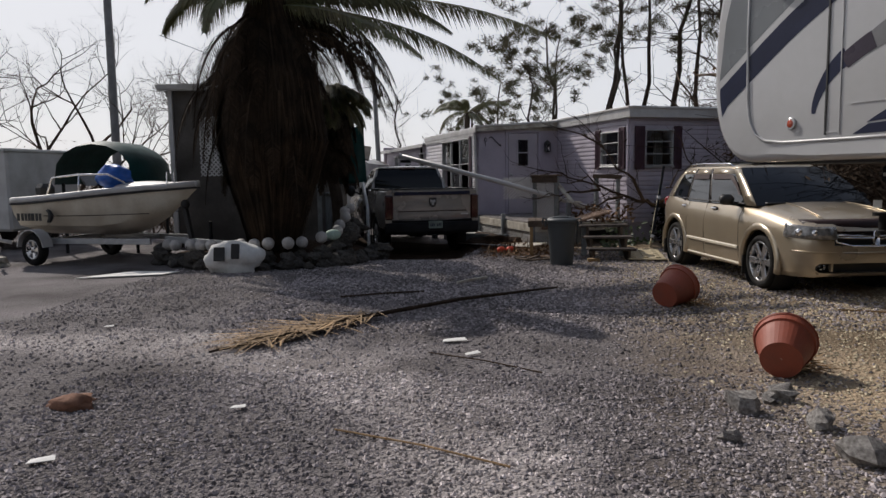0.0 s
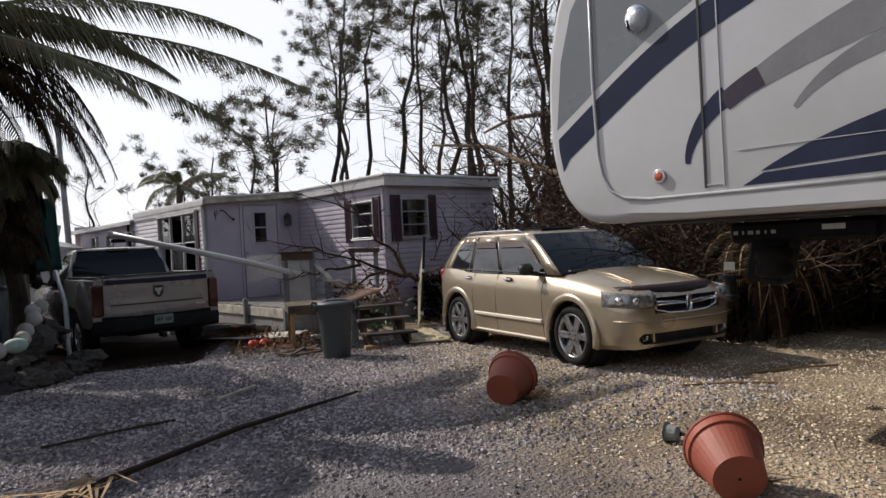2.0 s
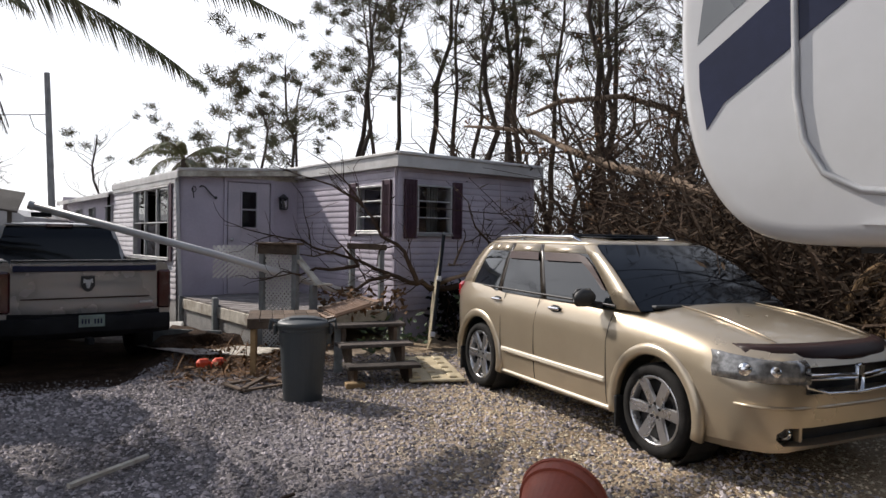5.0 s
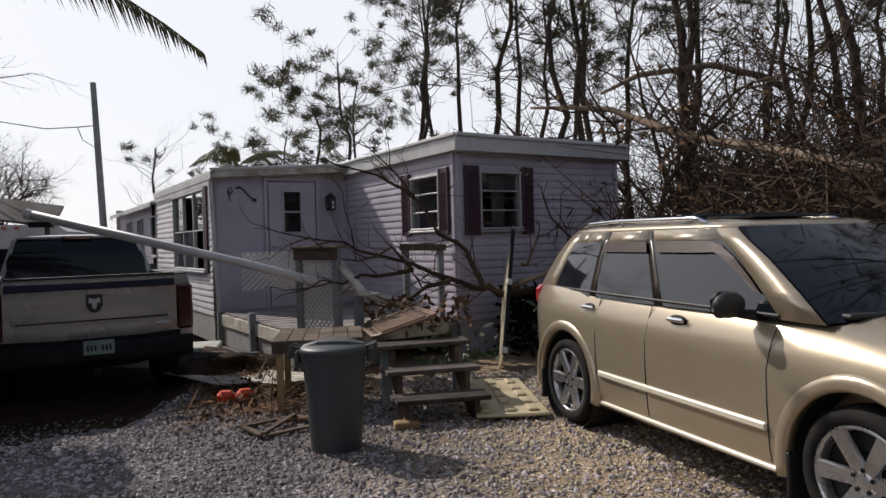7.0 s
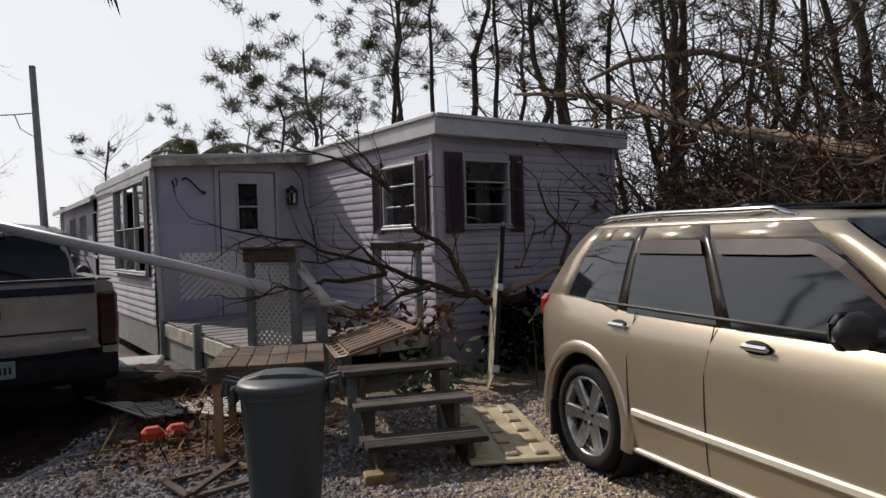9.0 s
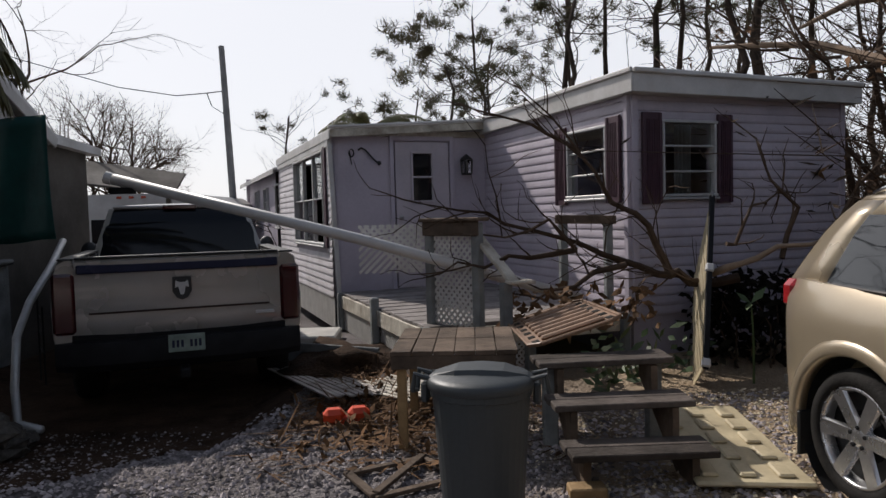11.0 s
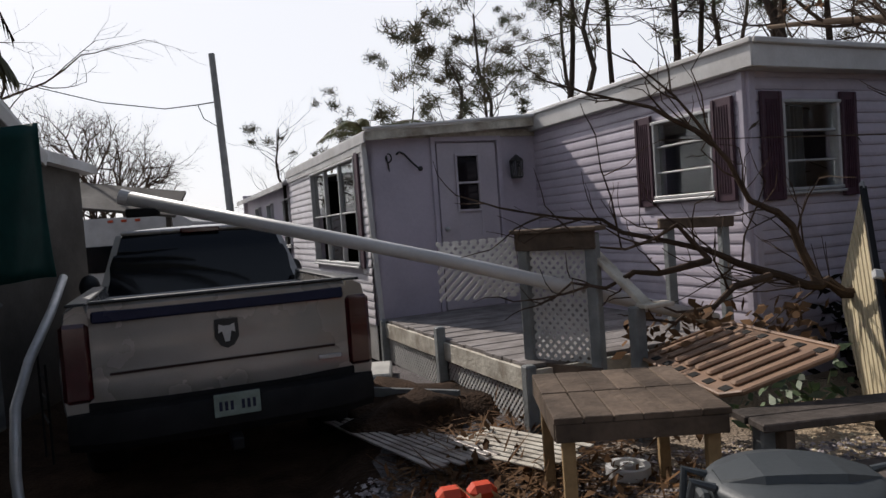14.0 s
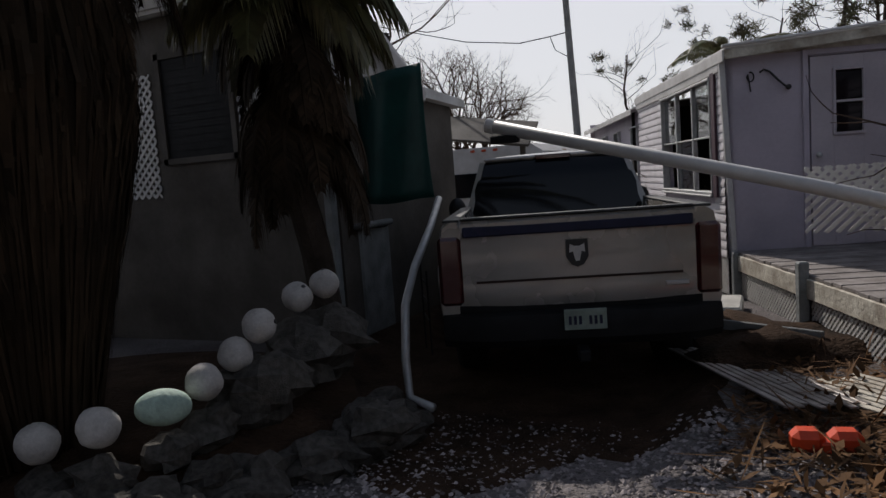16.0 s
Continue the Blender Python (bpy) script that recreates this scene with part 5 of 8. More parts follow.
part("bumper_crease", Geo().tube([(2.2, -0.885, 0.585), (2.36, -0.805, 0.58), (2.45, -0.6, 0.575), (2.468, -0.3, 0.57), (2.472, 0, 0.57), (2.468, 0.3, 0.57), (2.45, 0.6, 0.575), (2.36, 0.805, 0.58), (2.2, 0.885, 0.585)], 0.012, 6), M_GOLD, car, smooth=True)

# ---------- pickup truck ----------
TRUCK = pose(-0.495, 13.79, -0.155, 0, 0, 90 + 19)
truck = thing("pickup_truck", "silver-white pickup truck with a dark two-tone tailgate, parked nose away", "truck", TRUCK)
# local x runs forward from the tailgate
part("bed_floor", Geo().box((1.0, 0, 0.8), (1.95, 1.7, 0.04)), M_BLACK, truck)
for s in (-1, 1):
    rg = []
    for x, w in ((0.0, 0.985), (0.05, 1.0), (0.4, 1.01), (1.0, 1.015), (2.0, 1.01)):
        rg.append([(x, s * y, z) for y, z in ((0.8, 0.72), (w - 0.03, 0.58), (w, 0.75), (w + 0.008, 0.98), (w - 0.01, 1.2), (w - 0.04, 1.34), (w - 0.1, 1.375), (0.84, 1.375), (0.82, 1.3))])
    q = part("bed_side", Geo().loft(rg if s < 0 else rg[::-1]), M_SILVER, truck)
    cut(q, Geo().lathe([(0.47, -0.3), (0.47, 0.3)], 32, pose(1.15, s * 0.95, 0.42, 90, 0, 0)))
    smooth_by_angle(q.data, 40)
    part("bed_rail_cap", Geo().box((1.02, s * 0.89, 1.381), (1.94, 0.12, 0.02), None, 0.008), M_BLACK, truck)
    tl = Geo().box((0.02, s * 0.905, 1.02), (0.09, 0.17, 0.5), None, 0.025)
    part("tail_lamp", tl, M_RED, truck, "tall red tail lamp")
    wheel(truck, 1.15, s * 0.85, 0.4, 0.24, s, 6, 0.26)
    wheel(truck, 4.7, s * 0.85, 0.4, 0.24, s, 6, 0.26)
# tailgate with a ridge, a spoiler lip and a crease
tg = []
for y in np.linspace(-0.815, 0.815, 13):
    e = (abs(y) / 0.815) ** 4
    tg.append([(x + 0.01 * e, y, z) for x, z in ((0.06, 0.74), (-0.005, 0.745), (-0.022, 0.8), (-0.028, 0.9), (-0.022, 0.935), (-0.028, 0.97), (-0.03, 1.1), (-0.02, 1.24), (-0.026, 1.265), (-0.045, 1.3), (-0.045, 1.36), (-0.02, 1.385), (0.06, 1.385))])
tgo = part("tailgate", Geo().loft(tg[::-1]), M_SILVER, truck, "silver tailgate")
smooth_by_angle(tgo.data, 25)
# dark strip painted in as the shade of the tailgate crease
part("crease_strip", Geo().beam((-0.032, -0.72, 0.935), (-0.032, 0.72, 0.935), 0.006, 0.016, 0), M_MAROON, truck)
part("tailgate_top_band", Geo().box((-0.034, 0, 1.3), (0.03, 1.6, 0.075), None, 0.01), M_NAVY, truck, "dark upper band of the tailgate")
part("tailgate_cap", Geo().box((0.01, 0, 1.392), (0.11, 1.62, 0.02), None, 0.008), M_BLACK, truck)
part("emblem_shield", Geo().prism([(-0.075, 0.09), (0.075, 0.09), (0.078, -0.03), (0.045, -0.085), (0.0, -0.105), (-0.045, -0.085), (-0.078, -0.03)], 0, 0.018, Matrix.Translation((-0.03, 0, 1.115)) @ pose(0, 0, 0, 90, 0, -90)), M_BLACK, truck, "black shield emblem")
part("emblem_shape", Geo().prism([(-0.05, 0.06), (-0.02, 0.045), (0.02, 0.045), (0.05, 0.06), (0.055, 0.0), (0.03, 0.01), (0.014, -0.06), (-0.014, -0.06), (-0.03, 0.01), (-0.055, 0.0)], 0.018, 0.028, Matrix.Translation((-0.03, 0, 1.115)) @ pose(0, 0, 0, 90, 0, -90)), M_TRIM, truck)
part("badge_bar", Geo().box((-0.03, -0.68, 0.86), (0.012, 0.16, 0.03), None, 0.004), M_TRIM, truck)
bp = []
for y in np.linspace(-0.98, 0.98, 13):
    e = (abs(y) / 0.98) ** 6
    bp.append([(x + 0.14 * e, y, z) for x, z in ((0.02, 0.5), (-0.12, 0.47), (-0.17, 0.53), (-0.175, 0.64), (-0.15, 0.705), (0.02, 0.715))])
bpo = part("rear_bumper", Geo().loft(bp[::-1]), M_BUMPER, truck, "black rear bumper")
smooth_by_angle(bpo.data, 30)
part("number_plate", Geo().box((-0.185, -0.02, 0.665), (0.012, 0.29, 0.145), pose(0, 0, 0), 0.003), M_DULLPLATE, truck)
for i in range(7):
    if i != 3:
        part("plate_bar", Geo().box((-0.193, 0.1 - i * 0.035 - 0.015, 0.66), (0.003, 0.02, 0.06)), M_NAVY, truck)
# black filler added to close the dark gap below the tailgate
part("rear_sill", Geo().box((0.06, 0, 0.71), (0.13, 1.72, 0.12), None, 0.01), M_BUMPER, truck)
part("hitch", Geo().box((-0.16, 0, 0.42), (0.2, 0.08, 0.08), None, 0.01), M_STEEL, truck)
# cab
CL = [(1.2, 4.1, 2.08, 0.93), (1.4, 3.78, 2.13, 0.885), (1.62, 3.4, 2.2, 0.8), (1.78, 3.1, 2.27, 0.73), (1.82, 2.98, 2.31, 0.7)]
cab_top = glasshouse(truck, CL, [0.0, 0.05, 0.42, 0.46, 0.9, 1.0], M_TINT, M_SILVER, ["pillara", "wina", "post_b", "winb", "pillard"], 0.1, 0.03)
r0 = cab_top[-1]
cxm = 2.65
rr2 = [r0] + [[(lerp(cxm, x, k), y * k, z) for x, y, q in r0] for k, z in ((0.97, 1.85), (0.85, 1.87), (0.5, 1.885), (0.2, 1.89))]
part("roof", Geo().loft(rr2), M_SILVER, truck, smooth=True)
for s in (-1, 1):
    part("rear_pillar", Geo().loft([[(2.03, s * 0.96, 1.15), (2.03, s * 0.89, 1.15), (2.16, s * 0.89, 1.15), (2.16, s * 0.96, 1.15)], [(2.26, s * 0.74, 1.83), (2.26, s * 0.69, 1.83), (2.36, s * 0.69, 1.83), (2.36, s * 0.74, 1.83)]]), M_SILVER, truck)
    part("mirror", Geo().ball((3.75, s * 1.12, 1.3), 0.13, 14, 8, (0.6, 0.85, 1.1)).beam((3.75, s * 0.95, 1.25), (3.75, s * 1.05, 1.27), 0.06, 0.05), M_BLACK, truck, smooth=True)
part("rear_header", Geo().box((2.28, 0, 1.845), (0.05, 1.4, 0.04), None, 0.015), M_SILVER, truck)
part("high_brake_light", Geo().box((2.235, 0, 1.84), (0.04, 0.36, 0.05), None, 0.01), M_RED, truck, "red high brake light")
cabb = []
for x, w, zt in ((2.02, 0.98, 1.2), (2.1, 1.0, 1.22), (3.0, 1.01, 1.2), (4.1, 1.0, 1.2), (5.2, 0.97, 1.16), (5.55, 0.9, 1.08), (5.65, 0.8, 0.95)):
    cabb.append(body_ring(x, w, 0.45, zt - 0.06, zt, 0.03))
cbo = part("cab_body", Geo().loft(cabb), M_SILVER, truck)
for s in (-1, 1):
    cut(cbo, Geo().lathe([(0.47, -0.3), (0.47, 0.3)], 32, pose(4.7, s * 0.95, 0.42, 90, 0, 0)))
smooth_by_angle(cbo.data, 35)
part("chassis", Geo().box((2.4, 0, 0.5), (4.6, 0.9, 0.16)), M_STEEL, truck)
part("bed_front", Geo().box((1.98, 0, 1.04), (0.05, 1.9, 0.5), None, 0.01), M_SILVER, truck)


# ---------- plants ----------
def grow(g, rng, p, d, length, rad, depth, bend=0.35, kids=3, up=0.15, tips=None, seg=4, shrink=0.66):
    """A branch and its children, as tapered tubes."""
    pts, rr = [p.copy()], [rad]
    n = 4 if depth > 1 else 3
    q, dd = p.copy(), d.copy()
    for i in range(n):
        dd = (dd + Vector((rng.gauss(0, bend), rng.gauss(0, bend), rng.gauss(0, bend) + up)) * 0.4).normalized()
        q = q + dd * (length / n)
        pts.append(q.copy())
        rr.append(rad * lerp(1, 0.45, (i + 1) / n))
    g.tube(pts, rr, seg if depth > 1 else 3, False)
    if depth <= 0:
        if tips is not None:
            tips.append((pts[-1], dd))
        return
    for k in range(kids):
        t = rng.uniform(0.35, 1.0) if k else 1.0
        i = min(n - 1, int(t * n))
        b = pts[i].lerp(pts[i + 1], t * n - i) if i < n else pts[-1]
        side = dd.orthogonal().normalized()
        side.rotate(Matrix.Rotation(rng.uniform(0, 6.28), 3, dd))
        nd = (dd * rng.uniform(0.5, 1.0) + side * rng.uniform(0.5, 1.0)).normalized()
        grow(g, rng, b, nd, length * shrink * rng.uniform(0.75, 1.2), rad * 0.5, depth - 1, bend, kids, up, tips, seg, shrink)


def tuft(g, rng, c, size, n, width=0.03, droop=0.0):
    """A brush of needles."""
    for _ in range(n):
        d = Vector((rng.gauss(0, 1), rng.gauss(0, 1), rng.gauss(0.25, 0.8))).normalized() * size * rng.uniform(0.6, 1.2)
        s = d.orthogonal().normalized() * width
        o = c + Vector((rng.gauss(0, size * 0.35), rng.gauss(0, size * 0.35), rng.gauss(0, size * 0.25)))
        g.add([o - s, o + s, o + d - Vector((0, 0, droop * size))], [(0, 1, 2)])


def pine(x, y, h, seed, bare=0.0, lean=0.0):
    rng = random.Random(seed)
    t = thing("pine_tree", "tall storm-stripped slash pine with sparse tufts of needles", "tree", Matrix.Translation((x, y, ground_z(x, y))), "pines behind the home")
    w, nd = Geo(), Geo()
    n = 9
    lx, ly = rng.gauss(lean, 0.07), rng.gauss(0, 0.06)
    pts = [Vector((lx * h * (i / n) ** 1.3 + rng.gauss(0, 0.12), ly * h * (i / n) ** 1.3 + rng.gauss(0, 0.1), -0.1 + h * i / n)) for i in range(n + 1)]
    r0 = 0.009 * h + 0.03
    tr = Geo().tube(pts, [lerp(r0, 0.03, i / n) for i in range(n + 1)], 7)
    part("trunk", tr, M_BARK, t)
    low = rng.uniform(0.3, 0.6)
    for k in range(int(h * 2.0)):
        f = lerp(low, 0.99, rng.random() ** 0.7)
        i = min(n - 1, int(f * n))
        b = pts[i].lerp(pts[i + 1], f * n - i)
        a = rng.uniform(0, 6.28)
        d = Vector((math.cos(a), math.sin(a), rng.uniform(0.1, 0.9))).normalized()
        L = lerp(2.8, 1.3, f) * rng.uniform(0.5, 1.3)
        tips = []
        grow(w, rng, b, d, L, 0.012 + 0.03 * (1 - f), 2 if rng.random() < 0.6 else 1, 0.45, 2, 0.25, tips, 4, 0.6)
        if rng.random() > bare:
            for c, _ in tips:
                if rng.random() < 0.85:
                    tuft(nd, rng, c, rng.uniform(0.18, 0.4), rng.randint(50, 95), 0.018)
    part("branching", w, M_BARK, t)
    if nd.v:
        part("crown", nd, M_NEEDLE, t, "dull green needle tufts")
    return t


def bare_tree(x, y, h, seed, depth=5, kids=3, r=None, stems=1, name="bare_tree", label="leafless storm-stripped tree with a tangle of thin branches", material=None, spread=0.3, leaves=0, z=0.0):
    rng = random.Random(seed)
    t = thing(name, label, "tree", Matrix.Translation((x, y, ground_z(x, y) - 0.05 + z)), "bare trees round the yard")
    w, lf = Geo(), Geo()
    tips = []
    for s in range(stems):
        d = Vector((rng.gauss(0, spread), rng.gauss(0, spread), 1)).normalized()
        grow(w, rng, Vector((rng.gauss(0, 0.1), rng.gauss(0, 0.1), 0)), d, h * 0.42, r or 0.012 * h + 0.02, depth, 0.3, kids, 0.18, tips, 5, 0.68)
    part("branching", w, material or M_TWIG, t)
    if leaves:
        for c, _ in tips:
            if rng.random() < leaves:
                tuft(lf, rng, c, 0.14, 5, 0.04, 0.5)
        if lf.v:
            part("leaves", lf, M_BROWNLEAF, t, "withered brown leaves")
    return t


def leaflet_frond(g, st, rng, base, d, length, droop, leaf=0.55, n=60, width=0.022, hang=1.0):
    """A palm frond: an arching stalk with two rows of hanging leaflets."""
    p, dd = Vector(base), Vector(d).normalized()
    pts = [p.copy()]
    k = 12
    for i in range(k):
        dd = (dd + Vector((0, 0, -droop * (0.4 + i / k)))).normalized()
        p = p + dd * (length / k)
        pts.append(p.copy())
    st.tube(pts, [lerp(0.03, 0.005, i / k) for i in range(k + 1)], 4, False)
    for i in range(n):
        f = lerp(0.12, 1.0, i / n)
        j = min(k - 1, int(f * k))
        b = pts[j].lerp(pts[j + 1], f * k - j)
        tg = (pts[j + 1] - pts[j]).normalized()
        sd = tg.cross(Vector((0, 0, 1)))
        sd = sd.normalized() if sd.length > 0.05 else Vector((1, 0, 0))
        L = leaf * (math.sin(math.pi * min(1, f * 0.9 + 0.12)) * 0.8 + 0.25) * rng.uniform(0.8, 1.15)
        for s in (-1, 1):
            o = sd * s
            w = tg * width * rng.uniform(0.7, 1.2)
            m1 = b + (o * 0.55 + tg * 0.35 - Vector((0, 0, 0.15 * hang))) * L * 0.5
            m2 = m1 + (o * 0.25 + tg * 0.35 - Vector((0, 0, 0.75 * hang * rng.uniform(0.7, 1.2)))) * L * 0.55
            g.add([b - w, b + w, m1 + w, m1 - w, m2], [(0, 1, 2, 3), (3, 2, 4)])


def palm(x, y, h, seed, fronds, length, label, z=0.0, trunk=0.13, droop=0.1, leaf=0.55, n=60, category="tree"):
    rng = random.Random(seed)
    t = thing("palm_tree", label, category, Matrix.Translation((x, y, ground_z(x, y) + z)))
    pts = [Vector((0.1 * math.sin(i * 0.7), 0.06 * math.sin(i), h * i / 8)) for i in range(9)]
    part("trunk", Geo().tube(pts, [trunk * (1.15 - 0.25 * i / 8) for i in range(9)], 10), M_BARK, t)
    lf, st = Geo(), Geo()
    for k in range(fronds):
        a = 2.4 * k + rng.uniform(-0.2, 0.2)
        e = rng.uniform(-0.1, 1.1)
        leaflet_frond(lf, st, rng, pts[-1], (math.cos(a), math.sin(a), e), length * rng.uniform(0.8, 1.1), droop * rng.uniform(0.8, 1.4), leaf, n)
    part("frond_stalk", st, M_FROND, t)
    part("fronds", lf, M_FROND, t, "grey-green hanging palm fronds")
    return t


# the shaggy palm with its skirt of dead thatch
PX, PY = -3.1, 11.45
rng = random.Random(5)
shaggy = thing("palm_tree", "shaggy palm with a thick skirt of dead brown thatch", "tree", pose(PX, PY, 0.1))
part("trunk", Geo().tube([(0.05 * math.sin(i), 0.04 * math.cos(i * 1.3), i * 0.62) for i in range(8)], [0.28, 0.26, 0.25, 0.24, 0.24, 0.23, 0.22, 0.2], 12), M_BARK, shaggy)
th = Geo()
for i in range(15000):
    a = rng.uniform(0, 2 * math.pi)
    top = lerp(1.6, 4.4, rng.random() ** 0.8)
    bottom = max(0.15, top - rng.uniform(0.9, 2.6)) if rng.random() < 0.8 else rng.uniform(0.1, 0.6)
    lay = rng.uniform(0.55, 1.0)

    def reach(z):
        return lay * interp(z, [0.0, 0.6, 1.3, 2.0, 3.0, 3.8, 4.5], [0.5, 0.66, 0.98, 1.24, 1.04, 0.7, 0.32])
    w = rng.uniform(0.008, 0.026)
    ca, sa = math.cos(a), math.sin(a)
    tx, ty = -sa * w, ca * w
    da = rng.gauss(0, 0.07)
    rows = []
    for k in range(4):
        f = k / 3
        z = lerp(top, bottom, f)
        r = reach(z) + rng.gauss(0, 0.03)
        b = a + da * f
        e1, e2 = r * math.cos(b + 0.785) * 1.1, r * math.sin(b + 0.785) * 0.62
        rows.append((0.707 * (e1 + e2), 0.707 * (e2 - e1), z))
    vs = []
    for k, (px, py, pz) in enumerate(rows):
        s = 1 - 0.6 * k / 3
        vs += [(px - tx * s, py - ty * s, pz), (px + tx * s, py + ty * s, pz)]
    th.add(vs, [(0, 1, 3, 2), (2, 3, 5, 4), (4, 5, 7, 6)])
tagged(part("thatch_skirt", th, M_DEADFROND, shaggy, "dead brown hanging thatch"), kind="stuff")
lf, st, fan = Geo(), Geo(), Geo()
for d, L, dr in (((1.0, 0.02, 0.12), 5.0, 0.056), ((0.97, -0.06, 0.34), 4.3, 0.078), ((0.9, -0.35, -0.05), 3.2, 0.07), ((0.97, 0.12, -0.02), 4.3, 0.066), ((0.9, 0.3, 0.3), 3.4, 0.09), ((0.7, 0.5, 0.5), 3.2, 0.1), ((-0.7, -0.5, 0.8), 2.2, 0.2), ((-0.9, 0.2, 0.7), 2.4, 0.2),
                 ((0.1, -1, 0.9), 2.2, 0.2), ((0.3, 1, 0.8), 2.4, 0.2), ((-0.3, -0.9, 0.5), 2.0, 0.24), ((0.8, 0.2, 1.2), 2.9, 0.14), ((0.6, -0.7, 1.0), 2.4, 0.18), ((-0.2, 0.3, 1.3), 2.0, 0.2)):
    leaflet_frond(lf, st, rng, (0, 0, 4.3), d, L, dr, 0.7, 110, 0.015)
part("frond_stalk", st, M_FROND, shaggy)
part("fronds", lf, M_FROND, shaggy, "grey-green arching fronds")
# drooping older fronds over the thatch
lf2, st2 = Geo(), Geo()
for k in range(64):
    a = k * 2.4 + rng.uniform(-0.2, 0.2)
    leaflet_frond(lf2, st2, rng, (0.1 * math.cos(a), 0.1 * math.sin(a), 4.25 - rng.uniform(0, 1.5)), (math.cos(a), math.sin(a), rng.uniform(-0.5, 0.2) + (0.5 if math.cos(a - 0.8) > 0.1 else 0)), rng.uniform(1.7, 2.7) * (0.6 if math.cos(a - 0.8) > 0.1 else 1), 0.34, 0.5, 44, 0.013)
for k in range(14):
    a = -0.35 + 0.12 * k
    leaflet_frond(lf2, st2, rng, (0.2 * math.cos(a), 0.2 * math.sin(a), 4.2 - rng.uniform(0, 0.5)), (math.cos(a), math.sin(a), rng.uniform(0.0, 0.35)), rng.uniform(2.3, 2.9), 0.2, 0.5, 50, 0.014)
part("drooping_stalk", st2, M_DEADFROND, shaggy)
part("drooping_fronds", lf2, M_DEADFROND, shaggy, "withered drooping fronds")

palm(-0.05, 29.5, 4.3, 8, 11, 2.0, "storm-bent coconut palm with ragged fronds beyond the home", droop=0.14, leaf=0.5, n=40)
fan_palm = palm(-2.45, 13.3, 3.2, 12, 24, 1.05, "fan palm with drooping fronds growing against the shed", droop=0.22, leaf=0.55, n=44, trunk=0.11)
lf3, st3 = Geo(), Geo()
for k in range(46):
    a = k * 2.4
    leaflet_frond(lf3, st3, rng, (0.08 * math.cos(a), 0.08 * math.sin(a), 3.2 - rng.uniform(0, 1.2)), (math.cos(a), math.sin(a), rng.uniform(-0.6, 0.1)), rng.uniform(0.55, 0.95), 0.36, 0.36, 30, 0.014)
part("drooping_stalk", st3, M_DEADFROND, fan_palm)
part("drooping_fronds", lf3, M_DEADFROND, fan_palm, "dead brown drooping fronds")

# pines in a belt behind the home
spots = [(2.2, 27, 5.7), (3.6, 30, 7.8), (5.0, 25, 9), (5.9, 31, 12.5), (7.0, 26, 12), (7.9, 33, 13), (8.7, 27, 10), (9.8, 24.5, 12.5), (10.6, 31, 12), (11.4, 27.5, 14), (12.6, 24, 12), (13.3, 29, 13),
         (14.6, 26, 13.5), (15.7, 30, 12), (16.8, 25, 12.5), (18.2, 28, 13), (19.5, 23, 11.5), (8.2, 22.5, 10.5), (11.2, 21.5, 11.5), (14.0, 21, 11), (16.2, 20, 12), (17.8, 21.5, 11), (20.8, 19, 12), (1.2, 36, 6.2), (-0.6, 40, 5.4),
         (4.2, 38, 9), (9.0, 40, 14), (15, 38, 14.5), (21, 26, 13), (0.4, 33, 4.6), (-4.0, 38, 6.0), (13.4, 18.6, 10), (18.8, 16.4, 11), (12.0, 17.0, 11), (14.6, 17.6, 12), (16.4, 14.2, 11), (10.4, 20.2, 11), (19.0, 13.0, 12), (14.8, 12.6, 10)]
for i, (x, y, h) in enumerate(spots):
    pine(x, y, h, 100 + i, 0.15 if i % 3 else 0.5)
# bare trees: the thicket beside the home, the far left and behind the truck
for i, (x, y, h, st_) in enumerate([(8.0, 17.5, 6.0, 2), (9.2, 15.6, 5.2, 3), (10.4, 17.2, 7.0, 2), (10.8, 13.6, 5.0, 3), (12.0, 15.4, 6.5, 2), (12.6, 12.4, 5.5, 3), (13.8, 14.2, 7.0, 2), (9.6, 19.4, 7.5, 2), (11.8, 19.2, 8, 1),
                                    (15.0, 11.5, 6.5, 2), (15.6, 16.5, 8, 2), (12.2, 9.2, 4.5, 3), (14.6, 8.0, 5.5, 2), (17.2, 13.2, 7.5, 2), (7.4, 21.0, 7.0, 1)]):
    bare_tree(x, y, h, 300 + i, 4, 3, None, st_, leaves=0.12)
for i, (x, y, h) in enumerate([(-11, 19, 6.5), (-13.5, 22, 7.5), (-8.5, 23, 7), (-15, 17, 6), (-17.5, 24, 8), (-10, 28, 7.5), (-20, 19, 7), (-13, 32, 8), (-7.5, 30, 6.5), (-23, 28, 8), (-17, 35, 8)]):
    bare_tree(x, y, h, 340 + i, 5, 3, spread=0.2)
bare_tree(-7.6, 26.5, 5.6, 370, 5, 4, 0.13, 2, spread=0.5)
bare_tree(-3.0, 42, 6.0, 371, 5, 3, 0.1, 1, spread=0.2)


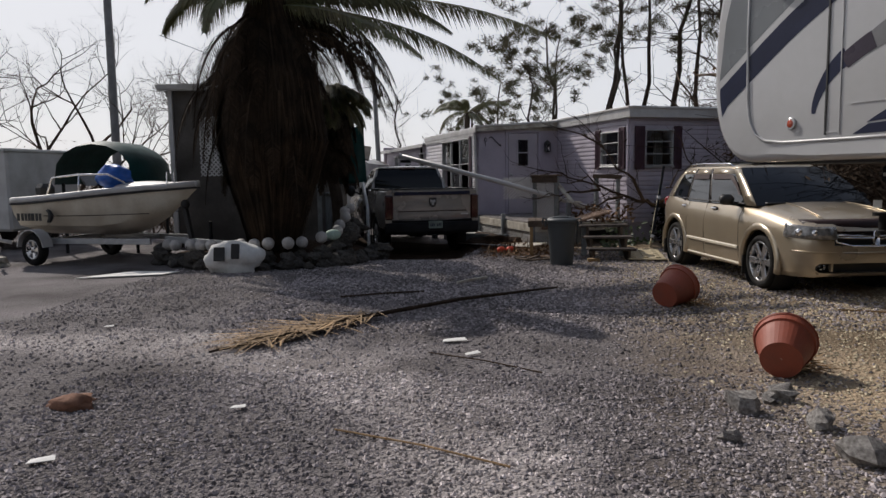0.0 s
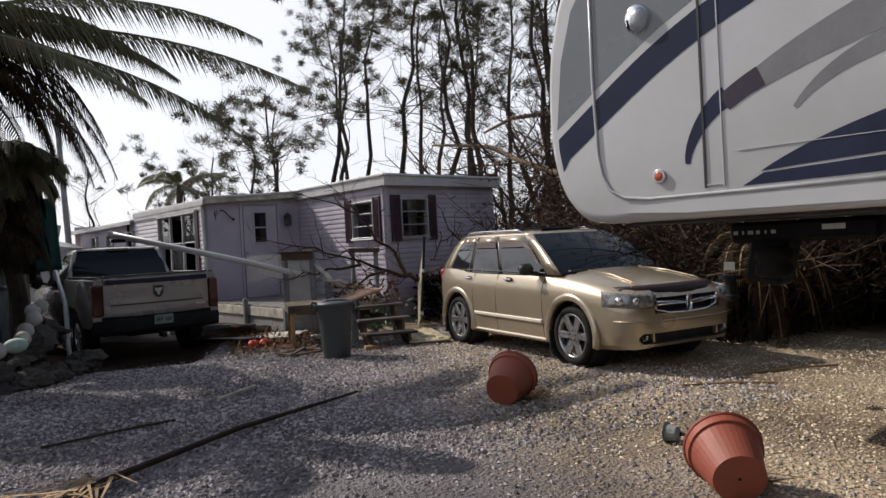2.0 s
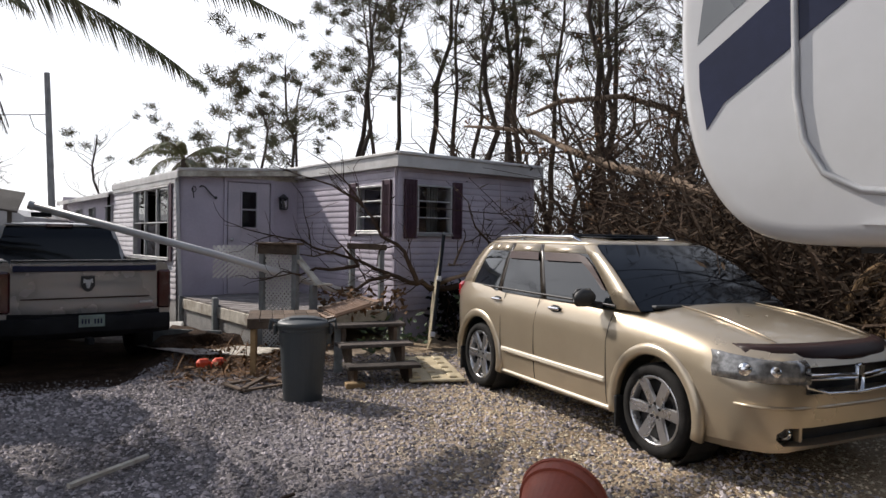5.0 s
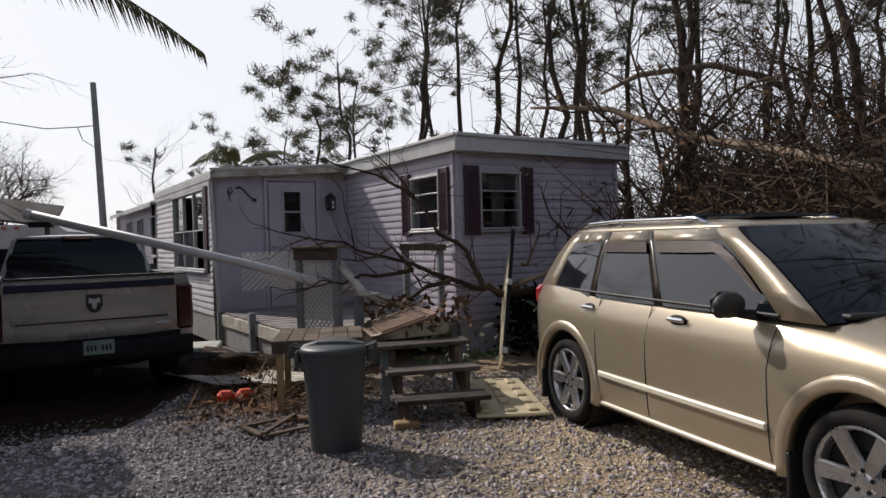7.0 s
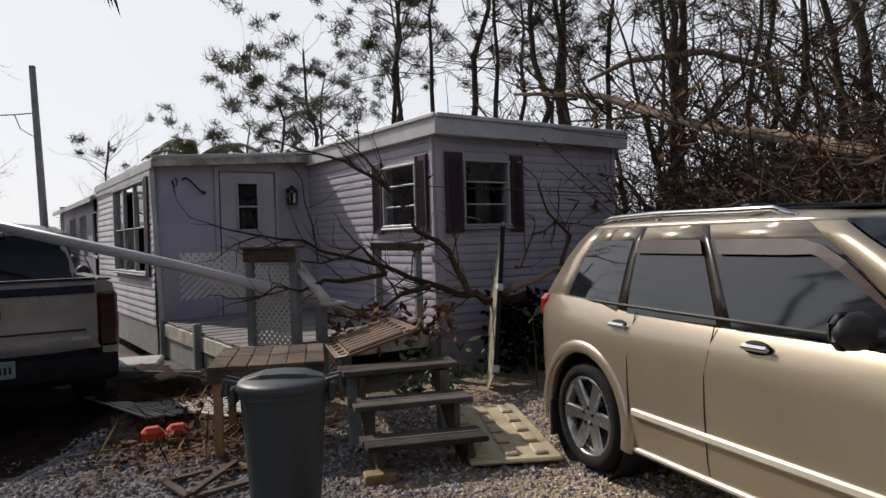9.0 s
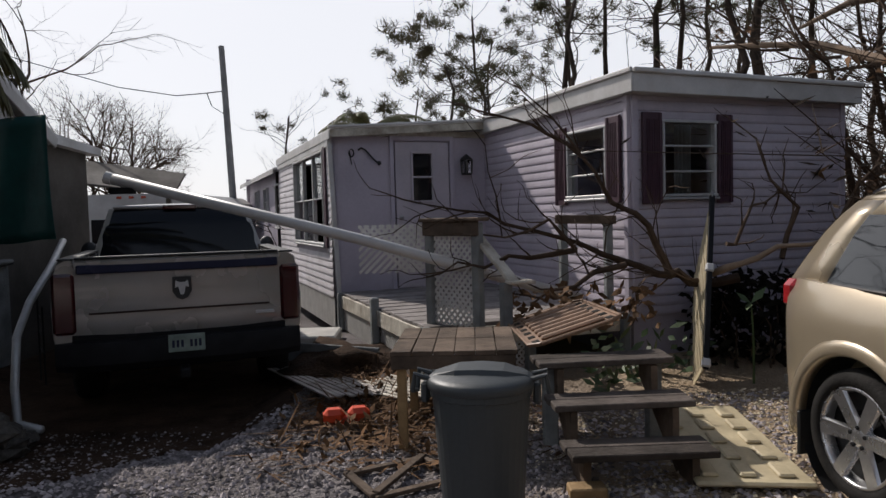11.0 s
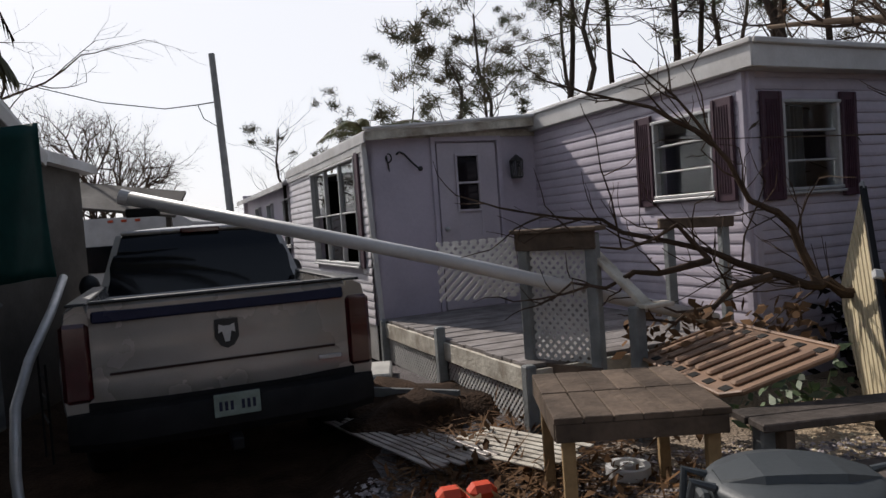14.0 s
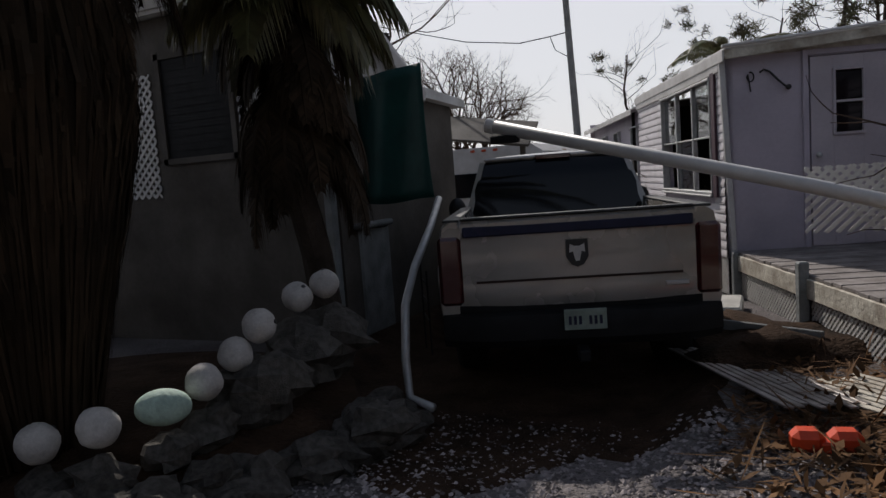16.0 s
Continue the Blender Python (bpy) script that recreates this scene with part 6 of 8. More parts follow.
def brush(name, label, n, box_, h, seed, material, leaf_n=0, leaf_mat=None, big=1.0):
    """A tangle of thin stems and withered leaves."""
    r = random.Random(seed)
    g, lf = Geo(), Geo()
    for _ in range(n):
        p = Vector((r.uniform(box_[0], box_[1]), r.uniform(box_[2], box_[3]), 0))
        d = Vector((r.gauss(0, 0.6), r.gauss(0, 0.6), 1)).normalized()
        L = h * r.uniform(0.4, 1.2)
        p2 = p + d * L * 0.5 + Vector((r.gauss(0, 0.15), r.gauss(0, 0.15), 0))
        p3 = p2 + (d + Vector((r.gauss(0, 0.6), r.gauss(0, 0.6), -0.3))).normalized() * L * 0.5
        g.tube([p, p2, p3], [0.016, 0.011, 0.004], 3, False)
        for _ in range(2):
            q = p.lerp(p2, r.random()) if r.random() < 0.4 else p2.lerp(p3, r.random())
            e = q + Vector((r.gauss(0, 0.35), r.gauss(0, 0.35), r.gauss(0.1, 0.3))) * (h * 0.35)
            g.tube([q, e], [0.007, 0.003], 3, False)
        for _ in range(leaf_n):
            q = p2.lerp(p3, r.random()) + Vector((r.gauss(0, 0.15), r.gauss(0, 0.15), r.gauss(0, 0.15)))
            d2 = Vector((r.gauss(0, 1), r.gauss(0, 1), r.gauss(-0.4, 0.7))).normalized() * r.uniform(0.08, 0.2) * big
            s = d2.orthogonal().normalized() * 0.015 * big
            lf.add([q, q + d2 * 0.5 + s, q + d2, q + d2 * 0.5 - s], [(0, 1, 2, 3)])
    t = thing(name, label, "undergrowth", kind="stuff")
    part("stems", g, material, t)
    if lf.v:
        part("leaves", lf, leaf_mat or M_BROWNLEAF, t)
    return t


brush("brush_thicket", "tangled leafless storm-broken brush beside the home", 1100, (7.0, 15.5, 11.5, 20), 2.9, 41, M_TWIG, 9)
# stems and leaves coloured near-black to paint in the shade
brush("brush_thicket", "withered brush behind the parked car, its shade put into the colour", 700, (9.3, 15, 2.5, 12.0), 2.6, 42, M_SHADELEAF, 20, M_SHADELEAF)
brush("brush_thicket", "dark hedge of broken brush along the lot's far edge", 700, (-22, -6.5, 17.5, 24), 2.6, 43, M_TWIG, 8)
brush("brush_thicket", "low scrub under the pines behind the home", 700, (-2, 24, 21.5, 33), 3.0, 44, M_TWIG, 7)
brush("brush_thicket", "distant scrub line past the lots", 500, (-30, 0, 30, 42), 2.6, 45, M_TWIG, 6)

brush("brush_thicket", "dense grey storm-stripped saplings behind the thicket", 1500, (8.5, 24, 12.0, 24), 6.5, 47, M_TWIG, 12, M_DEADFROND)
# brush colour carries the black shade behind and under the trailer
brush("brush_thicket", "leafy brush behind the trailer, coloured near-black for the shade", 1500, (9.0, 12.5, 1.0, 11.5), 2.1, 48, M_SHADELEAF, 34, M_SHADELEAF, 1.2)
brush("brush_thicket", "tangle of brush under the trailer, black in place of shade", 1100, (7.4, 14, -4, 4), 2.1, 49, M_SHADELEAF, 30, M_SHADELEAF, 1.2)
brush("brush_thicket", "tall brown thicket of dead leafy saplings beside the home", 1300, (9.5, 19, 11.5, 20), 5.2, 50, M_TWIG, 22, M_DEADFROND)
brush("brush_thicket", "dense brown broken brush right behind the parked car", 1500, (6.5, 9.6, 8.7, 13.4), 2.9, 52, M_TWIG, 18, M_DEADFROND)
# hanging dead fronds behind the car, under the trailer's nose
dp = thing("dead_palm_clump", "clump of dead straw-coloured palm fronds hanging behind the car", "plant", pose(6.9, 8.7, 0) @ Matrix.Scale(0.72, 4))
part("trunk", Geo().tube([(0, 0, 0), (0.05, 0, 0.9), (0.0, 0.1, 1.9)], [0.16, 0.14, 0.13], 9), M_BARK, dp)
lf, st = Geo(), Geo()
rg5 = random.Random(77)
for k in range(30):
    a = k * 2.4
    leaflet_frond(lf, st, rg5, (0, 0, 1.9 - 0.02 * k), (math.cos(a), math.sin(a), rg5.uniform(-0.1, 0.8)), rg5.uniform(1.3, 2.1), 0.38, 0.5, 34, 0.014)
part("stalk", st, M_STRAW, dp)
part("dead_fronds", lf, M_DRY, dp, "hanging straw-brown dead fronds")
for k, (x, y) in enumerate(((9.3, 8.3), (10.0, 6.4), (9.0, 11.4))):
    copy_thing(dp, pose(x, y, 0, 0, 0, 70 * k + 40) @ Matrix.Scale(0.75, 4))

# fallen pale trunk over the thicket, and a broken limb
fallen = thing("fallen_tree", "long fallen pale tree trunk with broken side limbs", "tree")
part("trunk", Geo().tube([(9.3, 12.4, 1.7), (8.75, 13.6, 2.3), (8.4, 14.9, 2.72), (8.28, 16.0, 2.99), (7.9, 17.1, 3.4), (7.72, 18.5, 3.97), (7.0, 19.0, 4.1), (6.3, 19.2, 4.12)], [0.1, 0.095, 0.088, 0.08, 0.07, 0.06, 0.045, 0.025], 9), M_PALE, fallen, smooth=True)
w = Geo()
rr = random.Random(9)
for k in range(12):
    f = rr.random()
    a = Vector((8.75, 13.6, 2.3)).lerp(Vector((8.28, 16.0, 2.99)), f * 2) if f < 0.5 else Vector((8.28, 16.0, 2.99)).lerp(Vector((7.0, 19.0, 4.1)), f * 2 - 1)
    grow(w, rr, a, Vector((rr.gauss(-0.4, 0.5), rr.gauss(0.2, 0.5), rr.uniform(-0.2, 0.9))).normalized(), rr.uniform(0.7, 1.8), 0.03, 2, 0.35, 2, 0.1)
part("side_limb", w, M_TWIG, fallen)
fallen2 = thing("fallen_limb", "pale broken limb hanging across the trees", "tree")
part("limb", Geo().tube([(12.9, 20, 4.75), (12.3, 20, 5.05), (10.9, 20, 5.3), (9.1, 20, 5.03), (8.2, 20, 4.6)], [0.09, 0.085, 0.075, 0.06, 0.03], 8), M_PALE, fallen2, smooth=True)

# ---------- fallen branch over the deck and steps ----------
br = thing("fallen_branch", "fallen bare dark branch lying across the deck and steps", "branch")
w = Geo()
rb = random.Random(21)


def twigged(pts, r0, r1, every=2, L=0.35):
    ctl, pts = [Vector(p) for p in pts], []
    for a, b in zip(ctl, ctl[1:]):
        pts += [a, a.lerp(b, 0.5) + Vector((rb.gauss(0, 0.03), rb.gauss(0, 0.03), rb.gauss(0, 0.04)))]
    pts.append(ctl[-1])
    r0, every = r0 * 1.45, max(1, every - 3)
    n = len(pts)
    w.tube(pts, [lerp(r0, r1, i / (n - 1)) for i in range(n)], 7, True)
    for i in range(1, n):
        for _ in range(every):
            b = pts[i - 1].lerp(pts[i], rb.random())
            d = (pts[i] - pts[i - 1]).normalized() + Vector((rb.gauss(0, 0.5), rb.gauss(0, 0.3), rb.gauss(0.15, 0.6)))
            grow(w, rb, b, d.normalized(), L * rb.uniform(0.6, 1.7), r1 * 0.9 + 0.006, 1, 0.5, 2, 0.15)


twigged([(4.5, 14.2, 0.86), (4.04, 14.2, 0.83), (3.86, 14.2, 0.9), (3.55, 14.15, 1.0), (3.2, 14.1, 1.12), (2.95, 14.05, 1.24), (2.3, 14.0, 1.42), (1.9, 13.95, 1.55), (1.5, 13.9, 1.63)], 0.034, 0.005, 4, 0.45)
twigged([(3.86, 14.2, 0.9), (3.75, 14.2, 1.14), (3.64, 14.15, 1.37), (3.44, 14.1, 1.51), (3.22, 14.05, 1.69), (3.0, 13.98, 2.0), (2.72, 13.95, 2.36), (2.35, 13.9, 2.7)], 0.028, 0.004, 2, 0.35)
twigged([(2.95, 14.05, 1.17), (2.5, 13.85, 1.12), (2.1, 13.8, 1.05), (1.7, 13.75, 1.0)], 0.02, 0.006, 2)
# paler wood colour paints the sun on this limb
part("broken_limb", Geo().tube([(4.16, 14.25, 0.86), (4.27, 13.93, 0.98), (4.4, 13.9, 1.02), (4.53, 13.9, 1.06), (4.71, 13.9, 1.16), (5.0, 13.88, 1.17), (5.6, 13.9, 1.35)], [0.03, 0.036, 0.027, 0.03, 0.022, 0.02, 0.012], 7, True), M_PALE, br, "broken limb with torn bark, its sunlit paleness put into the colour", True)
twigged([(4.21, 13.8, 1.2), (4.36, 13.8, 1.36), (4.6, 13.9, 1.55), (4.79, 13.95, 1.75)], 0.014, 0.005, 2, 0.25)
twigged([(4.75, 13.9, 1.05), (4.9, 13.9, 1.5), (4.65, 13.9, 1.75), (4.54, 13.9, 2.05)], 0.018, 0.006, 2)
twigged([(5.1, 13.85, 1.15), (5.45, 13.9, 1.7), (5.8, 14.0, 2.2)], 0.02, 0.006, 2)
twigged([(3.4, 14.05, 1.02), (2.9, 13.9, 0.85), (2.5, 13.8, 0.72)], 0.022, 0.008, 2)
twigged([(3.0, 13.98, 2.0), (2.7, 13.97, 2.2), (2.3, 13.95, 2.36), (1.85, 13.9, 2.5)], 0.016, 0.004, 2, 0.3)
twigged([(2.95, 14.05, 1.17), (2.7, 14.0, 1.45), (2.3, 13.95, 1.3), (1.75, 13.9, 1.35)], 0.015, 0.004, 2, 0.35)
tagged(part("branching", w, M_TWIG, br), "dark bare limbs and twigs", kind="stuff")
lv = Geo()
for _ in range(200):
    c = Vector((rb.uniform(2.3, 3.6), rb.uniform(13.5, 14.2), rb.uniform(0.52, 0.85)))
    d = Vector((rb.gauss(0, 1), rb.gauss(0, 1), rb.gauss(0, 0.7))).normalized() * rb.uniform(0.07, 0.15)
    s = d.orthogonal().normalized() * 0.035
    lv.add([c, c + d * 0.5 + s, c + d, c + d * 0.5 - s], [(0, 1, 2, 3)])
part("dry_leaves", lv, M_BROWNLEAF, br, "curled dry brown leaves")

# weeds and a young shoot beside the home
sh = thing("weeds", "low green weeds growing along the home's front wall", "plant")
wd = Geo()
for _ in range(110):
    x = rb.uniform(3.0, 4.1)
    c = Vector((x, lerp(13.9, 15.2, (x - 3.3) / 3.1) + rb.gauss(0, 0.2), rb.uniform(0.02, 0.5) * rb.random()))
    d = Vector((rb.gauss(0, 1), rb.gauss(0, 1), rb.gauss(0.6, 0.5))).normalized() * rb.uniform(0.08, 0.2)
    s = d.orthogonal().normalized() * 0.03
    wd.add([c, c + d * 0.5 + s, c + d, c + d * 0.5 - s], [(0, 1, 2, 3)])
part("leaves", wd, M_GREEN, sh)
shoot = Vector((4.33, 13.6, 0.7))
part("stem", Geo().tube([(4.38, 13.66, 0), (4.36, 13.62, 0.4), shoot], [0.012, 0.01, 0.006], 5), M_GREEN, sh)
big = Geo()
for a, e, f in ((0.2, 0.9, 0.2), (2.9, 0.8, 0.15), (1.5, -0.3, 0.12), (4.0, -0.4, 0.12)):
    d = Vector((math.cos(a), math.sin(a), e)).normalized() * f
    s = d.orthogonal().normalized() * 0.035
    big.add([shoot, shoot + d * 0.5 + s, shoot + d, shoot + d * 0.5 - s], [(0, 1, 2, 3)])
part("shoot_leaves", big, M_GREEN, sh, "fresh yellow-green leaves")
# near-black leaves paint in the shade along the front wall
shrub = thing("shrub", "dense shrub against the home's front wall, coloured near-black for the shade", "shrub")
lf, sm = Geo(), Geo()
for k in range(14):
    x, y = rb.uniform(4.5, 5.9), rb.uniform(14.2, 14.8)
    sm.tube([(x, y, 0), (x + rb.gauss(0, 0.1), y + rb.gauss(0, 0.1), 0.4), (x + rb.gauss(0, 0.2), y + rb.gauss(0, 0.15), 0.75)], [0.012, 0.009, 0.004], 5)
for _ in range(1500):
    c = Vector((rb.uniform(4.25, 6.1), rb.gauss(14.5, 0.22), 0.86 * rb.random() ** 0.8))
    d = Vector((rb.gauss(0, 1), rb.gauss(0, 1), rb.gauss(0, 0.7))).normalized() * rb.uniform(0.08, 0.18)
    o = d.orthogonal().normalized() * 0.035
    lf.add([c, c + d * 0.5 + o, c + d, c + d * 0.5 - o], [(0, 1, 2, 3)])
part("stems", sm, M_TWIG, shrub)
part("crown", lf, M_SHADELEAF, shrub)

# unseen thicket added to dim the sky light from behind
brush("brush_thicket", "tall dark leafy thicket added unseen behind the drive to cut sky light", 1500, (-20, 18, -12, -6), 8.0, 51, M_TWIG, 24, M_NEEDLE, 2.6)
# trees added unseen behind the camera's path, closing the lot to low sky light
for i in range(16):
    x = -15 + i * 2.3
    copy_thing(bpy.data.objects["pine_tree.%03d" % (1 + i % 12)], pose(x, -11 - 2.5 * ((i * 7) % 3), 0, 0, 0, i * 67))
brush("brush_thicket", "tall brush added unseen across the lane to cut sky light", 900, (-20, 24, -16, -9), 4.5, 46, M_TWIG, 16)


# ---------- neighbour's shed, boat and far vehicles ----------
shed = thing("neighbour_trailer_home", "weathered beige trailer home behind the palm, coloured dark for its deep shade", "house")
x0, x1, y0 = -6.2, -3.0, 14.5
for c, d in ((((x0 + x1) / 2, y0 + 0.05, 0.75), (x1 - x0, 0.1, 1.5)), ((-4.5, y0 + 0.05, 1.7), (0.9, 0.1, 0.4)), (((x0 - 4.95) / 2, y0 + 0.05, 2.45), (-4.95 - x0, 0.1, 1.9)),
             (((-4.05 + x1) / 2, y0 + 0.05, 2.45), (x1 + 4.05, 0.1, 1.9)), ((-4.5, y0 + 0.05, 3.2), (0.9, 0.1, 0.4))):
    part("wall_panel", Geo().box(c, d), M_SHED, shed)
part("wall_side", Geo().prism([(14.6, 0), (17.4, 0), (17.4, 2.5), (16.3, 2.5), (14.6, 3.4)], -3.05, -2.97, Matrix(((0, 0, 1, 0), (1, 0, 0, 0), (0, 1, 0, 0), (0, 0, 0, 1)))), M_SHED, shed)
# pale overlay paints the lit upper part of the side wall
part("gable_panel", Geo().prism([(14.62, 2.52), (16.2, 2.52), (14.62, 3.36)], -2.966, -2.955, Matrix(((0, 0, 1, 0), (1, 0, 0, 0), (0, 1, 0, 0), (0, 0, 0, 1)))), M_WHITE, shed, "white gable panel, its lit look put into the colour")
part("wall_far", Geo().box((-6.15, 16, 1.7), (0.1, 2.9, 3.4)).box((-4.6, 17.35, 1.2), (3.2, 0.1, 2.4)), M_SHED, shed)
# unseen dark panel standing for the unlit inside
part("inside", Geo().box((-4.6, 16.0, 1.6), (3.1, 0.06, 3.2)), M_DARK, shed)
part("roof", Geo().prism([(14.2, 3.5), (14.25, 3.42), (14.6, 3.42), (16.4, 2.5), (17.6, 2.45), (17.6, 2.55), (16.4, 2.62), (14.7, 3.55)], -6.4, -2.85, Matrix(((0, 0, 1, 0), (1, 0, 0, 0), (0, 1, 0, 0), (0, 0, 0, 1)))), M_ROOF, shed)
part("rake_board", Geo().beam((-2.84, 14.4, 3.5), (-2.84, 16.4, 2.5), 0.03, 0.14, 0.006), M_WHITE, shed)
lw = thing_part("window", shed)
for i in range(14):
    part("louvre", Geo().box((-4.5, y0 - 0.01, 1.98 + i * 0.075), (0.88, 0.012, 0.085), None, 0.002), M_STEEL, lw)
part("window_frame", Geo().box((-4.97, y0 - 0.01, 2.46), (0.06, 0.06, 1.14)).box((-4.03, y0 - 0.01, 2.46), (0.06, 0.06, 1.14)).box((-4.5, y0 - 0.01, 1.92), (1.0, 0.06, 0.06)).box((-4.5, y0 - 0.01, 3.0), (1.0, 0.06, 0.06)), M_SHED, lw)
part("lattice", lattice(Geo(), pose(-5.6, y0 - 0.02, 1.55), 0.5, 1.3, 0.1, 0.04), M_LATH, shed)
part("lattice", lattice(Geo(), pose(-3.98, y0 - 0.02, 2.0), 0.42, 0.95, 0.1, 0.04), M_LATH, shed)
part("corner_trim", Geo().box((-6.2, y0, 1.7), (0.1, 0.1, 3.4), None, 0.006), M_WHITE, shed)
part("corner_trim", Geo().box((-3.0, y0, 1.7), (0.08, 0.1, 3.35), None, 0.006), M_WOODG, shed)
part("eave_board", Geo().box((-4.62, y0 - 0.2, 3.45), (3.55, 0.03, 0.14), None, 0.004), M_WHITE, shed)

tarp = Geo()
n = 12
vs = []
for j in range(n + 1):
    for i in range(n + 1):
        u, v = i / n, j / n
        vs.append((lerp(-2.82, -2.03, u) + 0.06 * v, 14.75 - 0.1 * u + 0.04 * math.sin(u * 9 + v * 3), lerp(2.56, 1.36, v) - 0.02 * math.sin(u * 5)))
tarp.add(vs, [(j * (n + 1) + i, j * (n + 1) + i + 1, (j + 1) * (n + 1) + i + 1, (j + 1) * (n + 1) + i) for j in range(n) for i in range(n)])
tp = solid("tarp", tarp, M_TEAL, "teal green tarp hanging from the shed roof's edge", "tarp", smooth=True)
md = tp.modifiers.new("thickness", 'SOLIDIFY')
md.thickness = 0.01
solid("debris_box", Geo().box((-3.2, 15.2, 0.55), (0.5, 0.6, 1.1), None, 0.02).box((-3.15, 15.15, 1.13), (0.56, 0.66, 0.06), None, 0.02), M_WOODG, "dark crate standing against the shed wall", "crate")

# bent white pipes beside the truck
pipe = thing("bent_gutter_pipe", "bent white downspout leaning beside the truck", "pipe")
part("pipe_run", Geo().tube([(-2.15, 15.1, 1.35), (-2.02, 14.6, 1.12), (-1.85, 13.9, 0.85), (-1.8, 13.6, 0.6), (-1.78, 13.5, 0.2), (-1.74, 13.45, -0.08), (-1.5, 13.35, -0.11)], 0.034, 8), M_TRIM, pipe, smooth=True)
part("wire_cage", Geo().tube([(-1.95, 14.2, 0.1), (-1.95, 14.2, 0.85)], 0.008, 4).tube([(-1.8, 14.0, 0.1), (-1.8, 14.0, 0.8)], 0.008, 4).tube([(-1.97, 14.25, 0.7), (-1.78, 13.95, 0.7)], 0.008, 4).tube([(-1.97, 14.25, 0.55), (-1.78, 13.95, 0.55)], 0.008, 4).tube([(-1.97, 14.25, 0.4), (-1.78, 13.95, 0.4)], 0.008, 4), M_STEEL, pipe)

# fallen white mast lying over the truck and the deck
mast = thing("fallen_mast", "fallen white metal mast leaning from the truck to the deck", "pole")
part("mast_tube", Geo().tube([(-1.19, 14.0, 1.92), (1.0, 14.03, 1.32), (3.0, 14.1, 0.72)], [0.05, 0.05, 0.05], 14), M_PVC, mast, smooth=True)
part("mast_collar", Geo().tube([(-1.19, 14.0, 1.92), (-1.13, 14.0, 1.9)], 0.056, 14), M_PVC, mast)
part("mast_bracket", Geo().box((-1.05, 14.0, 1.8), (0.22, 0.07, 0.06), pose(0, 0, 0, 0, 0, 0), 0.01), M_STEEL, mast)

# utility pole and wire
up = thing("utility_pole", "leaning grey utility pole with a sagging wire", "pole")
part("pole", Geo().tube([(-3.45, 26.6, 0), (-3.56, 26.6, 3.2), (-3.67, 26.6, 6.12)], [0.1, 0.09, 0.075], 10), M_UPOLE, up)
part("wire", Geo().tube([(-3.62, 26.6, 4.95), (-4.1, 26.6, 4.9), (-4.9, 26.6, 4.85), (-6.4, 26.6, 5.1), (-9, 26.6, 5.9), (-12, 26.6, 7.1)], 0.016, 4), M_BLACK, up)
part("loose_wire", Geo().tube([(-4.1, 26.6, 4.9), (-3.98, 26.6, 4.55), (-3.6, 26.6, 4.3)], 0.014, 4), M_BLACK, up)
up2 = thing("utility_pole", "tall straight grey utility pole beyond the boat", "pole")
part("pole", Geo().tube([(-10.0, 19.2, 0), (-10.0, 19.2, 9)], [0.13, 0.1], 10), M_UPOLE, up2)

# white camper far behind the truck
camper = thing("camper", "dirty white camper with roof marker lights behind the truck", "vehicle", pose(-4.5, 22.5, 0))
part("body", Geo().prism([(-1.25, 0.5), (1.25, 0.5), (1.25, 1.95), (1.0, 2.12), (-1.0, 2.12), (-1.25, 1.95)], 0, 5, pose(0, 0, 0, 90, 0, 0) @ pose(0, 0, -5)), M_WHITE, camper)
part("front_window", Geo().box((0, -0.012, 1.35), (1.7, 0.02, 0.5), None, 0.006), M_TINT, camper)
for x in (-0.25, 0.0, 0.25):
    part("marker_light", Geo().box((x, -0.02, 2.05), (0.1, 0.03, 0.05), None, 0.008), M_AMBER, camper)
part("wheel", Geo().lathe([(0.1, -0.1), (0.34, -0.1), (0.34, 0.1), (0.1, 0.1)], 20, pose(-1.1, 1, 0.34, 0, 90, 0)), M_RUBBER, camper)
part("wheel", Geo().lathe([(0.1, -0.1), (0.34, -0.1), (0.34, 0.1), (0.1, 0.1)], 20, pose(1.1, 1, 0.34, 0, 90, 0)), M_RUBBER, camper)

# fallen grey roof panel between the shed and the camper
solid("roof_panel", Geo().beam((-5.2, 20.5, 2.55), (-2.9, 20.8, 2.2), 0.9, 0.05, 0.01, 0.5).beam((-4.6, 20.6, 0), (-4.6, 20.6, 2.5), 0.08, 0.08).beam((-3.1, 20.75, 0), (-3.1, 20.75, 2.2), 0.08, 0.08), M_SHED, "rusty tilted carport roof panel on posts", "roof")

# boat on its trailer
boat = thing("boat", "cream motorboat with a black rub rail on a trailer", "boat", pose(-6.1, 12.0, 0.0, 0, 0, -14) @ Matrix.Diagonal((0.86, 0.92, 1, 1)))
hr = []
for k in range(13):
    f = k / 12
    x = lerp(-1.95, 1.55, f)
    w = 0.92 * (1 - max(0, (f - 0.35) / 0.65) ** 2.2)
    sheer = lerp(1.1, 1.36, f ** 1.3)
    keel = 0.5 + 0.55 * max(0, (f - 0.55) / 0.45) ** 2.2
    stem = 0.42 * max(0, (f - 0.6) / 0.4) ** 2
    sec = [(0, keel), (0.45 * w, keel + 0.1), (0.8 * w, keel + 0.2), (0.84 * w, keel + 0.27), (0.94 * w, lerp(keel, sheer, 0.7)), (w, sheer)]
    hr.append([(x + stem * (z - keel) / max(0.1, sheer - keel), -y, z) for y, z in sec] + [(x + stem, y, sheer) for y in (-0.5 * w, 0.5 * w)] + [(x + stem * (z - keel) / max(0.1, sheer - keel), y, z) for y, z in sec[::-1][:-1]])
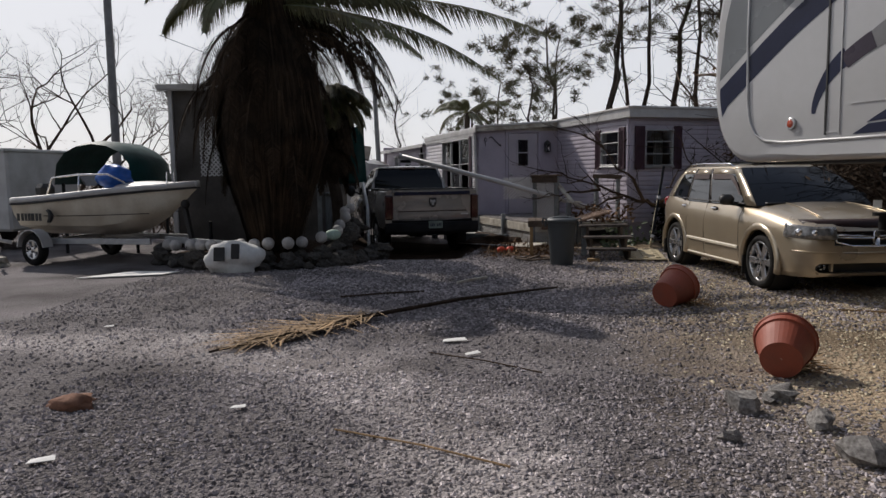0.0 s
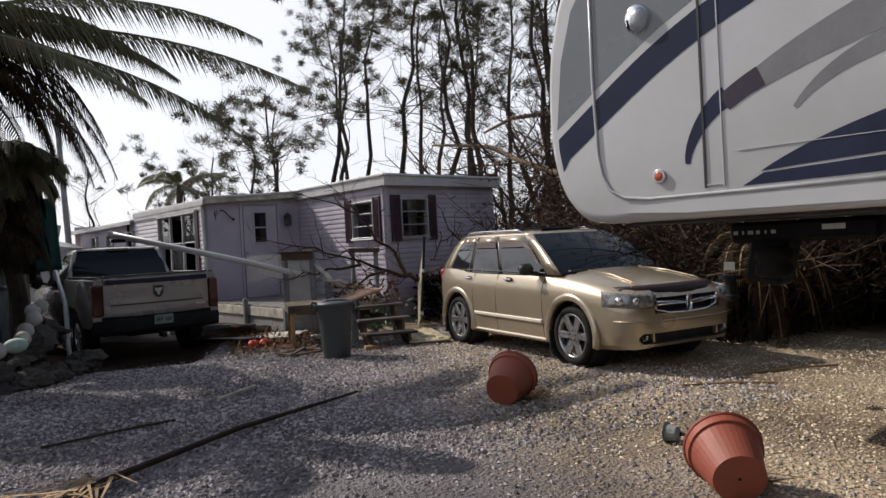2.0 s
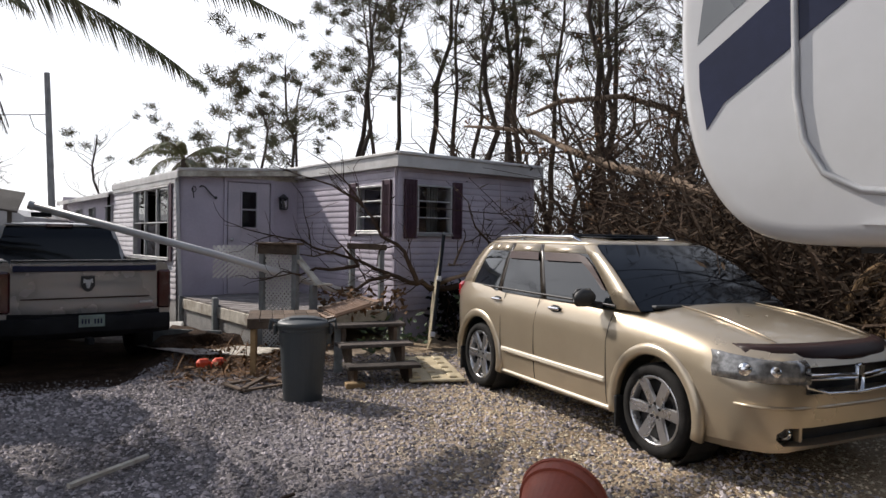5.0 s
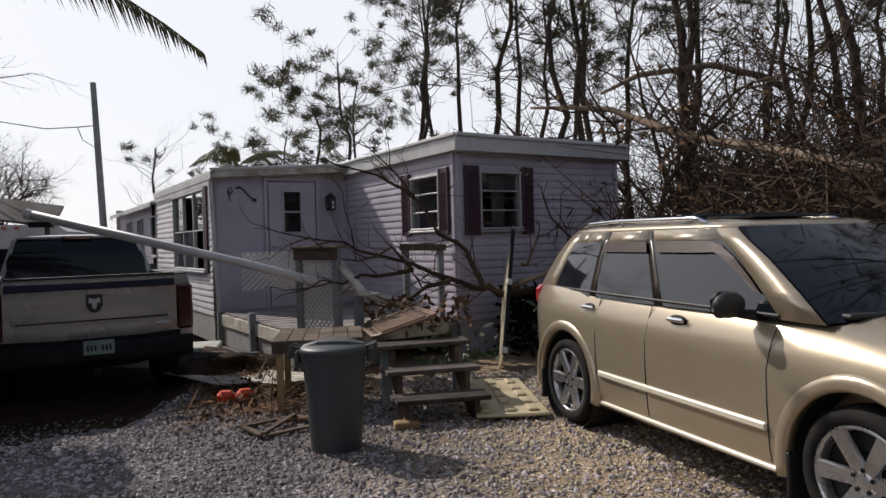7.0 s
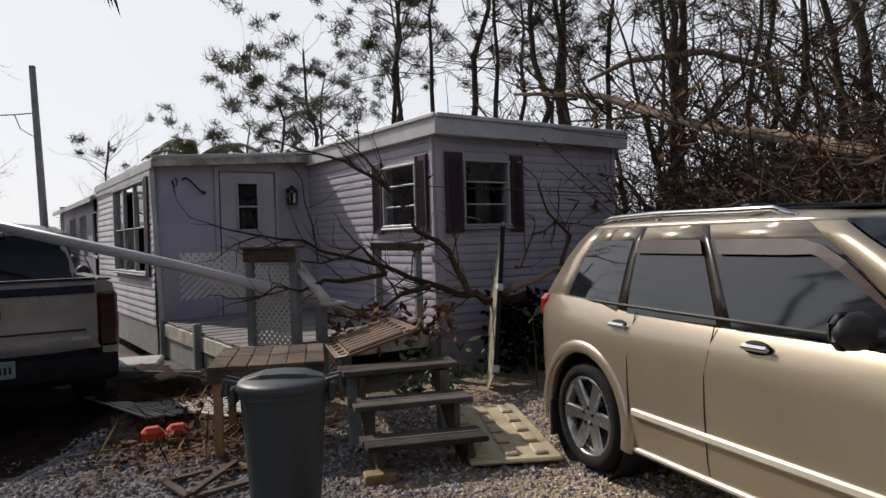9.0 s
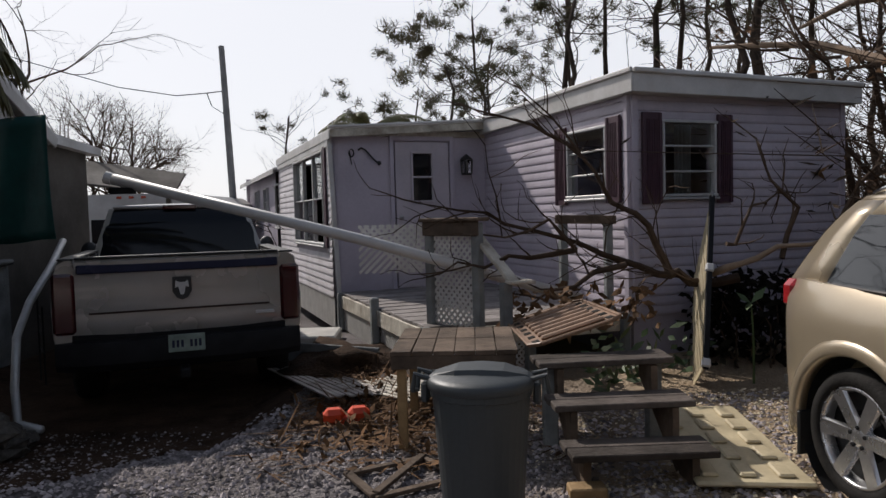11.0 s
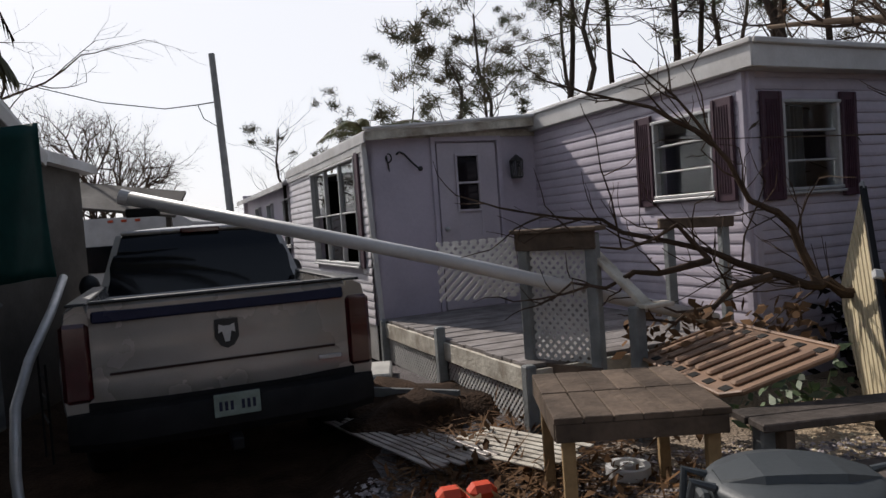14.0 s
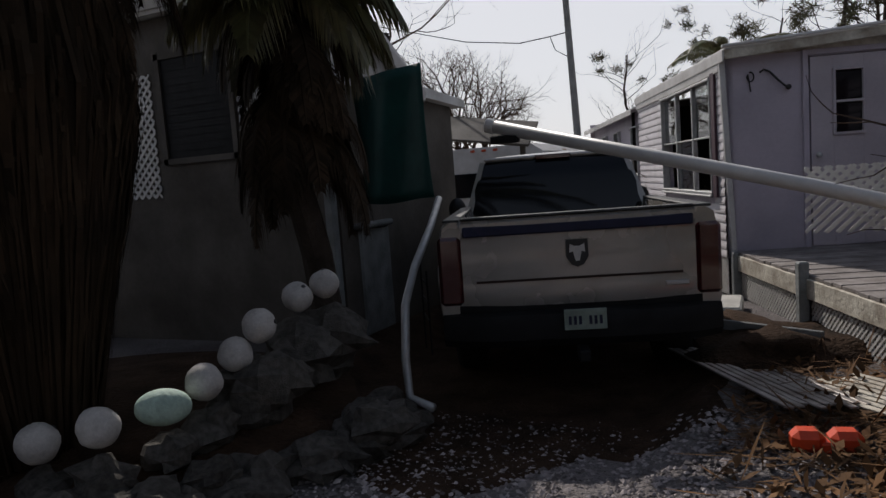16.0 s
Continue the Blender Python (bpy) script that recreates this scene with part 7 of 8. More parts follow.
hull = part("hull", Geo().loft(hr), M_HULL, boat)
smooth_by_angle(hull.data, 40)
for s in (-1, 1):
    rp = []
    for k in range(13):
        f = k / 12
        w = 0.92 * (1 - max(0, (f - 0.35) / 0.65) ** 2.2)
        rp.append((lerp(-1.95, 1.55, f) + 0.42 * max(0, (f - 0.6) / 0.4) ** 2, s * (w + 0.01), lerp(1.1, 1.36, f ** 1.3)))
    part("rub_rail", Geo().tube([(x, y, z - 0.01) for x, y, z in rp], 0.022, 6), M_BLACK, boat)
    part("gunwale", Geo().tube([(x, y - s * 0.04, z + 0.05) for x, y, z in rp], 0.06, 8), M_WHITE, boat, smooth=True)
    part("stripe", Geo().tube([(x, y * 0.99 + s * 0.004, z - 0.26 - 0.02 * i) for i, (x, y, z) in enumerate(rp[3:11])], 0.01, 4), M_MAROON, boat)
part("foredeck", Geo().ball((0.75, 0, 1.36), 0.5, 18, 8, (1.8, 1.1, 0.22)), M_WHITE, boat, smooth=True)
part("grab_rail", Geo().tube([(-1.1, -0.8, 1.25), (-1.0, -0.75, 1.55), (-0.4, -0.7, 1.6), (0.3, -0.62, 1.6), (0.6, -0.5, 1.45)], 0.016, 6).tube([(-0.35, -0.75, 1.2), (-0.35, -0.7, 1.6)], 0.014, 6), M_CHROME, boat, smooth=True)
part("bow_rail", Geo().tube([(1.45, -0.3, 1.4), (1.45, -0.28, 1.62)], 0.014, 6).tube([(1.55, -0.2, 1.4), (1.55, -0.2, 1.62)], 0.014, 6), M_CHROME, boat)
part("windscreen", Geo().loft([[(-0.3, -0.6, 1.4), (-0.25, -0.6, 1.4), (-0.25, 0.6, 1.4), (-0.3, 0.6, 1.4)], [(-0.62, -0.5, 1.62), (-0.58, -0.5, 1.62), (-0.58, 0.5, 1.62), (-0.62, 0.5, 1.62)]]), M_TINT, boat)
part("blue_cover", Geo().ball((0.1, -0.25, 1.52), 0.33, 18, 12, (1.15, 0.9, 0.72), None, 0.35, 4), M_BLUE, boat, "crumpled blue tarp bundle", True)
for i, (dx, wd) in enumerate(((0, 0.07), (0.11, 0.06), (0.2, 0.06), (0.29, 0.06), (0.38, 0.08), (0.49, 0.06), (0.58, 0.06))):
    x = -1.75 + dx
    part("lettering_bar", Geo().box((x, -0.93, 0.86), (wd, 0.012, 0.13), None, 0.002), M_BLACK, boat)
part("crescent_mark", Geo().tube([(-0.98 + 0.1 * math.cos(a), -0.935, 0.88 + 0.1 * math.sin(a)) for a in np.linspace(-1.7, 1.7, 10)], [0.008, 0.03, 0.04, 0.045, 0.05, 0.05, 0.045, 0.04, 0.03, 0.008], 6), M_BLACK, boat)
part("outboard", Geo().box((-2.05, 0, 1.2), (0.3, 0.36, 0.5), None, 0.08).box((-2.05, 0, 0.75), (0.14, 0.12, 0.6), None, 0.03), M_BLACK, boat)
bt = thing("boat_trailer", "galvanised boat trailer with a white fender, under the boat", "trailer", pose(-6.1, 12.0, 0.0, 0, 0, -14) @ Matrix.Diagonal((0.86, 0.92, 1, 1)))
part("frame_rail", Geo().beam((-1.9, -0.75, 0.42), (1.2, -0.55, 0.42), 0.06, 0.1, 0.006), M_TRIM, bt)
part("frame_rail", Geo().beam((-1.9, 0.75, 0.42), (1.2, 0.55, 0.42), 0.06, 0.1, 0.006), M_TRIM, bt)
for x, y in ((-1.3, 0.75), (0.4, 0.6)):
    part("cross_member", Geo().beam((x, -y, 0.42), (x, y, 0.42), 0.06, 0.08), M_TRIM, bt)
part("tongue", Geo().beam((1.1, 0, 0.42), (2.5, 0, 0.36), 0.08, 0.1, 0.006), M_TRIM, bt)
part("winch_post", Geo().beam((1.75, 0, 0.4), (1.6, 0, 1.05), 0.08, 0.08).ball((1.62, 0, 1.05), 0.09), M_BLACK, bt)
part("jack", Geo().tube([(2.25, -0.05, 0.0), (2.25, -0.05, 0.75)], 0.035, 8).lathe([(0.1, 0.0), (0.1, 0.03)], 12, pose(2.25, -0.05, 0)), M_STEEL, bt)
for s in (-1, 1):
    wheel(bt, -1.3, s * 0.98, 0.29, 0.17, s, 5, 0.17)
    part("fender", Geo().loft([[(-1.3 + r * math.cos(a), s * y, 0.3 + r * math.sin(a)) for r, y in ((0.33, 0.86), (0.35, 0.86), (0.35, 1.1), (0.33, 1.1))] for a in np.linspace(0.1, math.pi - 0.1, 12)]), M_WHITE, bt, "white wheel fender")
part("guide_pipe", Geo().tube([(-1.75, -1.12, 0.42), (-1.95, -1.2, 0.46), (-2.05, -1.2, 0.7), (-2.05, -1.2, 1.25)], 0.035, 8), M_PVC, bt, smooth=True)
can_r = []
for k in range(9):
    a = math.pi * k / 8
    can_r.append((0.95 * math.cos(a), 0.85 * math.sin(a) ** 0.7))
solid("boat_canopy", Geo().loft([[(-7.3 + x * k * 0.95, yy, 1.42 + z * h) for x, z in can_r] for yy, k, h in ((13.2, 0.9, 0.95), (13.6, 1.0, 1.05), (14.6, 1.0, 1.05), (15.0, 0.9, 0.95))], False, False), M_TEAL, "green canvas boat canopy behind the motorboat", "canopy", smooth=True)
stand = thing("canopy_stand", "thin dark posts that carry the boat canopy", "stand")
for x, y in ((-8.05, 13.4), (-6.55, 13.4), (-8.05, 14.8), (-6.55, 14.8)):
    part("post", Geo().beam((x, y, 0), (x, y, 1.45), 0.05, 0.05), M_STEEL, stand)
cargo = thing("cargo_trailer", "dirty white box trailer with a rear door and dark latch", "trailer", pose(-11.0, 15.2, 0, 0, 0, -8))
part("box", Geo().box((0, 0, 1.3), (3.2, 2.2, 1.75), None, 0.05), M_WHITE, cargo)
part("roof_lip", Geo().box((0, -0.02, 2.17), (3.26, 2.26, 0.08), None, 0.02), M_WHITE, cargo)
part("door", Geo().box((0.2, -1.115, 1.3), (1.1, 0.03, 1.55), None, 0.01), M_WHITE, cargo)
part("door_seal", Geo().box((0.79, -1.12, 1.3), (0.03, 0.03, 1.6)).box((-0.39, -1.12, 1.3), (0.03, 0.03, 1.6)).box((0.2, -1.12, 2.1), (1.2, 0.03, 0.03)), M_BLACK, cargo)
part("latch", Geo().beam((0.62, -1.15, 1.25), (0.95, -1.15, 1.25), 0.03, 0.04), M_STEEL, cargo)
for x in (-0.6, 0.6):
    part("wheel", Geo().lathe([(0.12, -0.1), (0.33, -0.1), (0.33, 0.1), (0.12, 0.1)], 20, pose(x, -1.0, 0.33, 90, 0, 0)), M_RUBBER, cargo)
    part("wheel", Geo().lathe([(0.12, -0.1), (0.33, -0.1), (0.33, 0.1), (0.12, 0.1)], 20, pose(x, 1.0, 0.33, 90, 0, 0)), M_RUBBER, cargo)

# ---------- rock bed round the palm, floats and the painted stone ----------
bed = Geo()
n = 28
rim = []
for k in range(n):
    a = 2 * math.pi * k / n
    rim.append((-3.35 + 1.75 * math.cos(a), 12.2 + 1.5 * math.sin(a)))
bed.loft([[(x, y, -0.2) for x, y in rim], [(x * 0.98 - 0.067, y * 0.985 + 0.18, 0.16 + 0.03 * noise.noise(Vector((x, y, 0)))) for x, y in rim], [(lerp(-3.35, x, 0.7), lerp(12.2, y, 0.7), 0.26) for x, y in rim], [(lerp(-3.35, x, 0.2), lerp(12.2, y, 0.2), 0.3) for x, y in rim]])
solid("planting_bed", bed, M_SOIL_SHADE, "raised dark soil bed under the shaggy palm", "bed", smooth=True, kind="structure")
rs = random.Random(33)
rock_meshes = [Geo().ball((0, 0, 0), 1, 10, 7, (1, 0.8, 0.62), None, 0.55, k).mesh("rock", M_ROCK) for k in range(6)]


rubble_meshes = [Geo().ball((0, 0, 0), 1, 7, 5, (1.1, 0.8, 0.6), None, 0.7, 20 + k).mesh("rock", M_RUBBLE) for k in range(4)]


def rock(x, y, s, z=None, k=None, label="rough grey coral rock", group="rocks round the palm bed", meshes=rock_meshes):
    o = new("rock", meshes[rs.randrange(len(meshes)) if k is None else k])
    o.matrix_basis = pose(x, y, ground_z(x, y) + s * 0.35 if z is None else z, rs.uniform(-15, 15), rs.uniform(-15, 15), rs.uniform(0, 360)) @ Matrix.Scale(s, 4)
    return tagged(o, label, "rock", group)


for k in range(64):
    a = rs.uniform(-2.7, 0.75)
    r = rs.uniform(0.98, 1.16)
    x, y = -3.35 + 1.75 * r * math.cos(a), 12.2 + 1.5 * r * math.sin(a)
    s = rs.uniform(0.1, 0.22)
    rock(x, y, s, ground_z(x, y) + rs.choice((0.3, 0.4, 1.1)) * s)
for k in range(16):
    rock(rs.uniform(-2.0, -1.5), rs.uniform(11.4, 13.2), rs.uniform(0.1, 0.2))
floats = [(-2.01, 12.86, 0.89), (-2.07, 12.63, 0.84), (-1.96, 12.1, 0.77), (-2.04, 11.97, 0.63), (-2.03, 11.7, 0.55), (-2.19, 11.16, 0.48), (-2.5, 11.06, 0.41), (-2.66, 10.78, 0.42), (-2.98, 10.74, 0.42), (-3.22, 10.75, 0.4), (-3.46, 10.78, 0.4), (-4.0, 10.9, 0.38), (-4.2, 10.95, 0.38), (-4.4, 11.02, 0.38), (-4.75, 11.2, 0.36), (-4.95, 11.35, 0.36)]
fm = Geo().ball((0, 0, 0), 0.102, 18, 12, (1, 1, 0.97), None, 0.05, 2).mesh("float", M_BUOY, True)
for i, (x, y, z) in enumerate(floats):
    o = thing("fishing_float", "round dirty white foam fishing float in the row edging the bed", "float", pose(x, y, z, i * 37, i * 23, i * 51), "floats edging the palm bed")
    part("foam", fm, M_BUOY, o)
    part("hole", Geo().lathe([(0.014, 0.094), (0.014, 0.103)], 8), M_BLACK, o)
    rock(x, y, 0.15 + max(0, z - 0.45) * 0.35, z - 0.24 - max(0, z - 0.45) * 0.3)
    if z > 0.55:
        rock(x - 0.05, y, 0.22, z - 0.5)
o = thing("fishing_float", "oval green and white foam float in the row", "float", pose(-2.05, 11.43, 0.5, 0, 0, 30), "floats edging the palm bed")
part("foam", Geo().ball((0, 0, 0), 0.11, 16, 12, (1.3, 0.85, 0.85)), M_BUOYG, o, smooth=True)
rock(-2.05, 11.43, 0.15, 0.27)
sign = thing("painted_rock", "large white-painted rock with two black marks", "rock", pose(-3.42, 10.3, 0.2, 0, 0, 4))
part("stone", Geo().ball((0, 0, 0.02), 0.36, 22, 14, (1.3, 0.5, 0.72), None, 0.3, 11), M_WROCK, sign, smooth=True)
part("painted_bar", Geo().box((-0.16, -0.2, 0.08), (0.17, 0.03, 0.22), pose(0, 0, 0, -12, 0, 0), 0.006), M_BLACK, sign)
part("painted_bar", Geo().box((0.09, -0.2, 0.12), (0.13, 0.03, 0.24), pose(0, 0, 0, -12, 0, 0), 0.006), M_BLACK, sign)
for x, y, s in ((2.19, 3.82, 0.12), (2.5, 4.05, 0.09), (2.51, 3.53, 0.1), (2.5, 3.03, 0.13), (1.92, 3.29, 0.06), (2.4, 4.0, 0.06)):
    rock(x, y, s, label="loose grey rubble stone on the gravel", group="rubble stones", meshes=rubble_meshes)

# ---------- things in the yard ----------
can = thing("trash_can", "dark grey plastic trash can with its domed lid latched", "bin", pose(1.84, 11.04, 0.0, 0, 0, -10) @ Matrix.Diagonal((0.92, 0.92, 0.99, 1)))
part("barrel", Geo().lathe([(0.19, 0.0), (0.2, 0.01), (0.225, 0.35), (0.25, 0.68), (0.262, 0.685), (0.262, 0.73), (0.25, 0.735)], 36), M_CAN, can, smooth=False)
part("lid", Geo().lathe([(0.268, 0.715), (0.275, 0.72), (0.275, 0.755), (0.262, 0.765), (0.24, 0.776), (0.12, 0.79), (0.01, 0.795)], 36), M_CAN, can, "domed grey lid", True)
part("lid_grip", Geo().loft([[(x, y * w, 0.772 + h) for y, h in ((-0.12, 0), (-0.1, 0.035 * k), (0.1, 0.035 * k), (0.12, 0))] for x, w, k in ((-0.24, 0.5, 0.2), (-0.12, 1, 1), (0.0, 1.1, 1.15), (0.12, 1, 1), (0.24, 0.5, 0.2))]), M_CAN, can)
for s in (-1, 1):
    part("handle", Geo().tube([(s * 0.26, -0.06, 0.76), (s * 0.33, -0.06, 0.78), (s * 0.345, -0.05, 0.7), (s * 0.34, 0.05, 0.68), (s * 0.33, 0.06, 0.78), (s * 0.26, 0.06, 0.76)], 0.014, 7).box((s * 0.285, 0, 0.69), (0.04, 0.11, 0.1), None, 0.012), M_CAN, can, "plastic latch handle")


def flower_pot(m, r=0.26, h=0.4):
    p = thing("flower_pot", "empty terracotta-coloured plastic flower pot lying on its side", "pot", m, "tipped flower pots")
    part("pot", Geo().lathe([(0.01, 0.0), (r * 0.66, 0.0), (r * 0.68, 0.02), (r * 0.9, h * 0.78), (r * 0.985, h * 0.785), (r, h), (r * 0.96, h), (r * 0.93, h * 0.8), (r * 0.64, 0.03), (0.01, 0.03)], 36, None, False), M_TERRA, p)
    part("rim_bead", Geo().tube([(r * math.cos(a), r * math.sin(a), h) for a in np.linspace(0, 2 * math.pi, 33)], 0.012, 6), M_TERRA, p)
    return p


def lying(x, y, r, h, yaw, m0=1.0):
    """A pose that lays a pot on its side, its base toward yaw degrees from +x."""
    tilt = math.degrees(math.atan2(r - r * 0.66, h))
    tilt += 2
    return pose(x, y, 0.0, 0, 0, yaw) @ pose(0, 0, r * 0.66 * math.cos(radians(tilt)), 0, -90 + tilt, 0)


flower_pot(lying(2.55, 7.23, 0.225, 0.34, 225, 1), 0.225, 0.34)
flower_pot(lying(2.69, 4.52, 0.21, 0.33, 243, 1), 0.215, 0.33)
for x, y in ((2.95, 7.35), (2.95, 4.75)):
    g = Geo()
    for _ in range(70):
        a = Vector((x + rs.gauss(0, 0.07), y + rs.gauss(0, 0.06), rs.uniform(0.01, 0.08)))
        g.tube([a, a + Vector((rs.gauss(0, 0.08), rs.gauss(0, 0.08), rs.gauss(0, 0.03)))], 0.004, 3, False)
    solid("dry_roots", g, M_STRAW, "spilled dry roots beside a tipped pot", "roots", kind="stuff")
lampst = thing("garden_lamp", "broken black garden stake lamp lying on the gravel", "lamp", pose(3.13, 5.55, 0.07, 0, 90, 116))
part("lamp_head", Geo().lathe([(0.02, 0.0), (0.05, 0.02), (0.06, 0.09), (0.075, 0.1), (0.01, 0.13)], 14), M_WOODG, lampst)
part("stake", Geo().tube([(0, 0, 0), (0, 0, -0.35)], 0.014, 6), M_STEEL, lampst)

# steps
steps = thing("wooden_steps", "weathered wooden steps with three treads, torn from the deck", "steps", pose(2.73, 11.75, 0, 0, 0, 2))
for i, (y, z) in enumerate(((0.48, 0.56), (0.14, 0.38), (-0.2, 0.2))):
    for k in (0, 1):
        part("tread", Geo().box((0.0, y - 0.07 + k * 0.145, z), (0.86 - 0.03 * i + 0.02 * k, 0.14, 0.038), pose(0, 0, 0, 0, 0.6 * (i - 1), 0), 0.006), M_TREAD, steps)
for s in (-1, 1):
    part("stringer", Geo().prism([(-0.26, 0.0), (-0.02, 0.0), (0.6, 0.42), (0.6, 0.53), (0.36, 0.53), (0.36, 0.36), (0.02, 0.355), (0.02, 0.18), (-0.26, 0.175)], -0.02, 0.02, Matrix.Translation((s * 0.3, 0, 0)) @ Matrix(((0, 0, 1, 0), (1, 0, 0, 0), (0, 1, 0, 0), (0, 0, 0, 1)))), M_WOOD, steps)
    part("leg", Geo().box((s * 0.34, 0.5, 0.27), (0.09, 0.09, 0.53), None, 0.008), M_WOODG, steps)
solid("wood_block", Geo().box((2.42, 11.42, 0.03), (0.2, 0.12, 0.06), pose(0, 0, 0), 0.008), M_YEL, "split yellowish wood block on the gravel", "block")

# slatted bench table
table = thing("wooden_bench", "weathered grey-brown plank bench table beside the trash can", "bench", pose(1.78, 12.58, 0.03, 0, 0, -4) @ Matrix.Diagonal((1, 0.93, 1.02, 1)))
for r in range(2):
    for k in range(6):
        part("plank", Geo().box((-0.33 + k * 0.135 + 0.0, -0.25 + r * 0.5, 0.605), (0.13, 0.485, 0.03), pose(0, 0, 0, 0, 0.3 * math.sin(k + r), 0), 0.004), M_WOOD, table)
part("apron", Geo().box((0, -0.48, 0.55), (0.78, 0.03, 0.08)).box((0, 0.48, 0.55), (0.78, 0.03, 0.08)).box((-0.38, 0, 0.55), (0.03, 0.93, 0.08)).box((0.38, 0, 0.55), (0.03, 0.93, 0.08)), M_WOOD, table)
for sx in (-1, 1):
    for sy in (-1, 1):
        part("leg", Geo().box((sx * 0.33, sy * 0.43, 0.29), (0.06, 0.06, 0.58), None, 0.006), M_YEL, table)

# brown ribbed tailgate liner
mt = thing("ribbed_liner", "brown ribbed plastic bed liner panel leaning on the bench", "panel", None)
c0, c1, c3 = Vector((2.28, 12.41, 0.61)), Vector((2.91, 12.37, 0.8)), Vector((2.19, 13.75, 0.55))
ux, uy = (c1 - c0), (c3 - c0)
uz = ux.cross(uy).normalized()
mm = Matrix(((ux.normalized().x, uy.normalized().x, uz.x, c0.x), (ux.normalized().y, uy.normalized().y, uz.y, c0.y), (ux.normalized().z, uy.normalized().z, uz.z, c0.z), (0, 0, 0, 1)))
lw_, ll_ = ux.length, uy.length
mt.matrix_basis = mm
part("sheet", Geo().prism([(0.08, 0), (lw_ - 0.08, 0), (lw_, 0.08), (lw_, ll_ - 0.08), (lw_ - 0.08, ll_), (0.08, ll_), (0, ll_ - 0.08), (0, 0.08)], -0.012, 0.0), M_MAT, mt)
for k in range(8):
    y = 0.14 + k * (ll_ - 0.28) / 7
    part("rib", Geo().box((lw_ / 2, y, 0.012), (lw_ - 0.2, 0.07, 0.03), None, 0.012), M_MAT, mt)
for k in range(6):
    part("slot", Geo().box((0.06, 0.15 + k * 0.2, 0.002), (0.05, 0.08, 0.006)), M_DARK, mt)
    part("slot", Geo().box((lw_ - 0.06, 0.15 + k * 0.2, 0.002), (0.05, 0.08, 0.006)), M_DARK, mt)
part("edge_lip", Geo().tube([(0.08, 0, 0.005), (lw_ - 0.08, 0, 0.005), (lw_, 0.08, 0.005), (lw_, ll_ - 0.08, 0.005), (lw_ - 0.08, ll_, 0.005), (0.08, ll_, 0.005), (0, ll_ - 0.08, 0.005), (0, 0.08, 0.005), (0.08, 0, 0.005)], 0.012, 6), M_MAT, mt)

# tan ribbed sheet leaning on the fallen branch
q0, q1, q2 = Vector((3.86, 13.42, 0.22)), Vector((4.27, 14.26, 1.6)), Vector((4.17, 14.5, 0.75))
qu = (q1 - q0).normalized()
qv = ((q2 - q0) - qu * (q2 - q0).dot(qu)).normalized()
qn = qu.cross(qv)
ql = (q1 - q0).length
pm = Matrix(((qu.x, qv.x, qn.x, q0.x), (qu.y, qv.y, qn.y, q0.y), (qu.z, qv.z, qn.z, q0.z), (0, 0, 0, 1)))
ts = thing("tan_sheet", "tan ribbed vinyl sheet leaning against a fallen branch", "panel", pm)
part("sheet", Geo().prism([(0.0, 0.0), (ql, 0.0), (ql, 0.03), (1.12, 0.54), (0.9, 0.56), (-0.04, 0.39)], -0.008, 0.0), M_TAN, ts)
for k in range(9):
    y = 0.04 + k * 0.058
    top_x = interp(y, [0.0, 0.03, 0.54, 0.6], [ql, ql, 1.12, 0.9]) - 0.03
    low_x = interp(y, [0.0, 0.39, 0.56], [0.02, -0.02, 0.88]) + 0.03
    for f in (-1, 1):
        part("rib", Geo().box(((top_x + low_x) / 2, y, 0.004 if f > 0 else -0.012), (max(top_x - low_x, 0.05), 0.016, 0.01), None, 0.003), M_TAN, ts)
part("edge_channel", Geo().box((ql / 2, -0.012, -0.004), (ql + 0.06, 0.022, 0.05), None, 0.005), M_STEEL, ts, "dark edge channel")
for x in (0.02, ql * 0.55):
    part("clip", Geo().box((x, -0.02, -0.004), (0.075, 0.05, 0.07), None, 0.01), M_PVC, ts, "white plastic clip")
part("end_cap", Geo().box((ql + 0.04, 0.0, -0.004), (0.08, 0.05, 0.03), None, 0.01), M_GREYD, ts, "grey end cap")

# tan moulded cover lying on the gravel
cv = thing("moulded_cover", "tan moulded plastic cover with raised ribs lying on the gravel", "panel", pose(3.42, 12.12, 0.02, 0, 0, -8))
part("sheet", Geo().box((0, 0, 0.02), (0.62, 1.5, 0.03), None, 0.012), M_TAN, cv)
for x in (-0.22, -0.02, 0.18):
    for k in range(5):
        part("raised_rib", Geo().box((x, -0.58 + k * 0.28, 0.045), (0.09, 0.2, 0.025), None, 0.01), M_TAN, cv)
solid("brick_block", Geo().box((3.86, 11.5, 0.06), (0.22, 0.11, 0.12), pose(0, 0, 0), 0.008), M_BRICK, "worn brick lying at the cover's corner", "brick")

# debris beside the deck
dbr = thing("rubbish_board", "rotten lath panel lying on the gravel", "panel", pose(0.62, 14.1, 0.05, 4, 3, 118))
for k in range(9):
    part("slat", Geo().box((0, -0.24 + k * 0.06, 0.0), (1.75 + 0.1 * math.sin(k * 4), 0.045, 0.014), pose(0, 0, 0, 0, 0, 0.4 * math.sin(k * 2)), 0.003), M_TIN, dbr)
dbr2 = thing("rubbish_board", "pale lath panel thrown beside the deck", "panel", pose(1.35, 13.55, 0.09, -6, 4, 125))
for k in range(8):
    part("slat", Geo().box((0, -0.2 + k * 0.055, 0.0), (1.0 + 0.12 * math.sin(k * 5), 0.04, 0.014), pose(0, 0, 0, 0, 0, 0.5 * math.sin(k * 3)), 0.003), M_WOODP, dbr2)
soil = Geo()
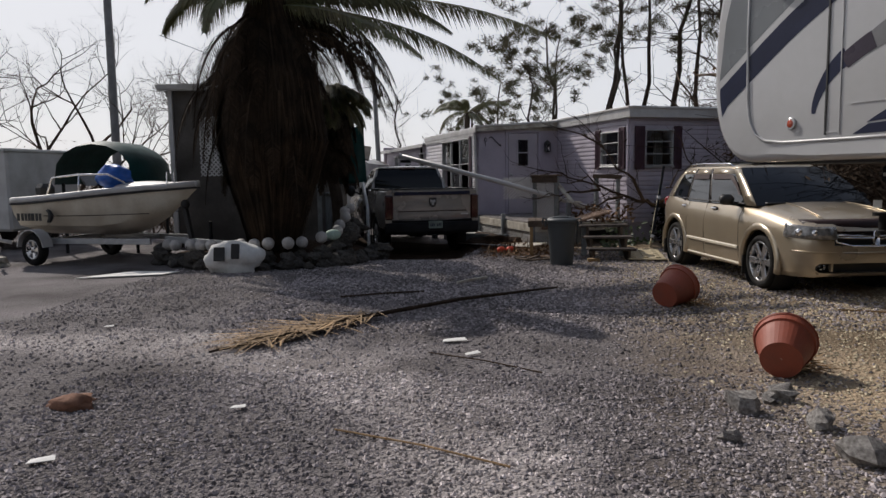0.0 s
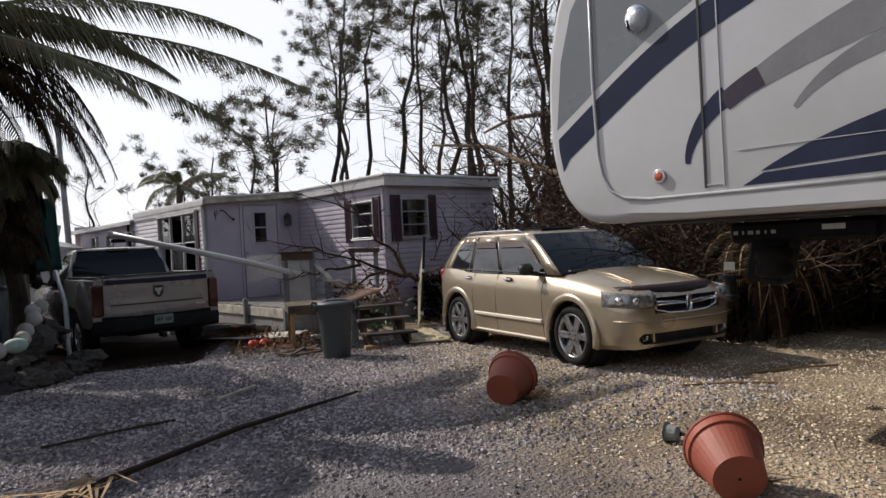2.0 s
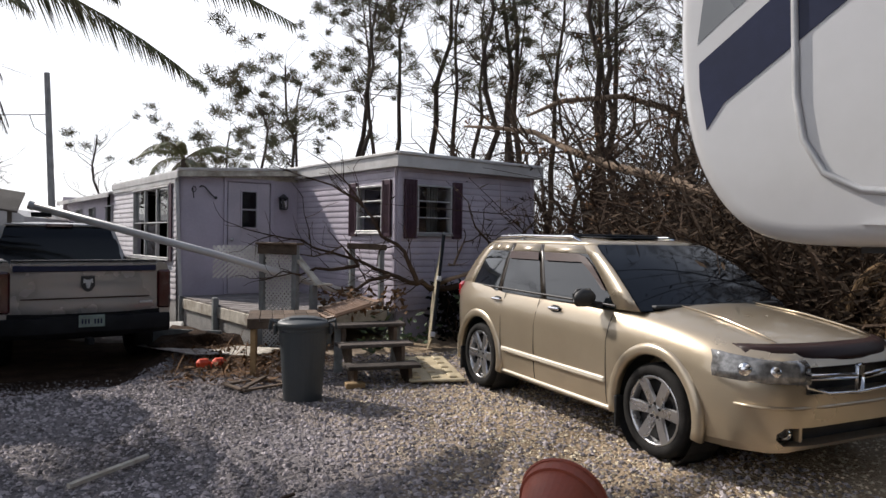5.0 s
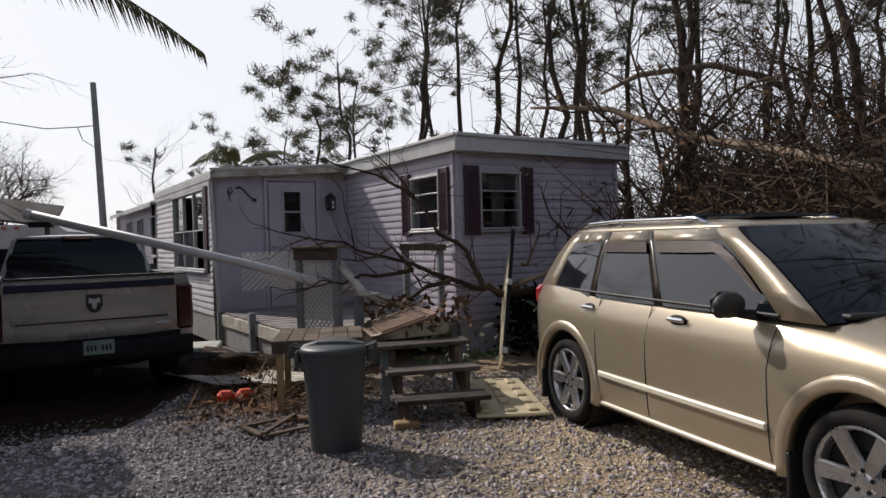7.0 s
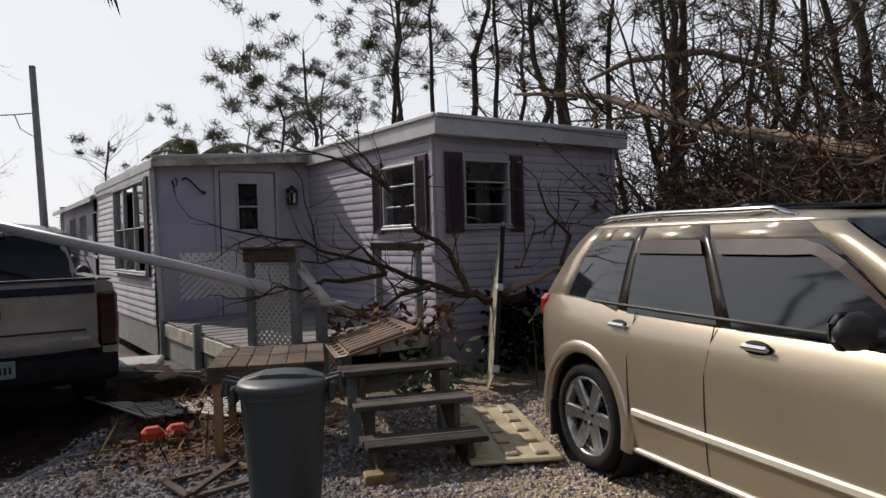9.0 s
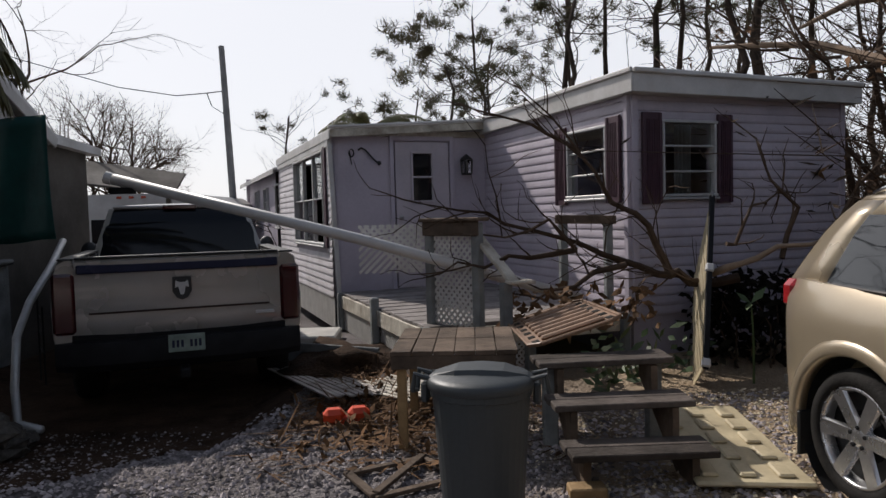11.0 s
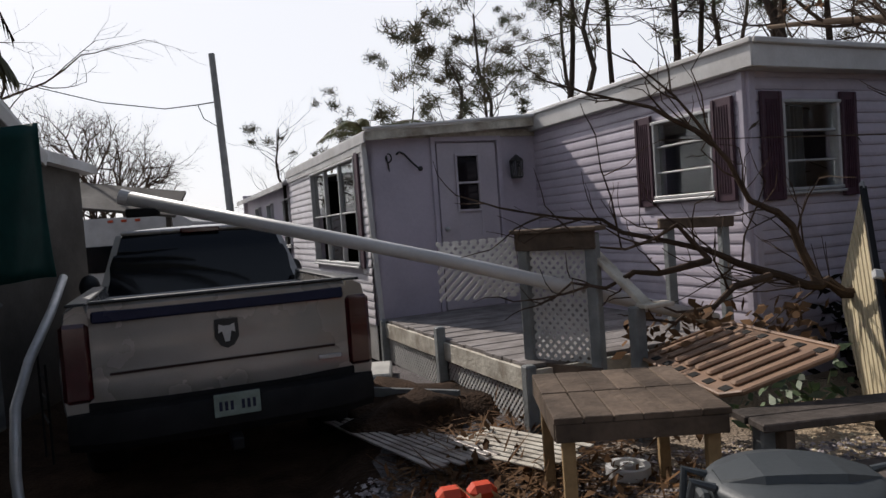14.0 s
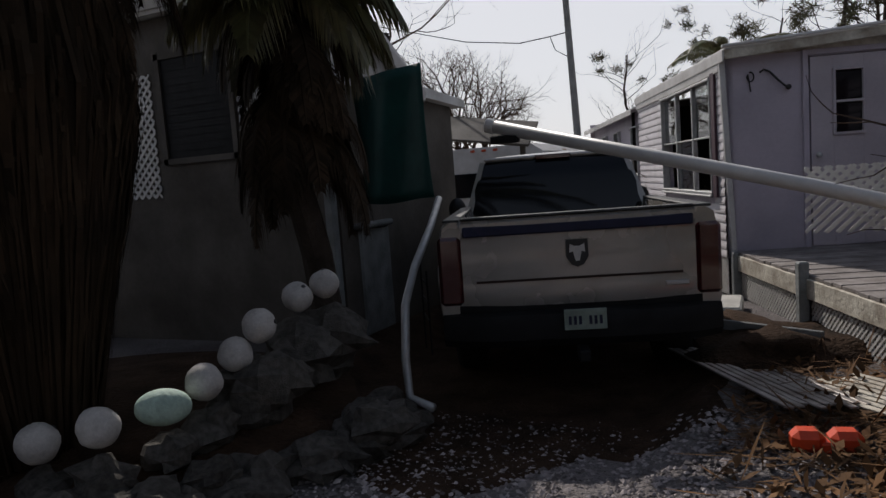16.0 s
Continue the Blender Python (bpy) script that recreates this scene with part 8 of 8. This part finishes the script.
soil.ball((0.75, 15.0, -0.02), 0.7, 24, 10, (0.85, 1.2, 0.28), None, 0.5, 3)
solid("mulch_heap", soil, M_SOIL_SHADE, "dark heap of mulch and leaf litter beside the deck", "mulch", smooth=True, kind="stuff")
solid("garden_edging", Geo().beam((-0.1, 15.35, 0.1), (1.1, 14.75, 0.1), 0.03, 0.2, 0.005), M_WOODG, "grey garden edging board beside the mulch", "board")
solid("concrete_slab", Geo().box((0.05, 16.3, 0.06), (0.9, 0.7, 0.14), pose(0, 0, 0, 0, 0, 0), 0.02), M_CONC, "pale concrete step slab beside the deck", "slab")
orange = thing("orange_block", "two-lobed orange plastic chock on the gravel", "chock", pose(0.98, 12.88, 0.0, 0, 0, 10))
part("lobe", Geo().box((-0.09, 0, 0.06), (0.16, 0.14, 0.12), None, 0.035), M_ORANGE, orange)
part("lobe", Geo().box((0.09, 0, 0.06), (0.16, 0.14, 0.12), None, 0.035), M_ORANGE, orange)
part("bridge", Geo().box((0, 0, 0.035), (0.14, 0.12, 0.06), None, 0.01), M_ORANGE, orange)
reel = thing("cable_reel", "white plastic reel lying under the bench", "reel", pose(1.95, 13.05, 0.06))
part("rim", Geo().lathe([(0.1, -0.03), (0.13, -0.03), (0.13, 0.03), (0.1, 0.03), (0.1, -0.03)], 24, None, False), M_PVC, reel)
part("hub", Geo().lathe([(0.03, -0.03), (0.045, -0.03), (0.045, 0.035), (0.03, 0.035), (0.03, -0.03)], 16, None, False).box((0, 0, 0), (0.2, 0.02, 0.02)).box((0, 0, 0), (0.02, 0.2, 0.02)), M_PVC, reel)
fr2 = thing("crate_lid", "broken crossed wooden frame lying beside the trash can", "frame", pose(1.42, 11.72, 0.03, 0, 0, 28))
for a, b in (((-0.25, -0.2, 0), (0.25, -0.2, 0)), ((-0.25, 0.2, 0), (0.25, 0.2, 0)), ((-0.25, -0.2, 0.01), (-0.25, 0.2, 0.01)), ((0.25, -0.2, 0.01), (0.25, 0.2, 0.01)), ((-0.24, -0.19, 0.02), (0.24, 0.19, 0.02))):
    part("slat", Geo().beam(a, b, 0.05, 0.022, 0.004), M_WOOD, fr2)

# leaf litter, straw and thrown sticks
lt = Geo()
for _ in range(2600):
    x, y = rs.gauss(1.3, 0.5), rs.gauss(13.2, 0.8)
    if x < 0.5 or x > 2.6 or y < 11.8:
        continue
    c = Vector((x, y, ground_z(x, y) + 0.01 + rs.random() * 0.05))
    if rs.random() < 0.5:
        d = Vector((rs.gauss(0, 1), rs.gauss(0, 1), rs.gauss(0, 0.15))).normalized() * rs.uniform(0.12, 0.45)
        s = Vector((-d.y, d.x, 0)).normalized() * 0.008
    else:
        d = Vector((rs.gauss(0, 1), rs.gauss(0, 1), rs.gauss(0, 0.5))).normalized() * rs.uniform(0.05, 0.12)
        s = Vector((-d.y, d.x, 0.01)).normalized() * 0.025
    lt.add([c - s * 0.4, c + d * 0.5 - s, c + d, c + d * 0.5 + s], [(0, 1, 2, 3)])
solid("leaf_litter", lt, M_BROWNLEAF, "brown leaf litter and straw scattered beside the deck", "litter", kind="stuff")
ff = thing("palm_frond", "dead dry palm frond lying flat on the gravel", "frond")
g = Geo()
stalk = [Vector(p) for p in ((-1.75, 5.15, 0.03), (-1.5, 5.4, 0.04), (-0.6, 6.6, 0.05), (0.3, 7.5, 0.06), (1.5, 8.4, 0.05))]
part("stalk", Geo().tube(stalk, [0.01, 0.016, 0.024, 0.022, 0.012], 6), M_TWIG, ff)
for _ in range(260):
    f = rs.random()
    b = stalk[1].lerp(stalk[2], f)
    a = rs.gauss(3.75, 0.75)
    d = Vector((math.cos(a), math.sin(a), rs.gauss(0.0, 0.04))) * rs.uniform(0.2, 0.62)
    s = Vector((-d.y, d.x, 0)).normalized() * rs.uniform(0.006, 0.014)
    b = b + Vector((rs.gauss(0, 0.07), rs.gauss(0, 0.07), rs.uniform(0, 0.05)))
    e = b + d
    e.z = max(0.012, e.z)
    g.add([b - s, b + s, e + s * 0.4, e - s * 0.4], [(0, 1, 2, 3)])
part("dry_foliage", g, M_STRAW, ff)
for a, b, r, m_ in (((0.2, 8.95), (0.6, 9.45), 0.02, M_WOODP), ((-1.2, 7.9), (-0.2, 8.3), 0.012, M_TWIG), ((-2.9, 3.2), (-2.4, 3.1), 0.012, M_STRAW), ((0.1, 5.2), (1.0, 4.6), 0.006, M_TWIG), ((-0.3, 3.4), (0.7, 2.9), 0.006, M_STRAW), ((4.3, 7.0), (5.1, 6.6), 0.01, M_STRAW), ((5.2, 7.1), (6.2, 6.9), 0.012, M_STRAW)):
    solid("stick", Geo().tube([(a[0], a[1], r + 0.01), ((a[0] + b[0]) / 2 + 0.03, (a[1] + b[1]) / 2, r + 0.02), (b[0], b[1], r + 0.01)], r, 5), m_, "dry stick lying on the gravel", "stick", group="sticks on the gravel")
for x, y, s, a in ((0.3, 5.62, 0.11, 10), (0.47, 5.12, 0.07, 30), (-1.0, 3.75, 0.05, 5), (-1.75, 2.9, 0.07, 20), (-3.2, 6.2, 0.05, 0)):
    g = Geo().add([(-s, -s * 0.35, 0.02), (s, -s * 0.45, 0.026), (s * 0.9, s * 0.3, 0.035), (-s * 0.8, s * 0.35, 0.024), (-s, -s * 0.35, 0.016), (s, -s * 0.45, 0.022), (s * 0.9, s * 0.3, 0.031), (-s * 0.8, s * 0.35, 0.02)], [(0, 1, 2, 3), (7, 6, 5, 4), (0, 4, 5, 1), (1, 5, 6, 2), (2, 6, 7, 3), (3, 7, 4, 0)])
    solid("paper_scrap", g, M_PAPER, "torn white scrap lying on the gravel", "scrap", pose(x, y, ground_z(x, y), 0, 0, a), group="white scraps")
solid("flat_sheet", Geo().add([(-5.6, 9.6, 0.03), (-4.4, 9.9, 0.04), (-4.3, 10.3, 0.03), (-5.0, 10.2, 0.05)], [(0, 1, 2, 3)]), M_PAPER, "flattened pale sheet lying before the boat", "sheet").modifiers.new("thickness", 'SOLIDIFY').thickness = 0.012
solid("dirt_clump", Geo().ball((-2.12, 3.8, 0.03), 0.12, 14, 8, (1.3, 0.8, 0.45), None, 0.6, 8), M_BRICK, "brown clump of dirt and root on the gravel", "clump", smooth=True)
solid("rubbish_heap", Geo().ball((-8.6, 11.3, 0.05), 0.5, 14, 8, (1.3, 0.8, 0.5), None, 0.7, 9), M_WOODP, "pale heap of broken boards beside the boat", "heap")

# dark sheet over the gravel, painting in the shade under and round the pickup truck
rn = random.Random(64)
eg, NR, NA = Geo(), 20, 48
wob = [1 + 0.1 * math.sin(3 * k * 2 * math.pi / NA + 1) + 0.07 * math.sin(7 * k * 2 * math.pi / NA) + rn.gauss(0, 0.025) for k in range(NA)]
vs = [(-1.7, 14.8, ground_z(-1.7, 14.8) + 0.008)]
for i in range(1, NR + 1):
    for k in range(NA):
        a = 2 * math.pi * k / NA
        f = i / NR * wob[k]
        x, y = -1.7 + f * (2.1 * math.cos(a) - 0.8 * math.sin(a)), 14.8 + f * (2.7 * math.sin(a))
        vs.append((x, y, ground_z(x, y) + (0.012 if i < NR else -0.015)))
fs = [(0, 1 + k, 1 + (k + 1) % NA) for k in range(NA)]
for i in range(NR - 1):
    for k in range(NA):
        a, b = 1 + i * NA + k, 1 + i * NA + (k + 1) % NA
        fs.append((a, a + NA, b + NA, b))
solid("bare_earth", eg.add(vs, fs), M_SOIL_SHADE, "dark sheet standing for the shade under the pickup truck", "earth", kind="stuff")
